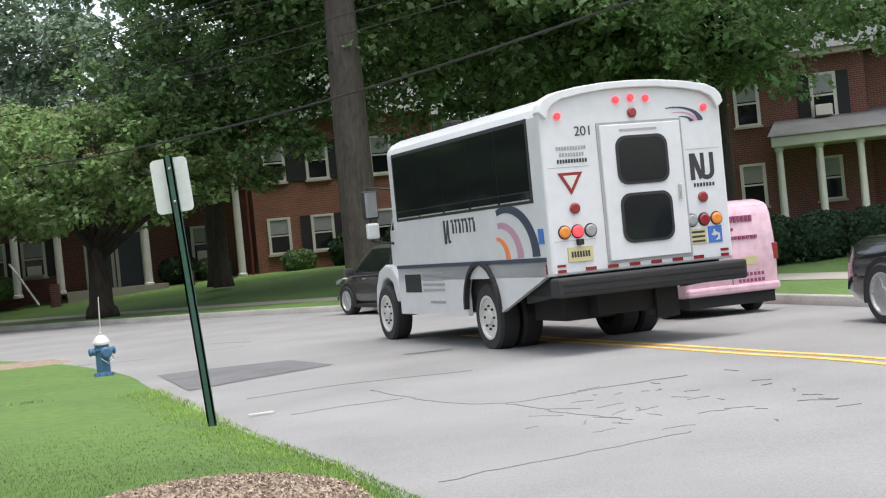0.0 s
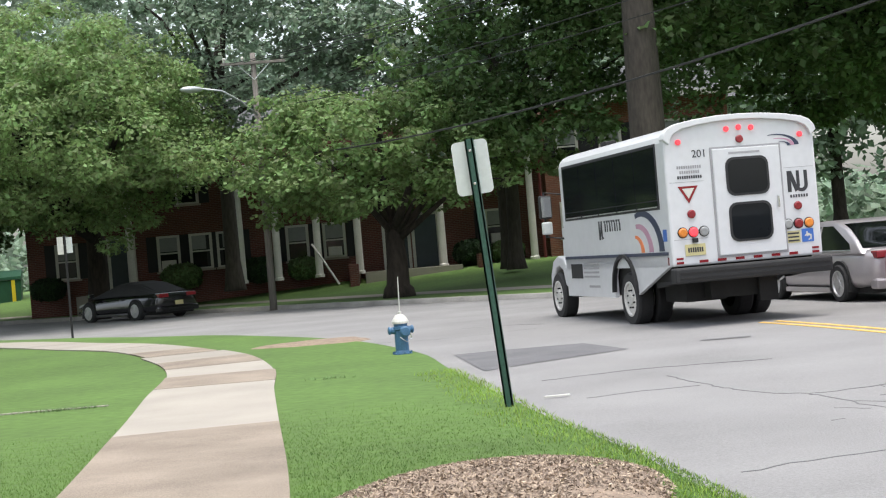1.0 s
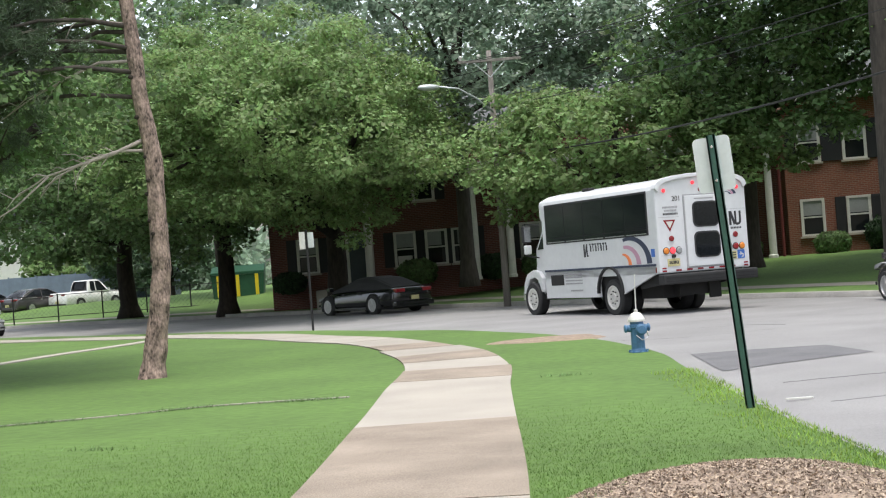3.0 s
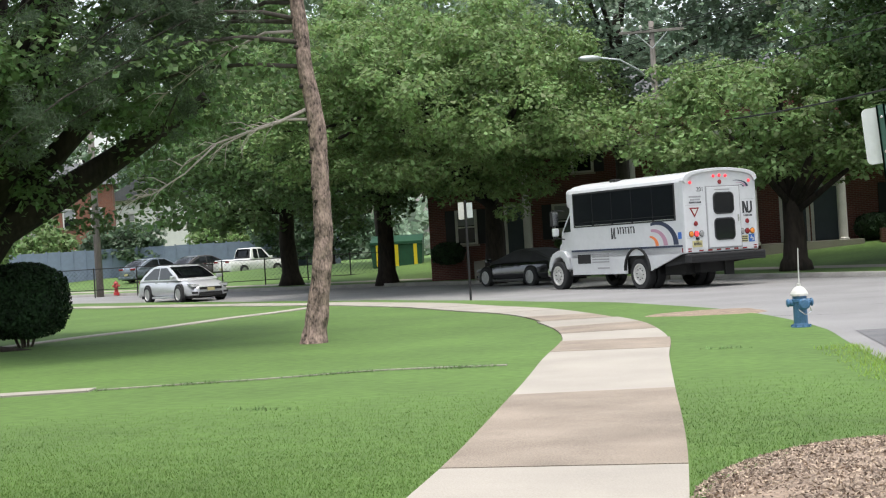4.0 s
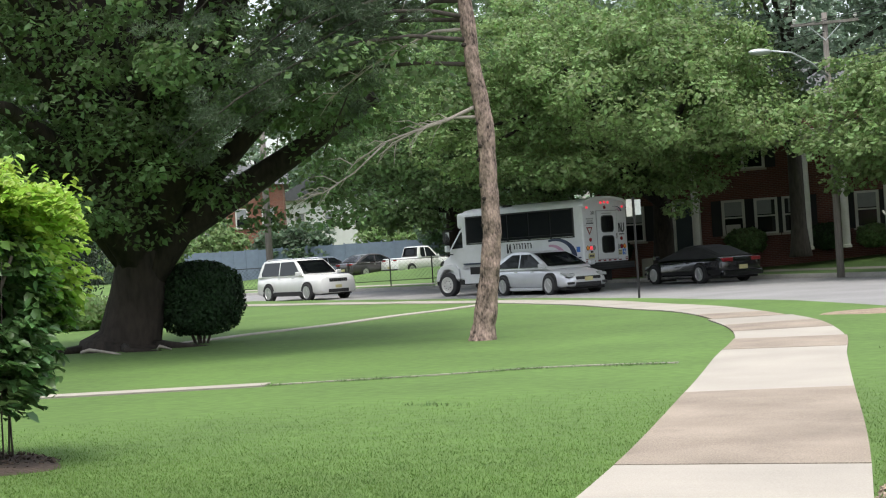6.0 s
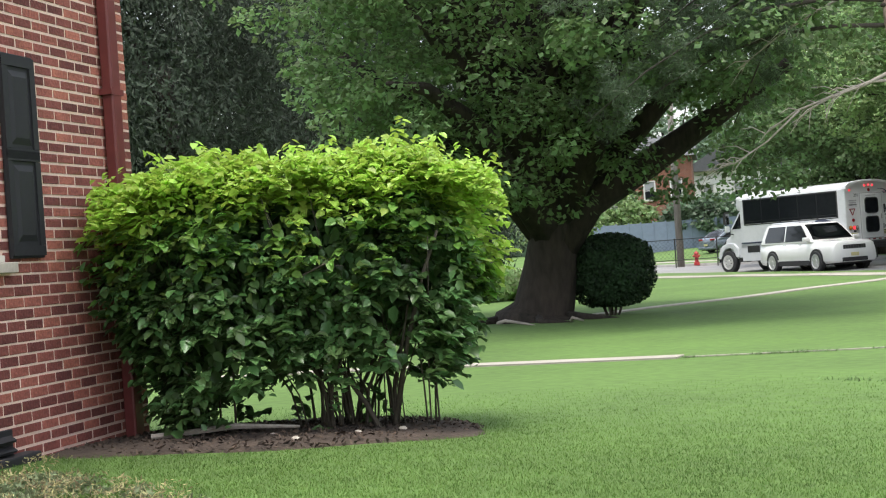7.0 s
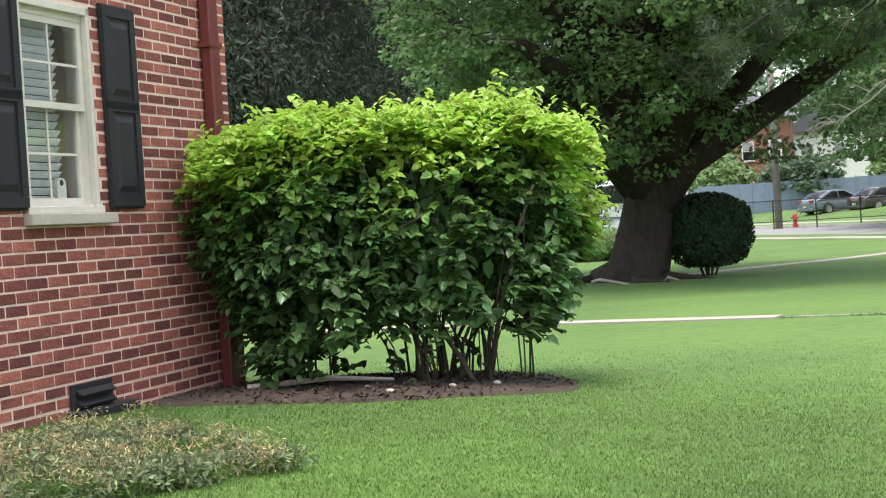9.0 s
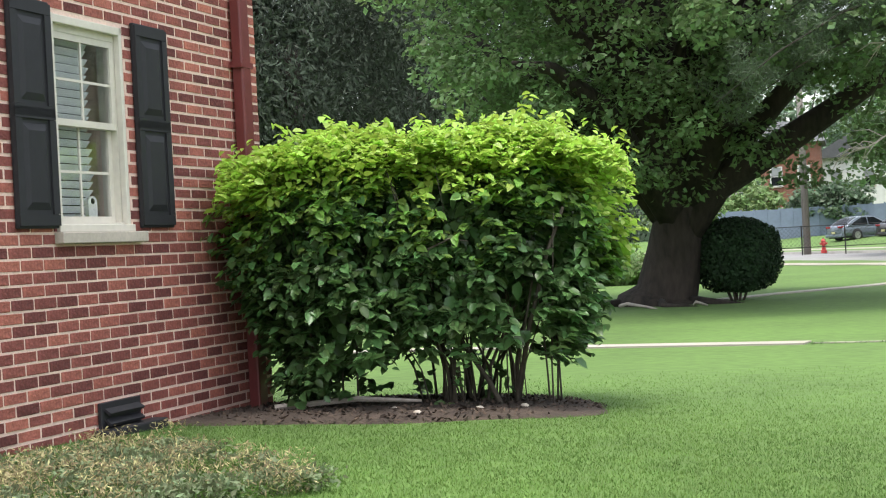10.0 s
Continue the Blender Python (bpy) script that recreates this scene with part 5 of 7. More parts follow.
def build_portico_house():
    ob = thing("brick_house", pose(10.2, 52.0, 0.75, 0, 0, -20), "red brick house with a white columned portico", "house")
    # darker brick and a duller cornice: shade of overhanging trees put into colour
    part("wall", B((0, 5.0, -0.5, 9, -0.9, 6.0)), M["brick_far"], ob)
    part("wall", B((5.003, 24, 0, 9, -0.9, 5.9)), M["brick_far"], ob)
    part("roof", prism([(-1.0, 6.0), (4.5, 8.2), (9.5, 6.0)], "x", -0.5, 24.5), M["roof_slate"], ob)
    part("cornice", B((-0.3, 5.3, -0.9, -0.503, 5.8, 6.05), (5.3, 24.3, -0.4, -0.003, 5.7, 5.95)), M["stone"], ob)
    for x in (1.0, 3.6):
        window_unit(ob, x, 0.9, 0.8, 1.45, -0.5, False)
        window_unit(ob, x, 3.7, 0.8, 1.5, -0.5, x > 2, ac=x > 2)
    for x in (6.6, 9.2, 12.5, 16.0, 19.5):
        window_unit(ob, x, 3.9, 0.85, 1.4, 0.0, True)
        window_unit(ob, x, 0.9, 0.85, 1.45, 0.0, False)
    part("portico_roof", B((2.0, 13.0, -2.9, -0.1, 2.75, 3.10), bevel=0.04), M["trim_white"], ob, "white portico entablature")
    part("portico_gable", prism([(-3.0, 3.10), (-0.1, 3.85), (-0.1, 3.10)], "x", 1.9, 13.1), M["roof_slate"], ob)
    for x in (2.2, 3.5, 4.8, 6.2, 7.6, 9.0, 10.9, 12.6):
        col = part("column", lathe([(0.17, 0), (0.17, 0.1), (0.13, 0.14), (0.115, 2.6), (0.16, 2.66), (0.16, 2.76)], 12), M["trim_white"], ob, "white portico column")
        col.location = (x, -2.6, 0.0)
    part("stoop", B((2.0, 12.8, -3.0, -0.503, -0.9, 0.03)), M["concrete"], ob)


def place_on(az, r):
    return -r * math.sin(radians(az)), r * math.cos(radians(az))


def build_far_left():
    x, y = place_on(40.2, 118)
    ob = thing("brick_block", pose(x, y, 0.6, 0, 0, 38), "orange brick apartment block far off", "house")
    part("wall", B((-2.2, 2.4, 0, 8, -1.5, 7.5)), M["brick_warm"], ob)
    part("roof", prism([(-0.4, 7.5), (4, 9.5), (8.4, 7.5)], "x", -2.6, 2.8), M["roof_slate"], ob)
    for k in range(2):
        for z in (1.0, 4.2):
            window_unit(ob, -1.0 + k * 2.1, z, 0.9, 1.5, 0.0, False)
    x, y = place_on(37.3, 128)
    ob = thing("white_house", pose(x, y, 0.6, 0, 0, 33), "white clapboard house behind the fence", "house")
    part("wall", B((-4.5, 4.5, 0, 8, -1.5, 6.6)), M["siding"], ob)
    part("roof", prism([(-4.9, 6.6), (0, 9.4), (4.9, 6.6)], "y", -0.5, 8.5), M["roof_slate"], ob)
    for xx in (-2.6, 0, 2.6):
        for z in (1.0, 4.1):
            window_unit(ob, xx, z, 0.9, 1.4, 0.0, False)
    # board fence
    a, b = Vector((*place_on(43.0, 108), 0)), Vector((*place_on(30.5, 106), 0))
    fence = thing("board_fence", pose(a.x, a.y, 0.55, 0, 0, math.degrees(math.atan2((b - a).y, (b - a).x))), "grey-blue board fence along the parking lot", "fence")
    ln = (b - a).length
    n = 26
    for k in range(n):
        part("fence_panel", B((k * ln / n + 0.02, (k + 1) * ln / n - 0.02, 0, 0.05, -0.8, 2.3 + 0.03 * (k % 2))), M["fence_blue"], fence)
        part("post", B((k * ln / n - 0.05, k * ln / n + 0.05, -0.06, 0.0, -0.8, 2.4)), M["fence_blue"], fence)
    a, b = Vector((*place_on(44.5, 80), 0)), Vector((*place_on(28.5, 76), 0))
    ch = thing("chain_fence", pose(a.x, a.y, 0.3, 0, 0, math.degrees(math.atan2((b - a).y, (b - a).x))), "dark chain-link fence by the parking lot", "fence")
    ln = (b - a).length
    for k in range(11):
        part("post", T([(k * ln / 10, 0, -0.5), (k * ln / 10, 0, 1.25)], [0.035, 0.035], seg=6), M["under"], ch)
    for z in (0.12, 1.2):
        part("rail", T([(0, 0, z), (ln, 0, z)], [0.022, 0.022], seg=6), M["under"], ch)
    bm = bmesh.new()
    st = 0.22
    for k in range(int(ln / st)):
        for s in (1, -1):
            x0 = k * st
            x1 = min(max(x0 + s * 1.08, 0), ln)
            tube(bm, [(x0, 0, 0.12), (x1, 0, 1.2)], [0.006, 0.006], seg=3, cap=False)
    tagged(part("mesh_wire", bm, M["under"], ch), kind="stuff")
    x, y = place_on(28.3, 79)
    d = thing("dumpster", pose(x, y, 0.5, 0, 0, 24), "dark green dumpster with bright yellow stripes", "dumpster")
    part("tub", prism([(-1.3, 0.15), (-1.4, 1.35), (1.4, 1.35), (1.3, 0.15)], "y", -0.7, 0.9, bevel=0.03), M["dumpster"], d)
    part("lid", prism([(-0.75, 1.36), (-0.75, 1.5), (0.95, 1.85), (0.95, 1.36)], "x", -1.4, 1.4), M["dumpster"], d)
    for xx in (-1.0, 0.0, 1.0):
        part("stripe", B((xx - 0.09, xx + 0.09, -0.74, -0.705, 0.2, 1.34)), M["bright_yellow"], d)
    part("wheel_foot", B((-1.2, -1.0, -0.6, 0.7, 0.0, 0.16), (1.0, 1.2, -0.6, 0.7, 0.0, 0.16)), M["under"], d)


# ---- street furniture ----
def build_sign_pole():
    b = Vector((-2.03, 12.45, 0.05))
    ob = thing("sign_post", pose(*b) @ pose(0, 0, 0, 0, -4.0, 0), "leaning green steel post with a blank sign back", "sign")
    bm = B((-0.035, 0.035, -0.03, -0.012, 0, 2.36), (-0.035, -0.02, -0.03, 0.02, 0, 2.36), (0.02, 0.035, -0.03, 0.02, 0, 2.36))
    part("post", bm, M["green_post"], ob, "dark green channel post")
    s = []
    w, h, r = 0.155, 0.228, 0.04
    for cx, cz, a0 in ((w - r, h - r, 0), (-w + r, h - r, 90), (-w + r, -h + r, 180), (w - r, -h + r, 270)):
        s += [(cx + r * math.cos(radians(a0 + q)), cz + r * math.sin(radians(a0 + q))) for q in (0, 30, 60, 90)]
    bm = prism([(x - 0.01, z + 2.12) for x, z in s], "y", 0.022, 0.026)
    sign = part("sign_plate", bm, M["sign_back"], ob, "bare metal back of a sign")
    for z in (1.98, 2.26):
        part("bolt", disc(0, -0.03, z, 0.012, 0.01, "-y"), M["chrome"], ob)
    b = Vector((-16.75, 35.0, 0.05))
    ob = thing("sign_post", pose(*b, 0, 0, 20), "thin dark post with two small white signs", "sign")
    part("post", T([(0, 0, 0), (0, 0, 2.65)], [0.03, 0.03], seg=6), M["under"], ob)
    part("sign_plate", B((-0.19, -0.04, -0.04, -0.02, 2.15, 2.6)), M["trim_white"], ob)
    part("sign_plate", B((0.02, 0.18, 0.02, 0.04, 2.18, 2.58)), M["sign_back"], ob)


def build_hydrants():
    def hydrant(m, body, cap, label, flag):
        ob = thing("fire_hydrant", m, label, "hydrant")
        part("barrel", lathe([(0.15, -0.1), (0.15, 0.04), (0.125, 0.05), (0.105, 0.09), (0.105, 0.40), (0.13, 0.41), (0.13, 0.45), (0.105, 0.46), (0.105, 0.5)], 18), body, ob)
        part("bonnet", lathe([(0.135, 0.5), (0.135, 0.53), (0.115, 0.57), (0.075, 0.625), (0.03, 0.645), (0.03, 0.685), (0.005, 0.69)], 18), cap, ob, "white domed top")
        for s in (1, -1):
            n = part("nozzle", disc(s * 0.1, 0, 0.40, 0.055, 0.07, "x" if s > 0 else "-x"), body, ob)
            part("nozzle_cap", disc(s * 0.165, 0, 0.40, 0.062, 0.035, "x" if s > 0 else "-x"), body, n)
        n = part("pumper_nozzle", disc(0.03, -0.09, 0.38, 0.075, 0.08, "-y"), body, ob)
        part("nozzle_cap", disc(0.03, -0.165, 0.38, 0.085, 0.04, "-y"), body, n)
        part("chain", T([(0.1, -0.17, 0.36), (0.13, -0.17, 0.27), (0.04, -0.17, 0.22), (-0.05, -0.14, 0.3)], [0.008] * 4, seg=5), M["chrome"], ob)
        for a in np.linspace(0, 5.5, 8):
            part("flange_bolt", B((0.14 * math.cos(a) - 0.012, 0.14 * math.cos(a) + 0.012, 0.14 * math.sin(a) - 0.012, 0.14 * math.sin(a) + 0.012, 0.03, 0.07)), body, ob)
        if flag:
            part("marker_rod", T([(0.02, 0.1, 0.45), (0.03, 0.1, 0.9), (0.04, 0.1, 1.22)], [0.012, 0.01, 0.008], seg=5), M["trim_white"], ob, "thin pale marker rod")
        return ob
    hydrant(pose(-4.63, 19.75, 0.11, 0, 0, 25) @ Matrix.Scale(0.88, 4), M["hydrant_blue"], M["trim_white"], "blue fire hydrant with a white top on the grass", True)
    x, y = place_on(39.1, 80.5)
    hydrant(pose(x, y, 0.15, 0, 0, 30), M["hydrant_red"], M["hydrant_red"], "red fire hydrant on the far verge", False)


def build_poles():
    ob = thing("utility_pole", pose(-15.15, 46.6, 0.1, 0, 0, 17), "grey wooden utility pole with a crossarm and street lamp", "utility pole")
    part("pole", T([(0, 0, -0.2), (0, 0, 4), (0, 0, 8.4)], [0.125, 0.105, 0.085], seg=12), M["wood_pole"], ob, smooth=True)
    arm = part("crossarm", B((-1.05, 1.05, -0.14, -0.05, 8.02, 8.11), bevel=0.01), M["wood_pole"], ob)
    for x in (-0.95, -0.35, 0.95):
        part("insulator", lathe([(0.03, 8.12), (0.03, 8.18), (0.06, 8.2), (0.06, 8.25), (0.03, 8.28)], 10), M["trim_white"], arm).location = (x, -0.11, 0)
    for s in (1, -1):
        part("brace", T([(s * 0.5, -0.11, 8.0), (0, -0.13, 7.5)], [0.018, 0.018], seg=5), M["lamp_grey"], arm)
    la = part("lamp_arm", T([(0, -0.1, 6.35), (-0.5, -0.45, 6.8), (-1.05, -0.85, 7.12), (-1.7, -1.2, 7.2)], [0.035, 0.033, 0.03, 0.03], seg=8), M["lamp_grey"], ob, "curved metal lamp arm", smooth=True)
    bm = bmesh.new()
    bmesh.ops.create_uvsphere(bm, u_segments=14, v_segments=8, radius=1.0, matrix=Matrix.Translation((-2.0, -1.33, 7.18)) @ Matrix.Rotation(0.45, 4, "Z") @ Matrix.Diagonal((0.40, 0.16, 0.11, 1)))
    part("lamp_head", bm, M["lamp_grey"], la, "grey cobra-head street lamp", smooth=True)
    x, y = place_on(39.7, 80.5)
    ob2 = thing("utility_pole", pose(x, y, 0.1), "brown wooden utility pole by the far verge", "utility pole")
    part("pole", T([(0, 0, -0.2), (0, 0, 12)], [0.2, 0.15], seg=10), M["wood_pole"], ob2, smooth=True)
    a = Vector((-15.15, 46.5, 0))

    def wire(name, p, q, sag, r):
        p, q = Vector(p), Vector(q)
        pts = [p.lerp(q, s) - Vector((0, 0, sag * 4 * s * (1 - s))) for s in np.linspace(0, 1, 25)]
        tagged(part(name, T(pts, [r] * 25, seg=5), M["wire"]), "dark sagging overhead wire from the utility pole", "wire")
    for dx, z in ((-0.95, 8.2), (-0.35, 8.2), (0.95, 8.2)):
        wire("overhead_wire", (a.x + dx, a.y, z), (14 + dx, 15, 8.6), 0.9, 0.012)
    for z, sg in ((6.9, 0.6), (6.6, 0.7)):
        wire("overhead_wire", (a.x, a.y, z), (13, 15, z + 0.3), sg, 0.012)
    wire("overhead_wire", (a.x + 0.05, a.y - 0.1, 5.0), (11.0, 14.5, 6.2), 1.0, 0.024)
    wire("overhead_wire", (a.x - 0.05, a.y, 5.0), (-48, 64, 6.5), 0.8, 0.02)
    for z in (8.2, 7.9, 7.0):
        wire("overhead_wire", (a.x, a.y, z), (x, y, z + 2), 0.9, 0.012)


build_trees()
build_pine()
build_apartments()
build_portico_house()
build_far_left()
build_sign_pole()
build_hydrants()
build_poles()
bus = build_bus()
malibu = build_car("silver four-door sedan driving along the street", M["car_silver"], 4.93, 1.85, 1.46, 2.83)
jeep = build_car("white off-road wagon driving along the street", M["car_white"], 4.82, 1.94, 1.76, 2.92, "suv", wr=0.37)
tagged(build_car("black convertible with its fabric top up, parked at the kerb", M["car_black"], 4.78, 1.9, 1.38, 2.72, "sedan", roof=False, m=heading(-19.5, 47.4, 58.7)), category="car")
build_van(heading(3.93, 22.3, 17) @ Matrix.Scale(0.9, 4))
tagged(build_car("pale silver four-door sedan parked at the kerb", M["car_gold"], 4.7, 1.78, 1.43, 2.7, m=heading(2.45, 27.1, 22)), category="car")
tagged(build_car("dark grey wagon parked at the kerb", M["car_grey"], 4.5, 1.78, 1.55, 2.6, "wagon", m=heading(-0.2, 32.0, 30)), category="car")
tagged(build_car("black off-road wagon parked at the kerb", M["car_black"], 4.7, 1.9, 1.75, 2.85, "suv", m=heading(6.95, 15.2, 18), wr=0.37), category="car")
for az, r, paint, lab, kd in ((38.2, 96, "blue_grey_car", "blue-grey sedan in the parking lot", "sedan"), (36.4, 95, "car_grey", "dark sedan in the parking lot", "sedan"), (34.6, 95, "car_white", "white pickup in the parking lot", "pickup")):
    build_car(lab, M[paint], 4.8, 1.85, 1.5 if kd == "sedan" else 1.8, 2.8, kd, m=pose(*place_on(az, r), 0.5, 0, 0, 40 + az))


# ---- lawn details ----
WALK = spline([(1.2, -6), (-0.75, 0.5), (-2.2, 4.5), (-3.50, 8.6), (-4.75, 12.3), (-5.76, 15.3), (-6.88, 18.7), (-8.6, 22.2), (-11.4, 26.3), (-16.0, 30.9), (-19.3, 33.5), (-25, 36.6), (-36, 41.4), (-60, 49.5)], 0.25)
BED_C, BED_T, BED_D = np.array((-8.63, 5.85)), np.array((0.59, 0.81)), np.array((-0.81, 0.59))


def strip(line, w0, w1, z, lift, drop=0.12):
    """Closed slab along a plan line from w0 to w1 on its left, following the ground."""
    n = normals(line)
    a, b = line + n * w0, line + n * w1
    top = [np.column_stack([p, z(p[:, 0], p[:, 1]) + lift]) for p in (a, b)]
    bot = [np.column_stack([p, z(p[:, 0], p[:, 1]) - drop]) for p in (a, b)]
    k = len(line)
    v = np.concatenate([top[0], top[1], bot[1], bot[0]])
    f = []
    for i in range(k - 1):
        for s in range(3):
            f.append((s * k + i, s * k + i + 1, (s + 1) * k + i + 1, (s + 1) * k + i))
        f.append((3 * k + i, 3 * k + i + 1, i + 1, i))
    f += [(0, k, 2 * k, 3 * k), (k - 1, 4 * k - 1, 3 * k - 1, 2 * k - 1)]
    return v, f


def near_dist(pts, line):
    """Distance from plan points to a polyline's vertices."""
    out = np.empty(len(pts))
    for i in range(0, len(pts), 20000):
        q = pts[i:i + 20000]
        out[i:i + 20000] = np.sqrt(((q[:, None, :] - line[None, :, :]) ** 2).sum(2).min(1))
    return out


def road_z(x, y):
    p = np.column_stack([np.atleast_1d(x), np.atleast_1d(y)])
    a, b = near_dist(p, NEAR), near_dist(p, FAR)
    return 0.03 * np.sin(math.pi * a / (a + b))


def build_walks():
    walkway = tagged(new("pavement_walk"), "curving concrete sidewalk of pale and brown slabs", "sidewalk", kind="structure")
    cuts = [-6, -2, 1, 4.3, 7.74, 12.05, 16.3, 18.0, 19.7, 21.3, 22.9, 24.5, 26.2, 28, 29.6, 31.2, 32.8, 34.5, 36.5, 39, 42, 46, 49.5]
    tone = ["concrete_light", "concrete_brown", "concrete_light", "concrete_light", "concrete_brown", "concrete_light", "concrete_brown", "concrete_light", "concrete_brown", "concrete", "concrete_brown", "concrete", "concrete_light"]
    for i, (y0, y1) in enumerate(zip(cuts, cuts[1:])):
        seg = WALK[(WALK[:, 1] >= y0) & (WALK[:, 1] <= y1)]
        if len(seg) < 2:
            continue
        w = 0.70 if y0 < 18 else (0.68 if y0 < 22 else 0.60)
        d = seg[-1] - seg[-2]
        seg = np.concatenate([seg, [seg[-1] + d * 0.9]]) if i < len(cuts) - 2 else seg
        v, f = strip(seg, -w, w, lawn_z, 0.022 - 0.002 * (i % 2))
        if i == 3:
            name = "concrete_light"
        else:
            name = tone[i] if i < len(tone) else "concrete"
        raw("slab", v, f, M[name], walkway)
    p1 = spline([(-16.0, 9.9), (-13.0, 11.75), (-10.8, 12.85)], 0.3)
    v, f = strip(p1, -0.17, 0.17, lawn_z, 0.02)
    tagged(raw("pavement_path", v, f, M["concrete_light"]), "pale concrete garden path crossing the lawn", "path", kind="structure")
    p2 = spline([(-10.75, 12.87), (-9.2, 13.75), (-8.2, 14.55), (-6.75, 14.9)], 0.3)
    v, f = strip(p2, -0.04, 0.04, lawn_z, 0.012)
    tagged(raw("pavement_path_overgrown", v, f, M["concrete"]), "overgrown edge of the garden path", "path", kind="structure")
    p3 = spline([(-19.5, 20.5), (-19.6, 24.5), (-19.95, 29.6), (-20.2, 33.0)], 0.4)
    v, f = strip(p3, -0.22, 0.22, lawn_z, 0.02)
    tagged(raw("pavement_path_far", v, f, M["concrete_light"]), "pale concrete path past the old maple", "path", kind="structure")


def build_road_marks():
    line = spline([(8.5, -6), (5.7, 6), (4.0, 13.0), (3.05, 15.6), (1.95, 18.5), (0.95, 21.1), (0.3, 22.6)], 0.4)
    for o in (-0.17, 0.07):
        v, f = strip(line, o, o + 0.10, road_z, 0.006, 0.01)
        tagged(raw("road_line", v, f, M["yellow"]), "worn yellow centre line on the road", "road marking", kind="structure")

    def flat(name, pts, material, label, lift=0.008):
        pts = np.array(pts)
        z = road_z(pts[:, 0], pts[:, 1]) + lift
        ob = raw(name, np.column_stack([pts, z]), [tuple(range(len(pts)))], material)
        tagged(ob, label, "road repair", kind="structure")
    flat("road_patch", PATCH, M["patch"], "dark asphalt repair patch by the lawn edge")
    flat("road_patch_strip", TAR, M["tar"], "narrow dark tar repair strip")
    rng = np.random.default_rng(77)
    for pts in CRACKS:
        p = spline(pts, 0.12)
        p = p + rng.normal(size=p.shape) * 0.018
        w = 0.009
        v, f = strip(p, -w, w, road_z, 0.005, 0.01)
        tagged(raw("road_crack", v, f, M["tar"]), "thin crack in the asphalt", "crack", kind="structure")
    # crazed area
    verts, faces = [], []
    for k in range(80):
        c = np.array((rng.uniform(0.4, 3.4), rng.uniform(9.6, 14.2)))
        if (c[0] - 1.9) ** 2 / 2.2 + (c[1] - 12) ** 2 / 5 > rng.uniform(0.2, 1.1):
            continue
        a = rng.uniform(0, math.pi)
        ln = rng.uniform(0.08, 0.32)
        p = np.array([c + np.array((math.cos(a), math.sin(a))) * ln * s + rng.normal(size=2) * 0.012 for s in np.linspace(-0.5, 0.5, 5)])
        v, f = strip(p, -0.0035, 0.0035, road_z, 0.005, 0.01)
        o = len(verts)
        verts += list(v)
        faces += [tuple(i + o for i in q) for q in f]
    tagged(raw("road_crazing", verts, faces, M["tar"]), "fine crazing in the old asphalt", "crack", kind="stuff")
    li = thing("litter_stick", pose(-1.84, 14.1, 0.02, 0, 0, 20), "small pale litter stick on the road", "litter")
    part("stick", B((-0.13, 0.12, -0.015, 0.015, 0, 0.02), bevel=0.005), M["trim_white"], li)


def blades(name, pts, h, w, material, rng, lean=0.5):
    """One bent triangle pair a blade."""
    n = len(pts)
    z = lawn_z(pts[:, 0], pts[:, 1]) - 0.005
    a = rng.uniform(0, math.tau, n)
    d = np.column_stack([np.cos(a), np.sin(a), np.zeros(n)])
    hh = (h * rng.uniform(0.55, 1.3, n))[:, None]
    ww = (w * rng.uniform(0.7, 1.3, n))[:, None]
    b = np.column_stack([pts, z])
    side = np.column_stack([-np.sin(a), np.cos(a), np.zeros(n)])
    tip = b + np.array((0, 0, 1)) * hh + d * hh * (rng.uniform(0.2, 2.0, n) * lean)[:, None]
    v = np.stack([b - side * ww, b + side * ww, tip], 1).reshape(-1, 3)
    me = bpy.data.meshes.new(name)
    me.vertices.add(n * 3)
    me.vertices.foreach_set("co", v.ravel())
    me.loops.add(n * 3)
    me.loops.foreach_set("vertex_index", np.arange(n * 3))
    me.polygons.add(n)
    me.polygons.foreach_set("loop_start", np.arange(n) * 3)
    me.update(calc_edges=True)
    me.materials.append(material)
    return new(name, me)


def in_bed(p):
    q = p - BED_C
    return (q @ BED_T / 1.50) ** 2 + (q @ BED_D / 1.22) ** 2


def in_mulch(p):
    return ((p[:, 0] + 1.42) / 0.92) ** 2 + ((p[:, 1] - 7.75) / 1.5) ** 2


def on_lawn(p):
    """Left of the road edge and off the walks."""
    yy = np.interp(p[:, 1], NEAR[:160, 1], NEAR[:160, 0])
    ok = p[:, 0] < yy - 0.01
    ok &= near_dist(p, WALK[::1]) > 0.715
    return ok & (in_bed(p) > 0.95) & (in_mulch(p) > 0.97)


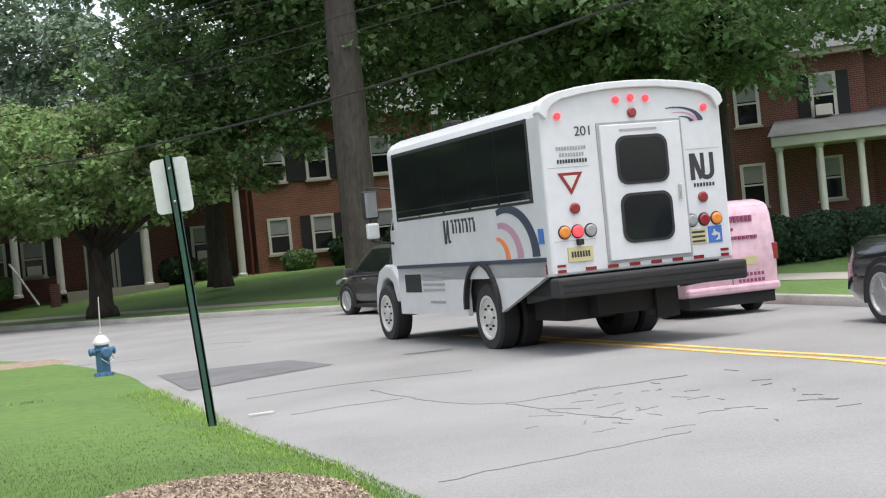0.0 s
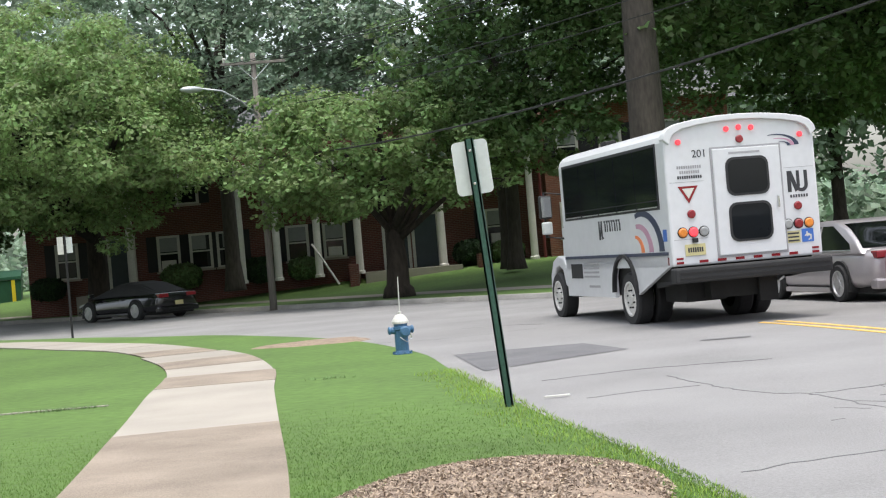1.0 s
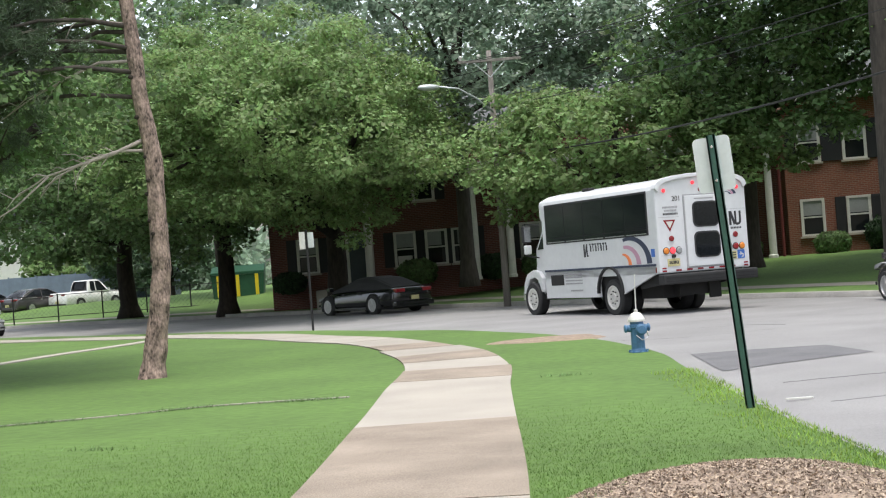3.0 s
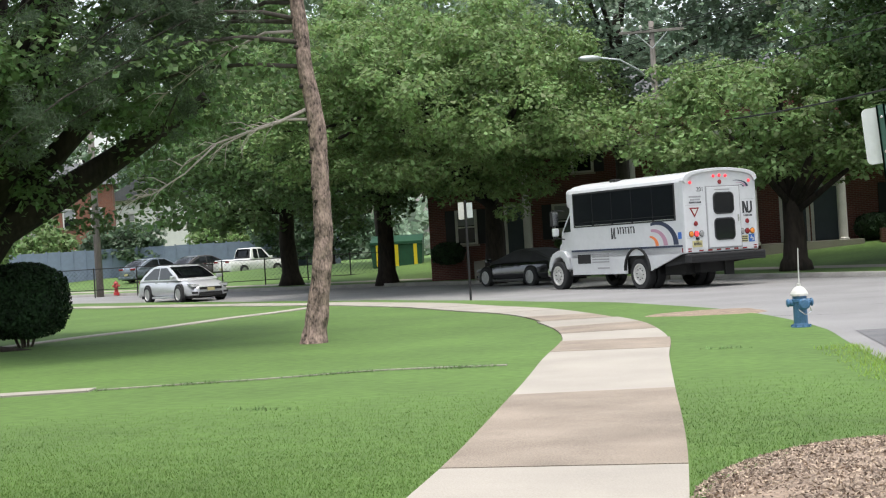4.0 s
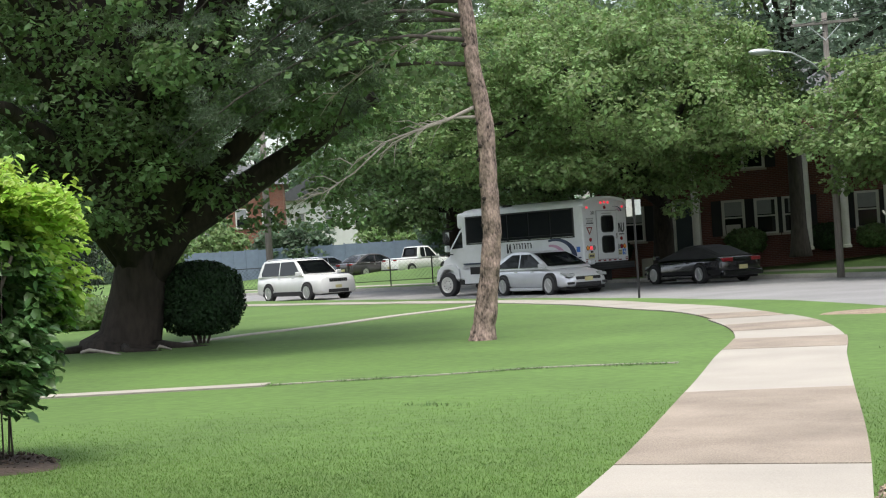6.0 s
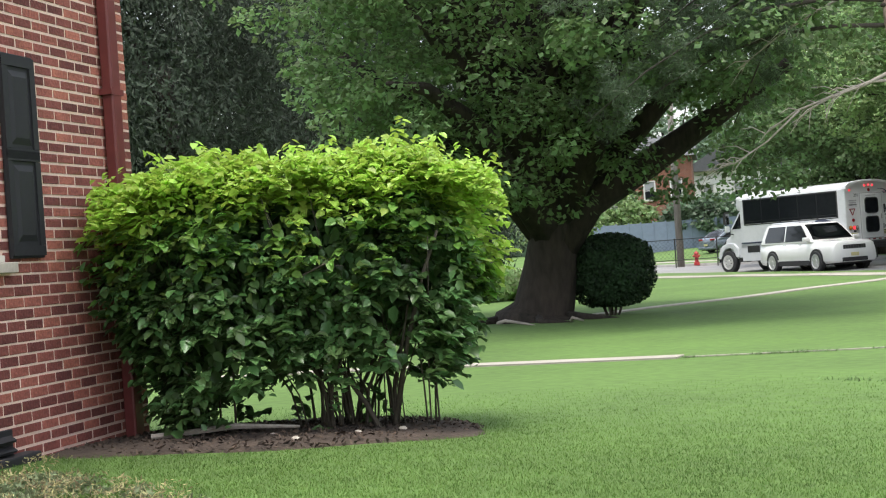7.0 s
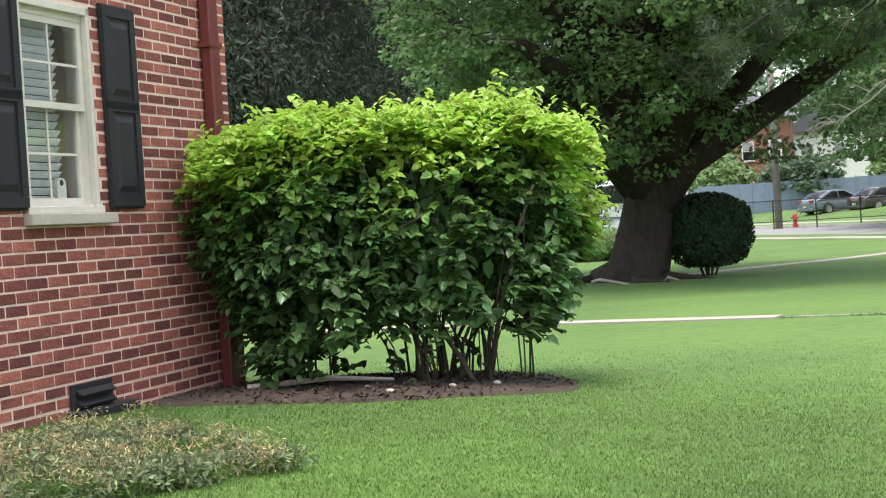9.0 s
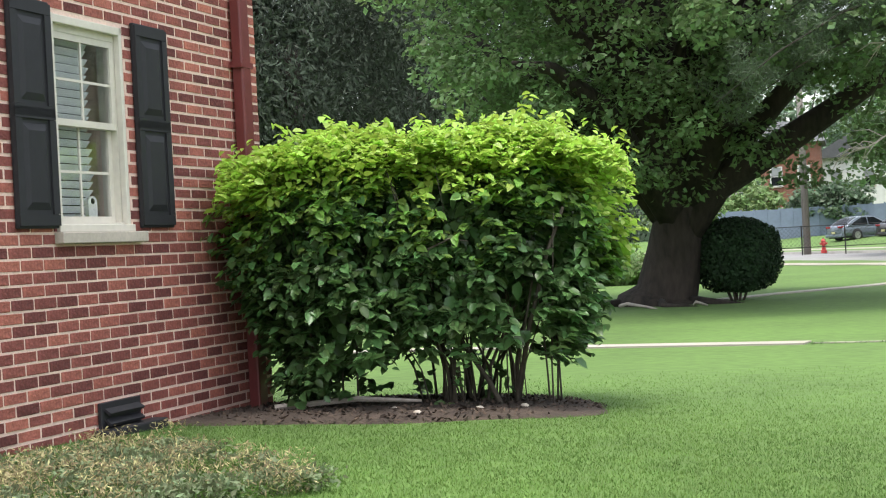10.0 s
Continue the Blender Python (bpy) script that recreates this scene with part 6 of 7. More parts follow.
def build_grass():
    rng = np.random.default_rng(21)
    # single blades near the walk, thinning out with distance until the turf alone reads
    n = 560000
    r, a = 5.2 + 8.8 * rng.random(n) ** 1.25, np.radians(rng.uniform(-13, 74, n))
    p = np.column_stack([-r * np.sin(a), r * np.cos(a)])
    keep = on_lawn(p) & (rng.random(n) < np.clip((14.0 - r) / 6.0, 0, 1))
    tagged(blades("grass", p[keep], 0.020, 0.0030, M["blade"], rng, 0.9), "short mown lawn grass", "grass", kind="stuff")
    # ragged bright edge against the road
    e = NEAR[(NEAR[:, 1] > 5) & (NEAR[:, 1] < 17)]
    i = rng.integers(0, len(e), 11000)
    p = e[i] + rng.normal(size=(11000, 2)) * 0.35
    p = p[on_lawn(p)]
    p = p[near_dist(p, e) < 0.55]
    tagged(blades("grass_edge", p, 0.040, 0.0040, M["grass_tip"], rng, 0.8), "longer bright grass along the road edge", "grass", kind="stuff")
    # seed-headed weeds by the house, in clumps
    c = np.array((-6.45, 2.75))
    for nm, k, per, h, m, lab, cat, size, lg in (("weed_leaf", 150, 130, 0.105, "weed_green", "grey-green leafy weeds by the brick wall", "weeds", 0.016, 2.2), ("weed_grass", 110, 90, 0.08, "blade", "rank grass by the brick wall", "grass", 0.007, 9.0), ("weed", 70, 130, 0.17, "weed", "dry seed-headed weeds by the brick wall", "weeds", 0.007, 4.0)):
        q = c + np.clip(rng.normal(size=(k, 2)), -1.3, 1.3) * np.array((0.54, 0.56))
        hh = np.repeat(h * rng.uniform(0.6, 1.2, k), per)
        p = np.repeat(q, per, 0) + rng.normal(size=(k * per, 2)) * 0.055
        z = lawn_z(p[:, 0], p[:, 1]) + hh * rng.random(len(p)) ** 0.7
        nv = rng.normal(size=(len(p), 3)) + np.array((0, 0, 0.5 if lg < 3 else -0.2))
        tagged(leaf_mesh(nm, np.column_stack([p, z]), nv, size, M[m], None, rng, long=lg), lab, cat, kind="stuff")
    # long grass in the crease beside the overgrown path
    q = spline([(-10.7, 12.8), (-9.2, 13.68), (-8.2, 14.48), (-6.8, 14.82)], 0.05)
    p = np.repeat(q, 24, 0) + rng.normal(size=(len(q) * 24, 2)) * 0.05
    p = p[rng.random(len(p)) < 0.55 + 0.45 * np.sin(p[:, 0] * 5)]
    tagged(blades("grass_crease", p, 0.040, 0.006, M["leaf_mid"], rng, 1.2), "darker grass along the overgrown path", "grass", kind="stuff")
    for x, y in ((-7.3, 10.9), (-4.75, 16.5)):
        p = np.array((x, y)) + rng.normal(size=(70, 2)) * np.array((0.16, 0.06))
        tagged(blades("grass_tuft", p, 0.035, 0.007, M["leaf_mid"], rng, 1.2), "darker tuft of clover in the lawn", "grass", kind="stuff")


def mound(name, c, a, b, h, rot, material, label, base=0.004, rings=10, seg=48, seed=1):
    v, f = [(c[0], c[1], float(lawn_z(np.array(c[0]), np.array(c[1]))) + h + base)], []
    for i in range(1, rings + 1):
        q = i / rings
        for k in range(seg):
            t = k * math.tau / seg
            wob = 1 + 0.08 * math.sin(3 * t + seed) + 0.05 * math.sin(7 * t + 2 * seed)
            x, y = a * q * wob * math.cos(t), b * q * wob * math.sin(t)
            x, y = c[0] + x * math.cos(rot) - y * math.sin(rot), c[1] + x * math.sin(rot) + y * math.cos(rot)
            z = float(lawn_z(np.array(x), np.array(y))) + h * (1 - q * q) ** 0.8 + base + 0.02 * noise.noise(Vector((x * 4, y * 4, seed))) * (1 - q) - (0.02 if i == rings else 0)
            v.append((x, y, z))
    for k in range(seg):
        f.append((0, 1 + k, 1 + (k + 1) % seg))
    for i in range(rings - 1):
        for k in range(seg):
            o = 1 + i * seg
            f.append((o + k, o + seg + k, o + seg + (k + 1) % seg, o + (k + 1) % seg))
    return tagged(raw(name, v, f, material, smooth=True), label, "mulch", kind="structure")


def build_mulch():
    rng = np.random.default_rng(31)
    mound("mulch_mound", (-1.42, 7.75), 0.92, 1.5, 0.14, 0.0, M["mulch"], "low mound of pale wood-chip mulch on the verge", seed=2)
    t, q = rng.uniform(0, math.tau, 17000), np.sqrt(rng.random(17000))
    p = np.column_stack([-1.42 + 0.95 * q * np.cos(t), 7.75 + 1.54 * q * np.sin(t)])
    z = lawn_z(p[:, 0], p[:, 1]) + 0.14 * np.clip(1 - q * q, 0, 1) ** 0.8 + 0.012
    nv = rng.normal(size=(17000, 3)) * 0.6
    nv[:, 2] += 1
    ob = leaf_mesh("wood_chips", np.column_stack([p, z]), nv, 0.0115, M["chips"], None, rng, long=2.6, fold=0.1)
    tagged(ob, "scattered pale wood chips on the mound", "wood chips", kind="stuff")
    mound("mulch_patch", (-7.1, 23.8), 1.0, 0.9, 0.03, 0.5, M["mulch"], "bare brown patch of mulch by the hydrant", seed=5)
    mound("soil_bed", tuple(BED_C), 1.54, 1.26, 0.05, math.atan2(0.81, 0.59), M["soil"], "dark soil bed under the tall bush", seed=3)
    t, q = rng.uniform(0, math.tau, 2600), np.sqrt(rng.random(2600))
    xy = BED_C + (1.48 * q * np.cos(t))[:, None] * BED_T + (1.2 * q * np.sin(t))[:, None] * BED_D
    z = lawn_z(xy[:, 0], xy[:, 1]) + 0.05 * np.clip(1 - q * q, 0, 1) ** 0.8 + 0.012
    nv = rng.normal(size=(2600, 3)) * 0.5
    nv[:, 2] += 1
    ob = leaf_mesh("bark_chips", np.column_stack([xy, z]), nv, 0.02, M["soil_chip"], None, rng, long=2.2, fold=0.1)
    tagged(ob, "brown bark chips on the soil bed", "bark chips", kind="stuff")
    for p in ([(-19.6, 18.35), (-19.15, 18.1), (-18.75, 18.25), (-18.4, 18.15)], [(-18.15, 18.75), (-17.98, 18.6), (-17.95, 18.85)]):
        st = thing("fallen_stick", pose(*p[0], 0.16), "bleached curved stick at the foot of the maple", "stick")
        part("stick", T([(x - p[0][0], y - p[0][1], 0.02 + 0.06 * math.sin(i * 1.7)) for i, (x, y) in enumerate(p)], list(np.linspace(0.035, 0.018, len(p))), seg=6), M["twig"], st, smooth=True)
    for s, d, ln, a in ((-0.75, -0.35, 0.55, 0.9), (0.05, -0.5, 0.0, 0), (0.9, -0.45, 0.0, 0), (0.6, -0.6, 0, 0), (0.2, -0.85, 0, 0)):
        x, y = BED_C + s * BED_T + d * BED_D
        z0 = float(lawn_z(np.array(x), np.array(y))) + 0.04
        if ln:
            st = thing("fallen_stick", pose(x, y, z0 + 0.02), "bleached fallen stick on the soil bed", "stick")
            part("stick", T([(0, 0, 0), (0.59 * ln, 0.81 * ln, 0.03), (0.59 * ln * 1.9, 0.81 * ln * 1.7, 0.0)], [0.022, 0.02, 0.01], seg=6), M["twig"], st)
        else:
            st = thing("pebble", pose(x, y, z0), "small pale stone on the soil bed", "stone")
            bm = bmesh.new()
            bmesh.ops.create_icosphere(bm, subdivisions=2, radius=1.0, matrix=Matrix.Diagonal((0.035, 0.025, 0.018, 1)))
            part("stone", bm, M["stone"], st)


# ---- near shrubs ----
def oval_leaves(name, centers, normals_, hang, size, material, parent, rng):
    """Pointed oval leaves, folded along the midrib; hang is the leaf's own downward direction."""
    n = len(centers)
    nn = normals_ / np.linalg.norm(normals_, axis=1)[:, None]
    u = hang - nn * (hang * nn).sum(1)[:, None]
    u /= np.linalg.norm(u, axis=1)[:, None] + 1e-9
    w = np.cross(nn, u)
    s = (size * rng.uniform(0.6, 1.3, n))[:, None]
    fold = s * 0.12 * nn
    base, tip = centers - u * s * 0.55, centers + u * s * 0.65 - nn * s * 0.16
    a1, b1 = centers - u * s * 0.22 + w * s * 0.40 + fold, centers + u * s * 0.22 + w * s * 0.34 + fold * 0.6
    a2, b2 = centers - u * s * 0.22 - w * s * 0.40 + fold, centers + u * s * 0.22 - w * s * 0.34 + fold * 0.6
    v = np.stack([base, a1, b1, tip, b2, a2], 1).reshape(-1, 3)
    me = bpy.data.meshes.new(name)
    me.vertices.add(n * 6)
    me.vertices.foreach_set("co", v.ravel())
    i = np.arange(n)[:, None] * 6
    lp = np.concatenate([i + np.array((0, 1, 2, 3)), i + np.array((0, 3, 4, 5))], 1).ravel()
    me.loops.add(len(lp))
    me.loops.foreach_set("vertex_index", lp)
    me.polygons.add(n * 2)
    me.polygons.foreach_set("loop_start", np.arange(n * 2) * 4)
    me.update(calc_edges=True)
    me.materials.append(material)
    ob = new(name, me)
    ob.parent = parent
    return ob


def build_bush():
    rng = np.random.default_rng(51)
    c = np.array((-8.59, 6.19))
    z0 = 0.27
    ob = thing("tall_bush", pose(c[0], c[1], z0, 0, 0, math.degrees(math.atan2(0.81, 0.59))), "tall clipped bush with lit lime leaves over shaded dark ones", "bush")
    # local x runs along the bush, local y points away from the street
    A, Bh, Cz, mid = 1.37, 0.85, 0.95, 0.97
    up = np.array((0, 0, 1.0))

    def shell(n, lo, hi):
        d = rng.normal(size=(n, 3))
        d /= (np.abs(d) ** 3.4).sum(1)[:, None] ** (1 / 3.4)
        ph = np.sin(d[:, 0] * 6 + 1) * np.sin(d[:, 2] * 5) + 0.7 * np.sin(d[:, 1] * 7 + d[:, 0] * 9)
        q = rng.uniform(lo, hi, n) * (1 + 0.07 * ph)
        nrm = np.sign(d) * np.abs(d) ** 2.4
        p = d * q[:, None] * np.array((A, Bh, Cz)) + np.array((0, 0, mid))
        # the foot is narrower than the head
        p[:, 0] *= np.interp(p[:, 2], (0.2, 0.8, 1.3), (0.78, 0.92, 1.0))
        return p, nrm / np.linalg.norm(nrm, axis=1)[:, None]

    def low(x):
        """Height under which the foliage thins out along the bush."""
        return np.interp(x, (-1.5, -1.15, -0.75, -0.45, -0.1, 0.25, 0.75, 0.95, 1.3, 1.5), (0.55, 0.08, 0.04, 0.36, 0.32, 0.34, 0.38, 0.20, 0.20, 0.5))

    # leafy twigs: paired drooping leaves along each, so that layers and dark hollows form
    def twigs(n, lo, hi, thin):
        p, nr = shell(n, lo, hi)
        cl = np.sin(p[:, 0] * 7 + p[:, 2] * 4) * np.sin(p[:, 2] * 7 - p[:, 0] * 3 + p[:, 1] * 5)
        top = np.clip((p[:, 2] - 1.35) / 0.3, 0, 1)
        keep = rng.random(n) < np.maximum(np.clip(0.62 + thin * cl, 0.10, 1), top) * np.clip((p[:, 2] - low(p[:, 0])) / 0.30, 0.02, 1)
        p, nr = p[keep], nr[keep]
        m, per = len(p), 11
        out = nr * np.array((1, 1, 0.35)) + rng.normal(size=(m, 3)) * 0.45 + up * 0.12
        out /= np.linalg.norm(out, axis=1)[:, None]
        side = np.cross(out, up)
        side /= np.linalg.norm(side, axis=1)[:, None] + 1e-9
        ln = rng.uniform(0.16, 0.30, m)
        cs, ns, hs = [], [], []
        for j in range(per):
            q = (j + 0.5) / per
            sg = 1 if j % 2 else -1
            base = p - out * (ln * (1 - q))[:, None] - up * (0.05 * q * q)
            lat = side * sg * 0.75 + out * 0.65 + rng.normal(size=(m, 3)) * 0.22
            cs.append(base + lat * 0.036 - up * 0.008)
            ns.append(up * 0.9 + out * 0.35 + rng.normal(size=(m, 3)) * 0.28)
            hs.append(lat - up * rng.uniform(0.25, 0.8, (m, 1)))
        return np.concatenate(cs), np.concatenate(ns), np.concatenate(hs)

    p, nv, hang = twigs(3700, 0.90, 1.03, 0.75)
    # light painted by leaf colour: lime at the top and +x end, dark below
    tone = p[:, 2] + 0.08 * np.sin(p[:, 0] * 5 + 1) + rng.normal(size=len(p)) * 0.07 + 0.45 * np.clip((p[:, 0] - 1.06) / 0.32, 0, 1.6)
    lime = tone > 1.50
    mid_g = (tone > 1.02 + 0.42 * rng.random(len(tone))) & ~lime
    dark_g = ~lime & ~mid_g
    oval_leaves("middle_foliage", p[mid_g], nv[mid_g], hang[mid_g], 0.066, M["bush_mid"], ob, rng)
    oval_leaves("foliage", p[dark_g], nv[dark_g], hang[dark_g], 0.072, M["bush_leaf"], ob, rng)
    oval_leaves("new_growth", p[lime], nv[lime], hang[lime], 0.060, M["bush_lit"], ob, rng)
    # a close mat of leaves on the clipped top, in the lit lime colour
    n = 9000
    x, y = rng.uniform(-1.34, 1.38, n), rng.uniform(-0.82, 0.7, n)
    zt = mid + Cz * (1.0 - 0.22 * np.abs(x / A) ** 4 - 0.20 * np.abs(y / Bh) ** 4) + 0.05 * np.sin(x * 7 + 1) * np.sin(y * 6) + 0.03 * np.sin(x * 17) - 0.10 * rng.random(n)
    nv = up + rng.normal(size=(n, 3)) * 0.35
    hang = rng.normal(size=(n, 3)) * np.array((1, 1, 0.2)) - up * 0.35
    oval_leaves("top_growth", np.column_stack([x, y, zt]), nv, hang, 0.056, M["bush_lit"], ob, rng)
    # inner shade leaves
    p, nr = shell(6500, 0.35, 0.82)
    keep = rng.random(len(p)) < np.clip((p[:, 2] - low(p[:, 0]) - 0.08) / 0.5, 0.02, 1)
    p, nr = p[keep], nr[keep]
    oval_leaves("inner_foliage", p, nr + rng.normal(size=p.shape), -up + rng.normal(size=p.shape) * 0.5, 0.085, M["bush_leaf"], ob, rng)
    # sprigs above the top
    cs, ns, hs = [], [], []
    for k in range(130):
        x, y = rng.uniform(-1.36, 1.36), rng.uniform(-0.75, 0.6)
        zt = mid + Cz * (1 - 0.22 * abs(x / A) ** 4) + rng.uniform(-0.03, 0.10)
        for j in range(8):
            a = rng.uniform(0, math.tau)
            o = np.array((math.cos(a), math.sin(a), 0))
            cs.append(np.array((x, y, zt - 0.022 * j)) + o * (0.03 + 0.006 * j))
            ns.append(o * 0.45 + up)
            hs.append(o - up * 0.55)
    sprigs = oval_leaves("sprig", np.array(cs), np.array(ns), np.array(hs), 0.050, M["bush_lit"], ob, rng)
    tagged(sprigs, kind="stuff")
    # stems: thick ones fanning from the middle, thin ones under the rest
    for k in range(58):
        fan = k % 3 != 0
        x0 = rng.normal() * 0.17 + 0.32 if fan else rng.uniform(-1.1, -0.45) if k % 2 else rng.uniform(0.1, 0.9)
        y0 = rng.uniform(-0.32, 0.30)
        x1, y1 = np.clip(0.3 + (x0 - 0.3) * 2.8 + rng.normal() * 0.45 if fan else x0 + rng.normal() * 0.15, -1.25, 1.25), y0 * 1.6 + rng.normal() * 0.15
        zt = rng.uniform(0.9, 1.7)
        r = rng.uniform(0.005, 0.014) if fan else rng.uniform(0.004, 0.009)
        part("stem", T([(x0, y0, -0.05), (x0 * 0.9 + x1 * 0.1, y0, 0.3), ((x0 + x1) / 2, (y0 + y1) / 2, zt * 0.6), (x1, y1, zt)], [r, r * 0.9, r * 0.75, r * 0.4], seg=6), M["twig_dark"], ob, smooth=True)
    for p, r in (([(0.50, -0.42, -0.03), (0.38, -0.40, 0.22), (0.20, -0.36, 0.5), (0.05, -0.3, 0.85)], 0.020), ([(0.55, -0.25, -0.05), (0.68, -0.45, 0.6), (0.80, -0.60, 1.05), (0.92, -0.66, 1.35)], 0.020), ([(-0.05, -0.55, 0.9), (0.02, -0.80, 1.12), (0.16, -0.84, 1.18), (0.28, -0.82, 1.16)], 0.008)):
        part("stem", T(p, list(np.linspace(r, r * 0.5, 4)), seg=8), M["twig_dark"], ob, smooth=True)


def round_shrub(c, r, material, leaf, n, label, seed, stems=True, name="round_bush"):
    rng = np.random.default_rng(seed)
    ob = thing(name, pose(*c), label, "bush")
    d = rng.normal(size=(n, 3))
    d /= (np.abs(d) ** 2.6).sum(1)[:, None] ** (1 / 2.6)
    q = rng.uniform(0.86, 1.0, n) * (1 + 0.04 * np.sin(d[:, 0] * 7 + seed) * np.sin(d[:, 2] * 6))
    p = d * q[:, None] * np.array(r)
    p[:, 2] += r[2] + (0.18 if stems else 0.0)
    p = p[p[:, 2] > 0.02]
    nn = p - np.array((0, 0, r[2]))
    leaf_mesh("foliage", p, nn / np.linalg.norm(nn, axis=1)[:, None] + rng.normal(size=p.shape) * 0.5, leaf, material, ob, rng)
    core = bmesh.new()
    bmesh.ops.create_icosphere(core, subdivisions=3, radius=1.0, matrix=Matrix.Translation((0, 0, r[2] + (0.18 if stems else 0))) @ Matrix.Diagonal((r[0] * 0.86, r[1] * 0.86, r[2] * 0.86, 1)))
    part("inner_growth", core, material, ob, smooth=True)
    if stems:
        for k in range(11):
            a = rng.uniform(0, math.tau)
            part("stem", T([(0.08 * math.cos(a), 0.08 * math.sin(a), -0.05), (0.35 * r[0] * math.cos(a), 0.35 * r[1] * math.sin(a), 0.45)], [0.018, 0.012], seg=5), M["twig_dark"], ob)
    return ob


def build_shrubs():
    round_shrub((-18.84, 20.60, 0.10), (0.80, 0.80, 0.70), M["yew"], 0.045, 12000, "dark clipped round yew on short stems by the maple", 61)
    for i, (az, r, s) in enumerate(((46.6, 40, 0.75), (45.4, 41, 0.6), (47.8, 41, 0.9))):
        x, y = place_on(az, r)
        round_shrub((x, y, 0.12), (s * 1.3, s * 1.2, s * 0.6), M["leaf_light"], 0.09, 2200, "low yellowish shrub beyond the lawn", 62 + i, False, "low_shrub")
    ax, ay = -28.1, 55.1
    for i, (s, r) in enumerate(((1.0, 0.6), (6.3, 0.7), (9.5, 0.7), (11.2, 0.6), (17.9, 0.7), (19.3, 0.6), (24.8, 0.95), (22.5, 0.6), (27.2, 1.1))):
        off = 1.1 if s < 21 else 2.4
        x, y = ax + s * 0.974 + off * 0.225 - 0, ay + s * 0.225 - off * 0.974
        round_shrub((x, y, 0.80), (r * 1.15, r, r * 0.75), M["leaf_mid"] if i % 2 else M["yew"], 0.10, 1800, "clipped foundation shrub before the brick wall", 70 + i, False, "foundation_shrub")
    for i in range(7):
        x, y = 6.1 + i * 1.05, 32.7 - i * 0.36
        round_shrub((x, y, 0.26), (0.72, 0.6, 0.56), M["yew"], 0.07, 2600, "dark hedge shrub before the portico", 85 + i, False, "hedge_shrub")


# ---- the near house ----
def build_near_house():
    ob = thing("near_house", pose(-9.66, 5.45, 0.0, 0, 0, math.degrees(math.atan2(-0.83, 0.558))), "red brick house corner with a white window and black shutters", "house")
    x0, x1, wz0, wz1, wa, wb_ = -0.14, 9.0, 1.60, 2.86, 1.69, 2.47
    wall = part("wall", B((x0, wa, -0.30, -0.004, 0.0, 6.2), (wb_, x1, -0.30, -0.004, 0.0, 6.2), (wa, wb_, -0.30, -0.004, 0.0, wz0 - 0.07), (wa, wb_, -0.30, -0.004, wz1, 6.2)), M["mortar"], ob, "pale mortar bed of the brick wall")
    part("side_wall", B((x0, x0 + 0.3, -8.0, -0.302, 0.0, 6.2)), M["brick_far"], ob)
    part("back_wall", B((x0, x1, -8.3, -8.0, 0.0, 6.2), (x1 - 0.3, x1, -7.998, -0.302, 0.0, 6.2)), M["brick_far"], ob)
    part("roof", prism([(0.5, 6.2), (-4.15, 9.0), (-8.8, 6.2)], "x", x0 - 0.5, x1 + 0.5), M["roof_slate"], ob)
    # window: opening lined, sashes, glass, blind, room
    win = part("window", B((wa, wa + 0.05, -0.16, -0.035, wz0, wz1), (wb_ - 0.05, wb_, -0.16, -0.035, wz0, wz1), (wa + 0.05, wb_ - 0.05, -0.16, -0.035, wz1 - 0.09, wz1), (wa + 0.05, wb_ - 0.05, -0.16, -0.02, wz0, wz0 + 0.055)), M["cream"], ob, "white double-hung window frame")
    part("jamb", B((wa - 0.002, wa + 0.010, -0.12, -0.003, wz0, wz1)), M["brick_joined"], ob, "brick jamb")
    part("casing", B((wa + 0.012, wa + 0.045, -0.034, 0.006, wz0, wz1 - 0.002), (wb_ - 0.03, wb_ + 0.015, -0.034, 0.016, wz0, wz1), (wa + 0.012, wb_ - 0.031, -0.034, 0.006, wz1 - 0.05, wz1 - 0.002), (wa - 0.01, wb_ + 0.015, -0.034, 0.024, wz0 - 0.001, wz0 + 0.042), bevel=0.004), M["cream"], win, "cream window casing")
    mz = 2.245
    a, b = wa + 0.05, wb_ - 0.05
    for nm, z0, z1, y in (("upper_sash", mz - 0.02, wz1 - 0.09, -0.07), ("lower_sash", wz0 + 0.055, mz + 0.02, -0.11)):
        sash = part(nm, B((a, a + 0.04, y, y + 0.03, z0, z1), (b - 0.04, b, y, y + 0.03, z0, z1), (a + 0.04, b - 0.04, y, y + 0.03, z1 - 0.04, z1), (a + 0.04, b - 0.04, y, y + 0.03, z0, z0 + 0.04), ((a + b) / 2 - 0.008, (a + b) / 2 + 0.008, y + 0.008, y + 0.022, z0 + 0.04, z1 - 0.04), (a + 0.04, (a + b) / 2 - 0.008, y + 0.008, y + 0.022, (z0 + z1) / 2 - 0.008, (z0 + z1) / 2 + 0.008), ((a + b) / 2 + 0.008, b - 0.04, y + 0.008, y + 0.022, (z0 + z1) / 2 - 0.008, (z0 + z1) / 2 + 0.008)), M["cream"], win)
        g = part("pane", B((a + 0.03, b - 0.03, y + 0.012, y + 0.016, z0 + 0.03, z1 - 0.03)), M["pane"], sash)
        g.visible_shadow = False
    for k in range(23):
        z = 1.69 + k * 0.050
        bm = B((a + 0.13 + 0.015 * math.sin(k * 2.3), b - 0.01, -0.185, -0.135, -0.0018, 0.0018))
        bmesh.ops.transform(bm, matrix=Matrix.Translation((0, -0.16, z)) @ Matrix.Rotation(radians(50), 4, "X") @ Matrix.Translation((0, 0.16, 0)), verts=bm.verts)
        part("blind_slat", bm, M["blind"], win)
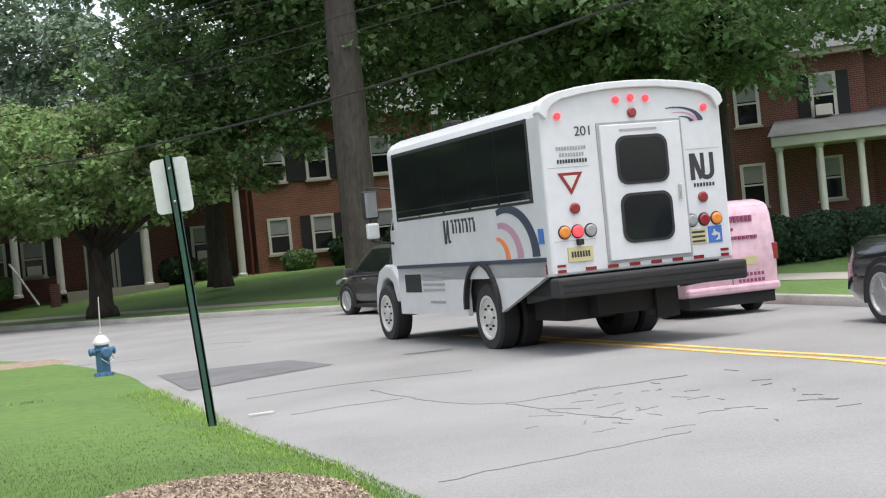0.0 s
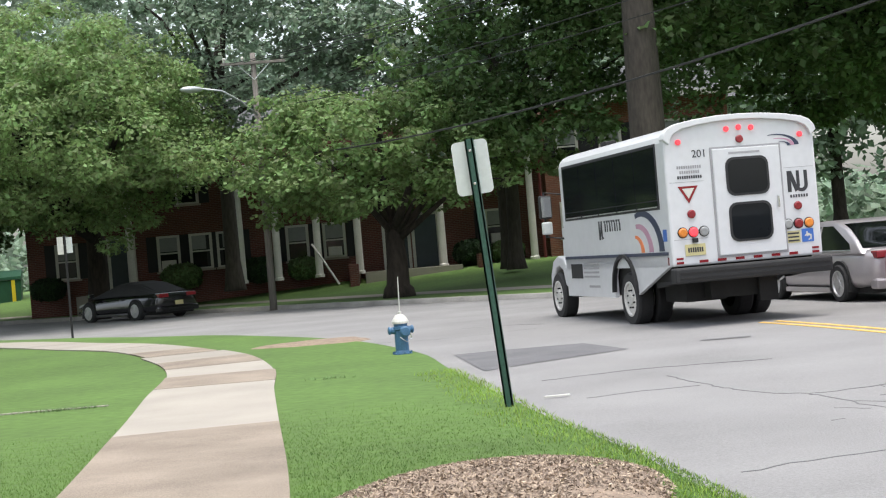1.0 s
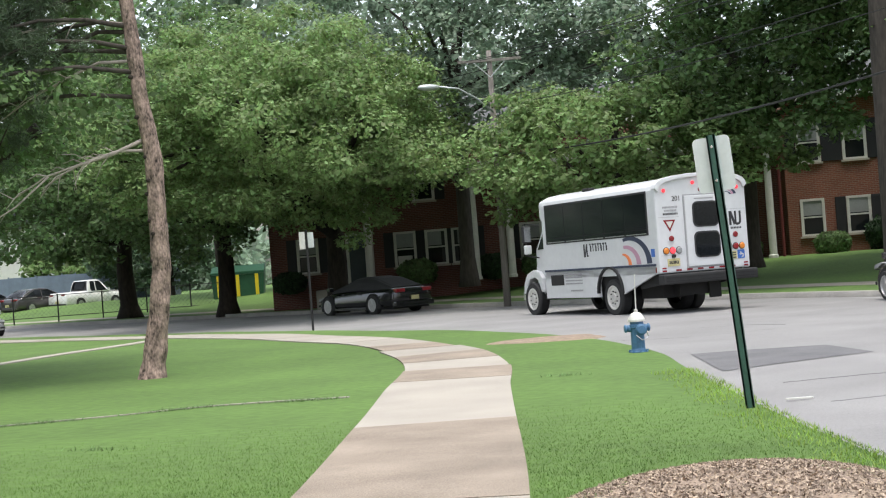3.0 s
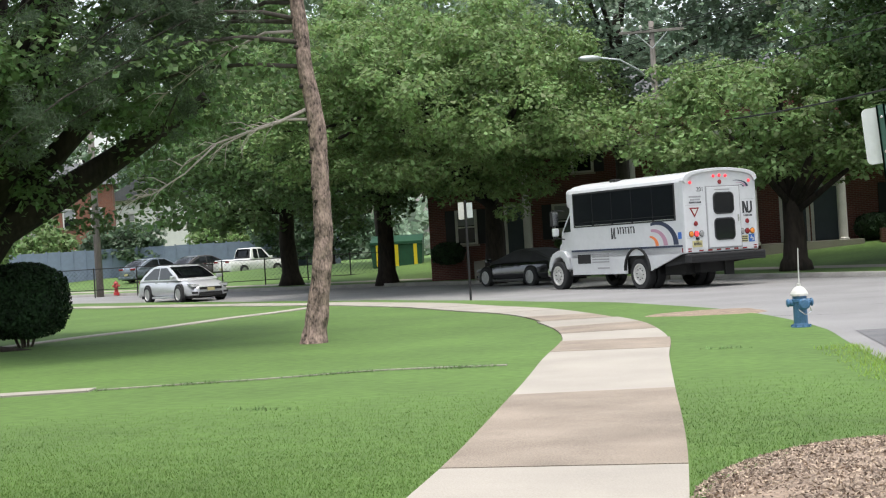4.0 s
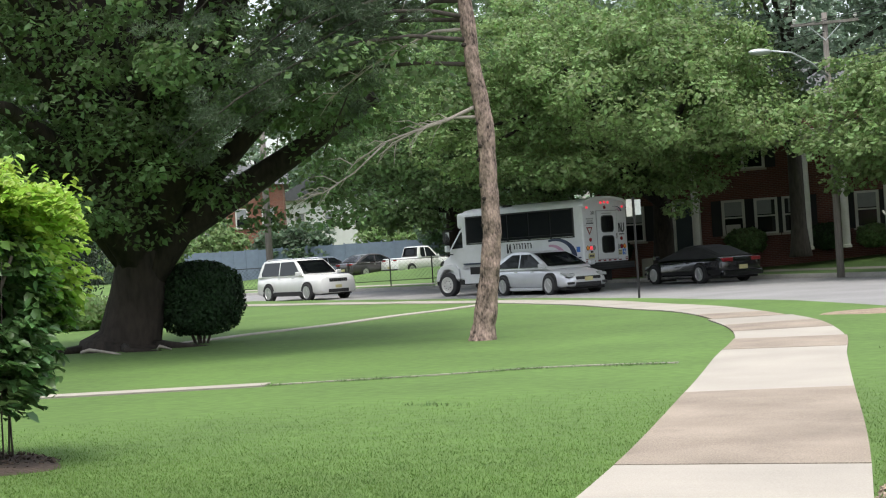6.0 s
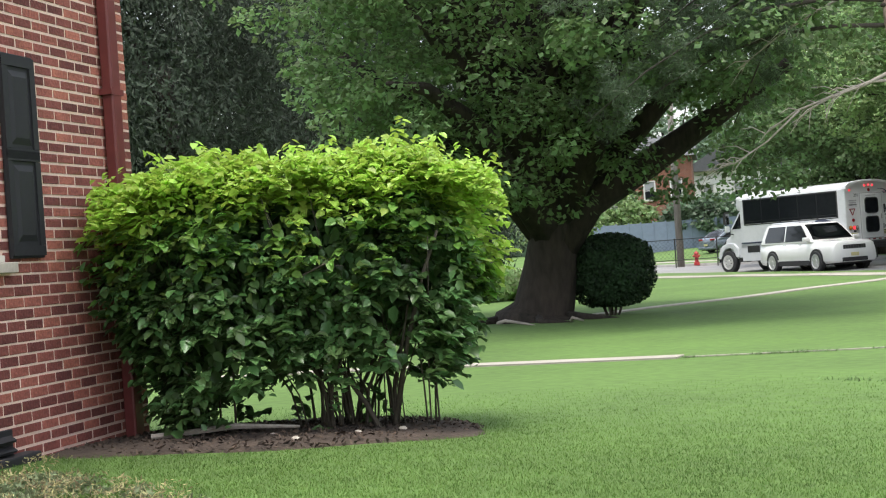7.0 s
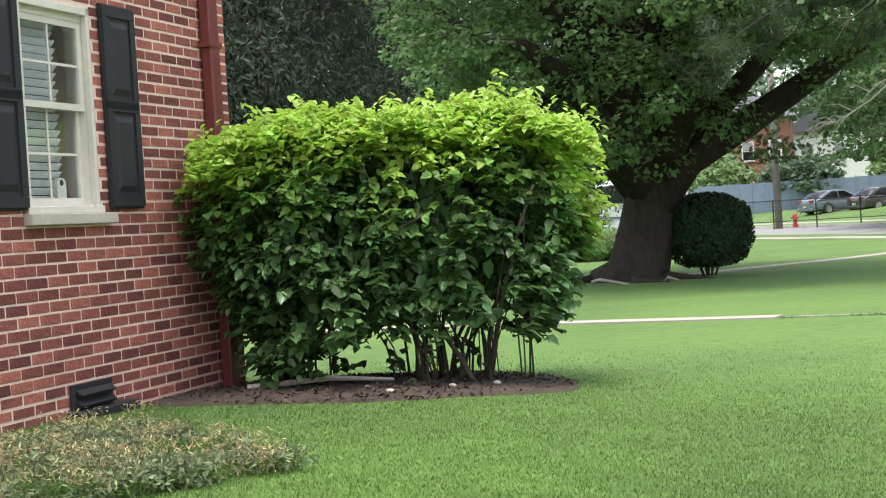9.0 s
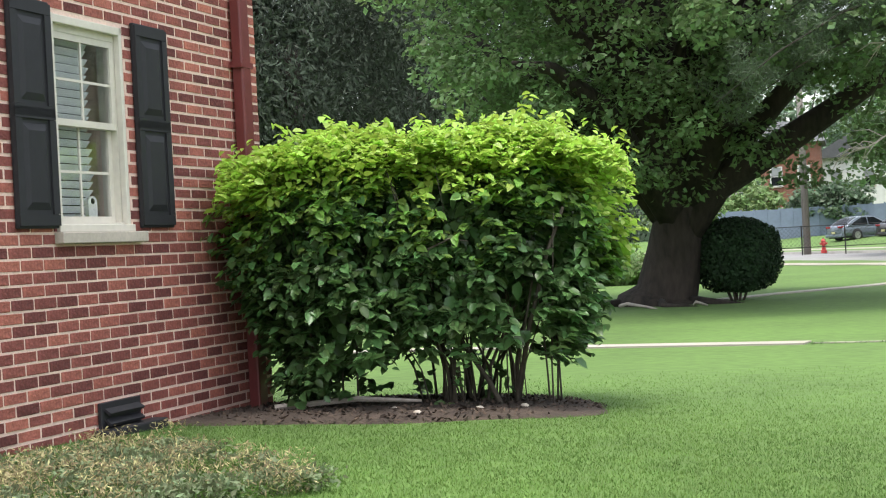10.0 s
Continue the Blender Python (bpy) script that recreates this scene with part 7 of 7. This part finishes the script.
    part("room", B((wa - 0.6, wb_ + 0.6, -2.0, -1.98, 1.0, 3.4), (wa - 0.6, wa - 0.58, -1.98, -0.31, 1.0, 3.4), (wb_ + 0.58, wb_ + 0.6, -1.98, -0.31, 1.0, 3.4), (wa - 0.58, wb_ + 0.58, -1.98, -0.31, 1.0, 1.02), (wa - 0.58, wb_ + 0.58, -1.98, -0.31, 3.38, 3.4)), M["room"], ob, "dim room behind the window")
    sensor = part("sensor", prism(rrect(a + 0.14, a + 0.235, 1.665, 1.82, 0.04), "y", -0.150, -0.118), M["siding"], win, "small white device on the sill")
    part("lens", disc(a + 0.19, -0.118, 1.79, 0.018, 0.006, "y"), M["under"], sensor)
    part("sill", B((wa - 0.10, wb_ + 0.04, -0.05, 0.06, wz0 - 0.068, wz0 - 0.002), bevel=0.006), M["stone"], ob, "pale stone sill")
    # shutters with raised panels
    for s0, s1 in ((1.215, 1.60), (2.50, 2.88)):
        z0, z1 = 1.62, 2.905
        sh = part("shutter", B((s0, s1, 0.004, 0.03, z0, z1), bevel=0.004), M["shutter"], ob, "black panelled shutter")
        for p0, p1 in ((z0 + 0.09, z0 + 0.60), (z0 + 0.70, z1 - 0.09)):
            part("stile", B((s0, s0 + 0.06, 0.0305, 0.042, p0 - 0.01, p1 + 0.01), (s1 - 0.06, s1, 0.0305, 0.042, p0 - 0.01, p1 + 0.01), (s0, s1, 0.0305, 0.042, p1 + 0.012, p1 + 0.075), (s0, s1, 0.0305, 0.042, p0 - 0.075, p0 - 0.012)), M["shutter"], sh)
            bm = bmesh.new()
            q = [(s0 + 0.075, s1 - 0.075, p0 + 0.015, p1 - 0.015, 0.031), (s0 + 0.11, s1 - 0.11, p0 + 0.055, p1 - 0.055, 0.044)]
            r0 = [bm.verts.new(v) for v in ((q[0][0], q[0][4], q[0][2]), (q[0][1], q[0][4], q[0][2]), (q[0][1], q[0][4], q[0][3]), (q[0][0], q[0][4], q[0][3]))]
            r1 = [bm.verts.new(v) for v in ((q[1][0], q[1][4], q[1][2]), (q[1][1], q[1][4], q[1][2]), (q[1][1], q[1][4], q[1][3]), (q[1][0], q[1][4], q[1][3]))]
            for k in range(4):
                bm.faces.new((r0[k], r0[(k + 1) % 4], r1[(k + 1) % 4], r1[k]))
            bm.faces.new(r1)
            bmesh.ops.recalc_face_normals(bm, faces=bm.faces[:])
            part("panel", bm, M["shutter"], sh)
    # downspout and vent
    part("downspout", B((0.135, 0.27, 0.012, 0.10, 0.20, 6.1), bevel=0.015), M["downspout"], ob, "dark red square downspout")
    for z in (1.1, 2.75, 4.4):
        part("pipe_strap", B((0.11, 0.295, 0.004, 0.104, z, z + 0.04)), M["downspout"], ob)
    vent = part("crawl_vent", B((1.74, 2.18, 0.004, 0.03, 0.36, 0.585), bevel=0.005), M["shutter"], ob, "black louvred crawl-space vent")
    for k in range(3):
        bm = B((1.77, 2.15, 0.0, 0.05, -0.008, 0.008))
        bmesh.ops.transform(bm, matrix=Matrix.Translation((0, 0.03, 0.42 + k * 0.062)) @ Matrix.Rotation(radians(-35), 4, "X"), verts=bm.verts)
        part("louvre", bm, M["shutter"], vent)
    part("vent_box", B((1.57, 2.24, 0.004, 0.12, 0.22, 0.43), bevel=0.012), M["shutter"], ob, "black plastic window well")
    # bricks
    rng = np.random.default_rng(5)
    ch, bl, gap = 0.0715, 0.2135, 0.0135
    shapes = []
    for k in range(4):
        ln = bl - gap
        bm = B((0, ln, -0.06, 0.0, 0, ch - gap), bevel=0.0035, seg=1)
        for v in bm.verts:
            v.co += Vector(rng.normal(size=3) * 0.0009)
        me = bpy.data.meshes.new("brick")
        bm.to_mesh(me)
        bm.free()
        me.materials.append(M["brick"])
        shapes.append(me)
    jv, jf = [], []
    count = 0
    box_f = [(0, 1, 2, 3), (0, 4, 5, 1), (1, 5, 6, 2), (2, 6, 7, 3), (3, 7, 4, 0)]
    for row in range(58):
        z = 0.10 + row * ch
        off = -0.14 - (bl / 2 if row % 2 else 0)
        for k in range(21):
            s0, s1 = off + k * bl, off + (k + 1) * bl - gap
            s0 = max(s0, -0.14)
            if s1 - s0 < 0.03 or s0 > 3.9:
                continue
            spans = [(s0, s1)]
            if z + ch - gap > wz0 - 0.07 and z < wz1:
                spans = [(max(s0, u), min(s1, w)) for u, w in ((-9, wa - 0.004), (wb_ + 0.004, 99))]
            for u, w in spans:
                if w - u < 0.025:
                    continue
                y = rng.normal() * 0.0011
                full = w - u > bl - gap - 0.004
                if full and 0.3 < u < 3.5 and 0.55 < z < 1.62 and count < 300:
                    br = new("brick", shapes[rng.integers(4)])
                    br.parent = wall
                    br.location = (u, y, z)
                    count += 1
                else:
                    o = len(jv)
                    e = 0.003
                    h = ch - gap
                    jv += [(u + e, y, z + e), (w - e, y, z + e), (w - e, y, z + h - e), (u + e, y, z + h - e), (u, y - 0.03, z), (w, y - 0.03, z), (w, y - 0.03, z + h), (u, y - 0.03, z + h)]
                    jf += [tuple(i + o for i in q) for q in box_f]
    bj = raw("brickwork", jv, jf, M["brick_joined"], wall)
    tagged(bj, kind="stuff")
    return ob


def build_far_woods():
    """A belt of woods that closes the view between the nearer trees."""
    rng = np.random.default_rng(99)
    n = 1500
    az = np.radians(rng.uniform(-32, 100, n))
    r = rng.uniform(150, 185, n)
    c = np.column_stack([-r * np.sin(az), r * np.cos(az), rng.uniform(0, 1, n) ** 1.3 * (10 + 5 * np.sin(az * 23) + 3 * np.sin(az * 57))])
    cs, ns = clump_leaves(rng, c, 2.6 * rng.uniform(0.7, 1.4, n), 34, 0.8)
    # haze over the far belt comes only from the pale leaf colour
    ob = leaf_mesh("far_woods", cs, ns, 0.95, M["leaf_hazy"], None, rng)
    tagged(ob, "distant woods in haze-pale green", "woods", kind="stuff")


PATCH = [(-4.1, 20.6), (-3.15, 17.6), (-2.54, 18.3), (-1.54, 19.27), (-2.29, 20.9), (-3.35, 20.8)]
TAR = [(-0.65, 19.70), (0.0, 19.80), (0.02, 19.98), (-0.63, 19.86)]
CRACKS = [[(-0.16, 9.31), (0.15, 9.51), (0.43, 9.63), (0.74, 9.82), (1.6, 10.3)], [(-0.88, 15.48), (-0.19, 13.76), (0.42, 13.09), (1.08, 13.37), (2.2, 13.9)], [(0.42, 13.09), (0.7, 12.41), (0.94, 11.85), (1.3, 11.2)], [(-1.54, 13.92), (-1.08, 14.18), (-0.5, 14.3)], [(-2.2, 15.9), (-1.2, 16.4), (0.2, 16.5)], [(-6.2, 24.6), (-4.9, 24.4), (-3.6, 25.2)], [(-5.6, 26.6), (-4.4, 26.9), (-3.5, 26.3)]]
build_walks()
build_road_marks()
build_mulch()
build_grass()
build_bush()
build_shrubs()
build_far_woods()
build_near_house()


# ---- what moves ----
def track(points, dt=1 / 15):
    """Rows of (t, x, y, heading, travelled) along timed plan points."""
    t = np.array([p[0] for p in points])
    xy = np.array([p[1:3] for p in points])
    d = np.gradient(xy, t, axis=0)
    ts = np.round(np.arange(0, 10.0001, dt), 5)
    out, gone, last = [], 0.0, None
    for q in ts:
        i = min(max(np.searchsorted(t, q, "right") - 1, 0), len(t) - 2)
        h = t[i + 1] - t[i]
        s = (q - t[i]) / h
        p = (2 * s ** 3 - 3 * s ** 2 + 1) * xy[i] + (s ** 3 - 2 * s ** 2 + s) * h * d[i] + (-2 * s ** 3 + 3 * s ** 2) * xy[i + 1] + (s ** 3 - s ** 2) * h * d[i + 1]
        v = ((6 * s ** 2 - 6 * s) * xy[i] + (3 * s ** 2 - 4 * s + 1) * h * d[i] + (-6 * s ** 2 + 6 * s) * xy[i + 1] + (3 * s ** 2 - 2 * s) * h * d[i + 1]) / h
        if last is not None:
            gone += np.linalg.norm(p - last)
        last = p
        out.append((q, p[0], p[1], math.degrees(math.atan2(-v[0], v[1])), gone))
    return out


def drive(ob, points, bias=None):
    """Follows the track; bias(t) turns the body off its path by some degrees."""
    rows = track(points)
    off = bias or (lambda t: 0.0)
    walk(ob, [(t, heading(x, y, az + off(t))) for t, x, y, az, _ in rows])
    for w, r in WHEELS[ob.name]:
        home = w.location.copy()
        walk(w, [(t, pose(*home, 0, math.degrees(g / r), 0)) for t, _, _, _, g in rows])


# seconds and the place of the rear axle
BUS = [(0, 1.59, 19.7), (0.5, 0.36, 22.4), (1.0, -0.79, 24.9), (1.5, -2.19, 27.8), (2.1, -4.17, 30.95), (3.5, -10.0, 37.3), (3.9, -12.1, 39.2), (4.5, -15.7, 41.5), (5.0, -18.65, 43.15), (6.5, -28.1, 46.0), (7.5, -36.4, 48.3), (8.0, -40.9, 49.6), (8.5, -46.2, 51.5), (9.0, -54.2, 54.9), (9.5, -63.0, 58.8), (10.0, -72.0, 62.8)]
SEDAN = [(0, -53.5, 55.9), (2.1, -43.6, 51.5), (3.5, -38.4, 49.0), (4.5, -34.0, 47.1), (5.0, -30.7, 45.9), (6.5, -22.4, 42.35), (7.5, -16.3, 37.8), (8.5, -10.3, 32.2), (10.0, -3.6, 22.5)]
WAGON = [(0, -75.5, 65.2), (3.0, -58.0, 58.0), (5.0, -49.6, 54.3), (6.5, -35.9, 47.4), (6.9, -33.1, 46.0), (7.5, -29.2, 43.4), (8.5, -22.1, 39.8), (10.0, -13.0, 33.0)]


def motions():
    drive(bus, BUS, lambda t: float(np.interp(t, (0, 1.5, 4.0, 6.5, 8.0), (-3.5, -1, 0, 4, 8))))
    drive(malibu, SEDAN, lambda t: -4.0)
    drive(jeep, WAGON, lambda t: 9.0)


motions()
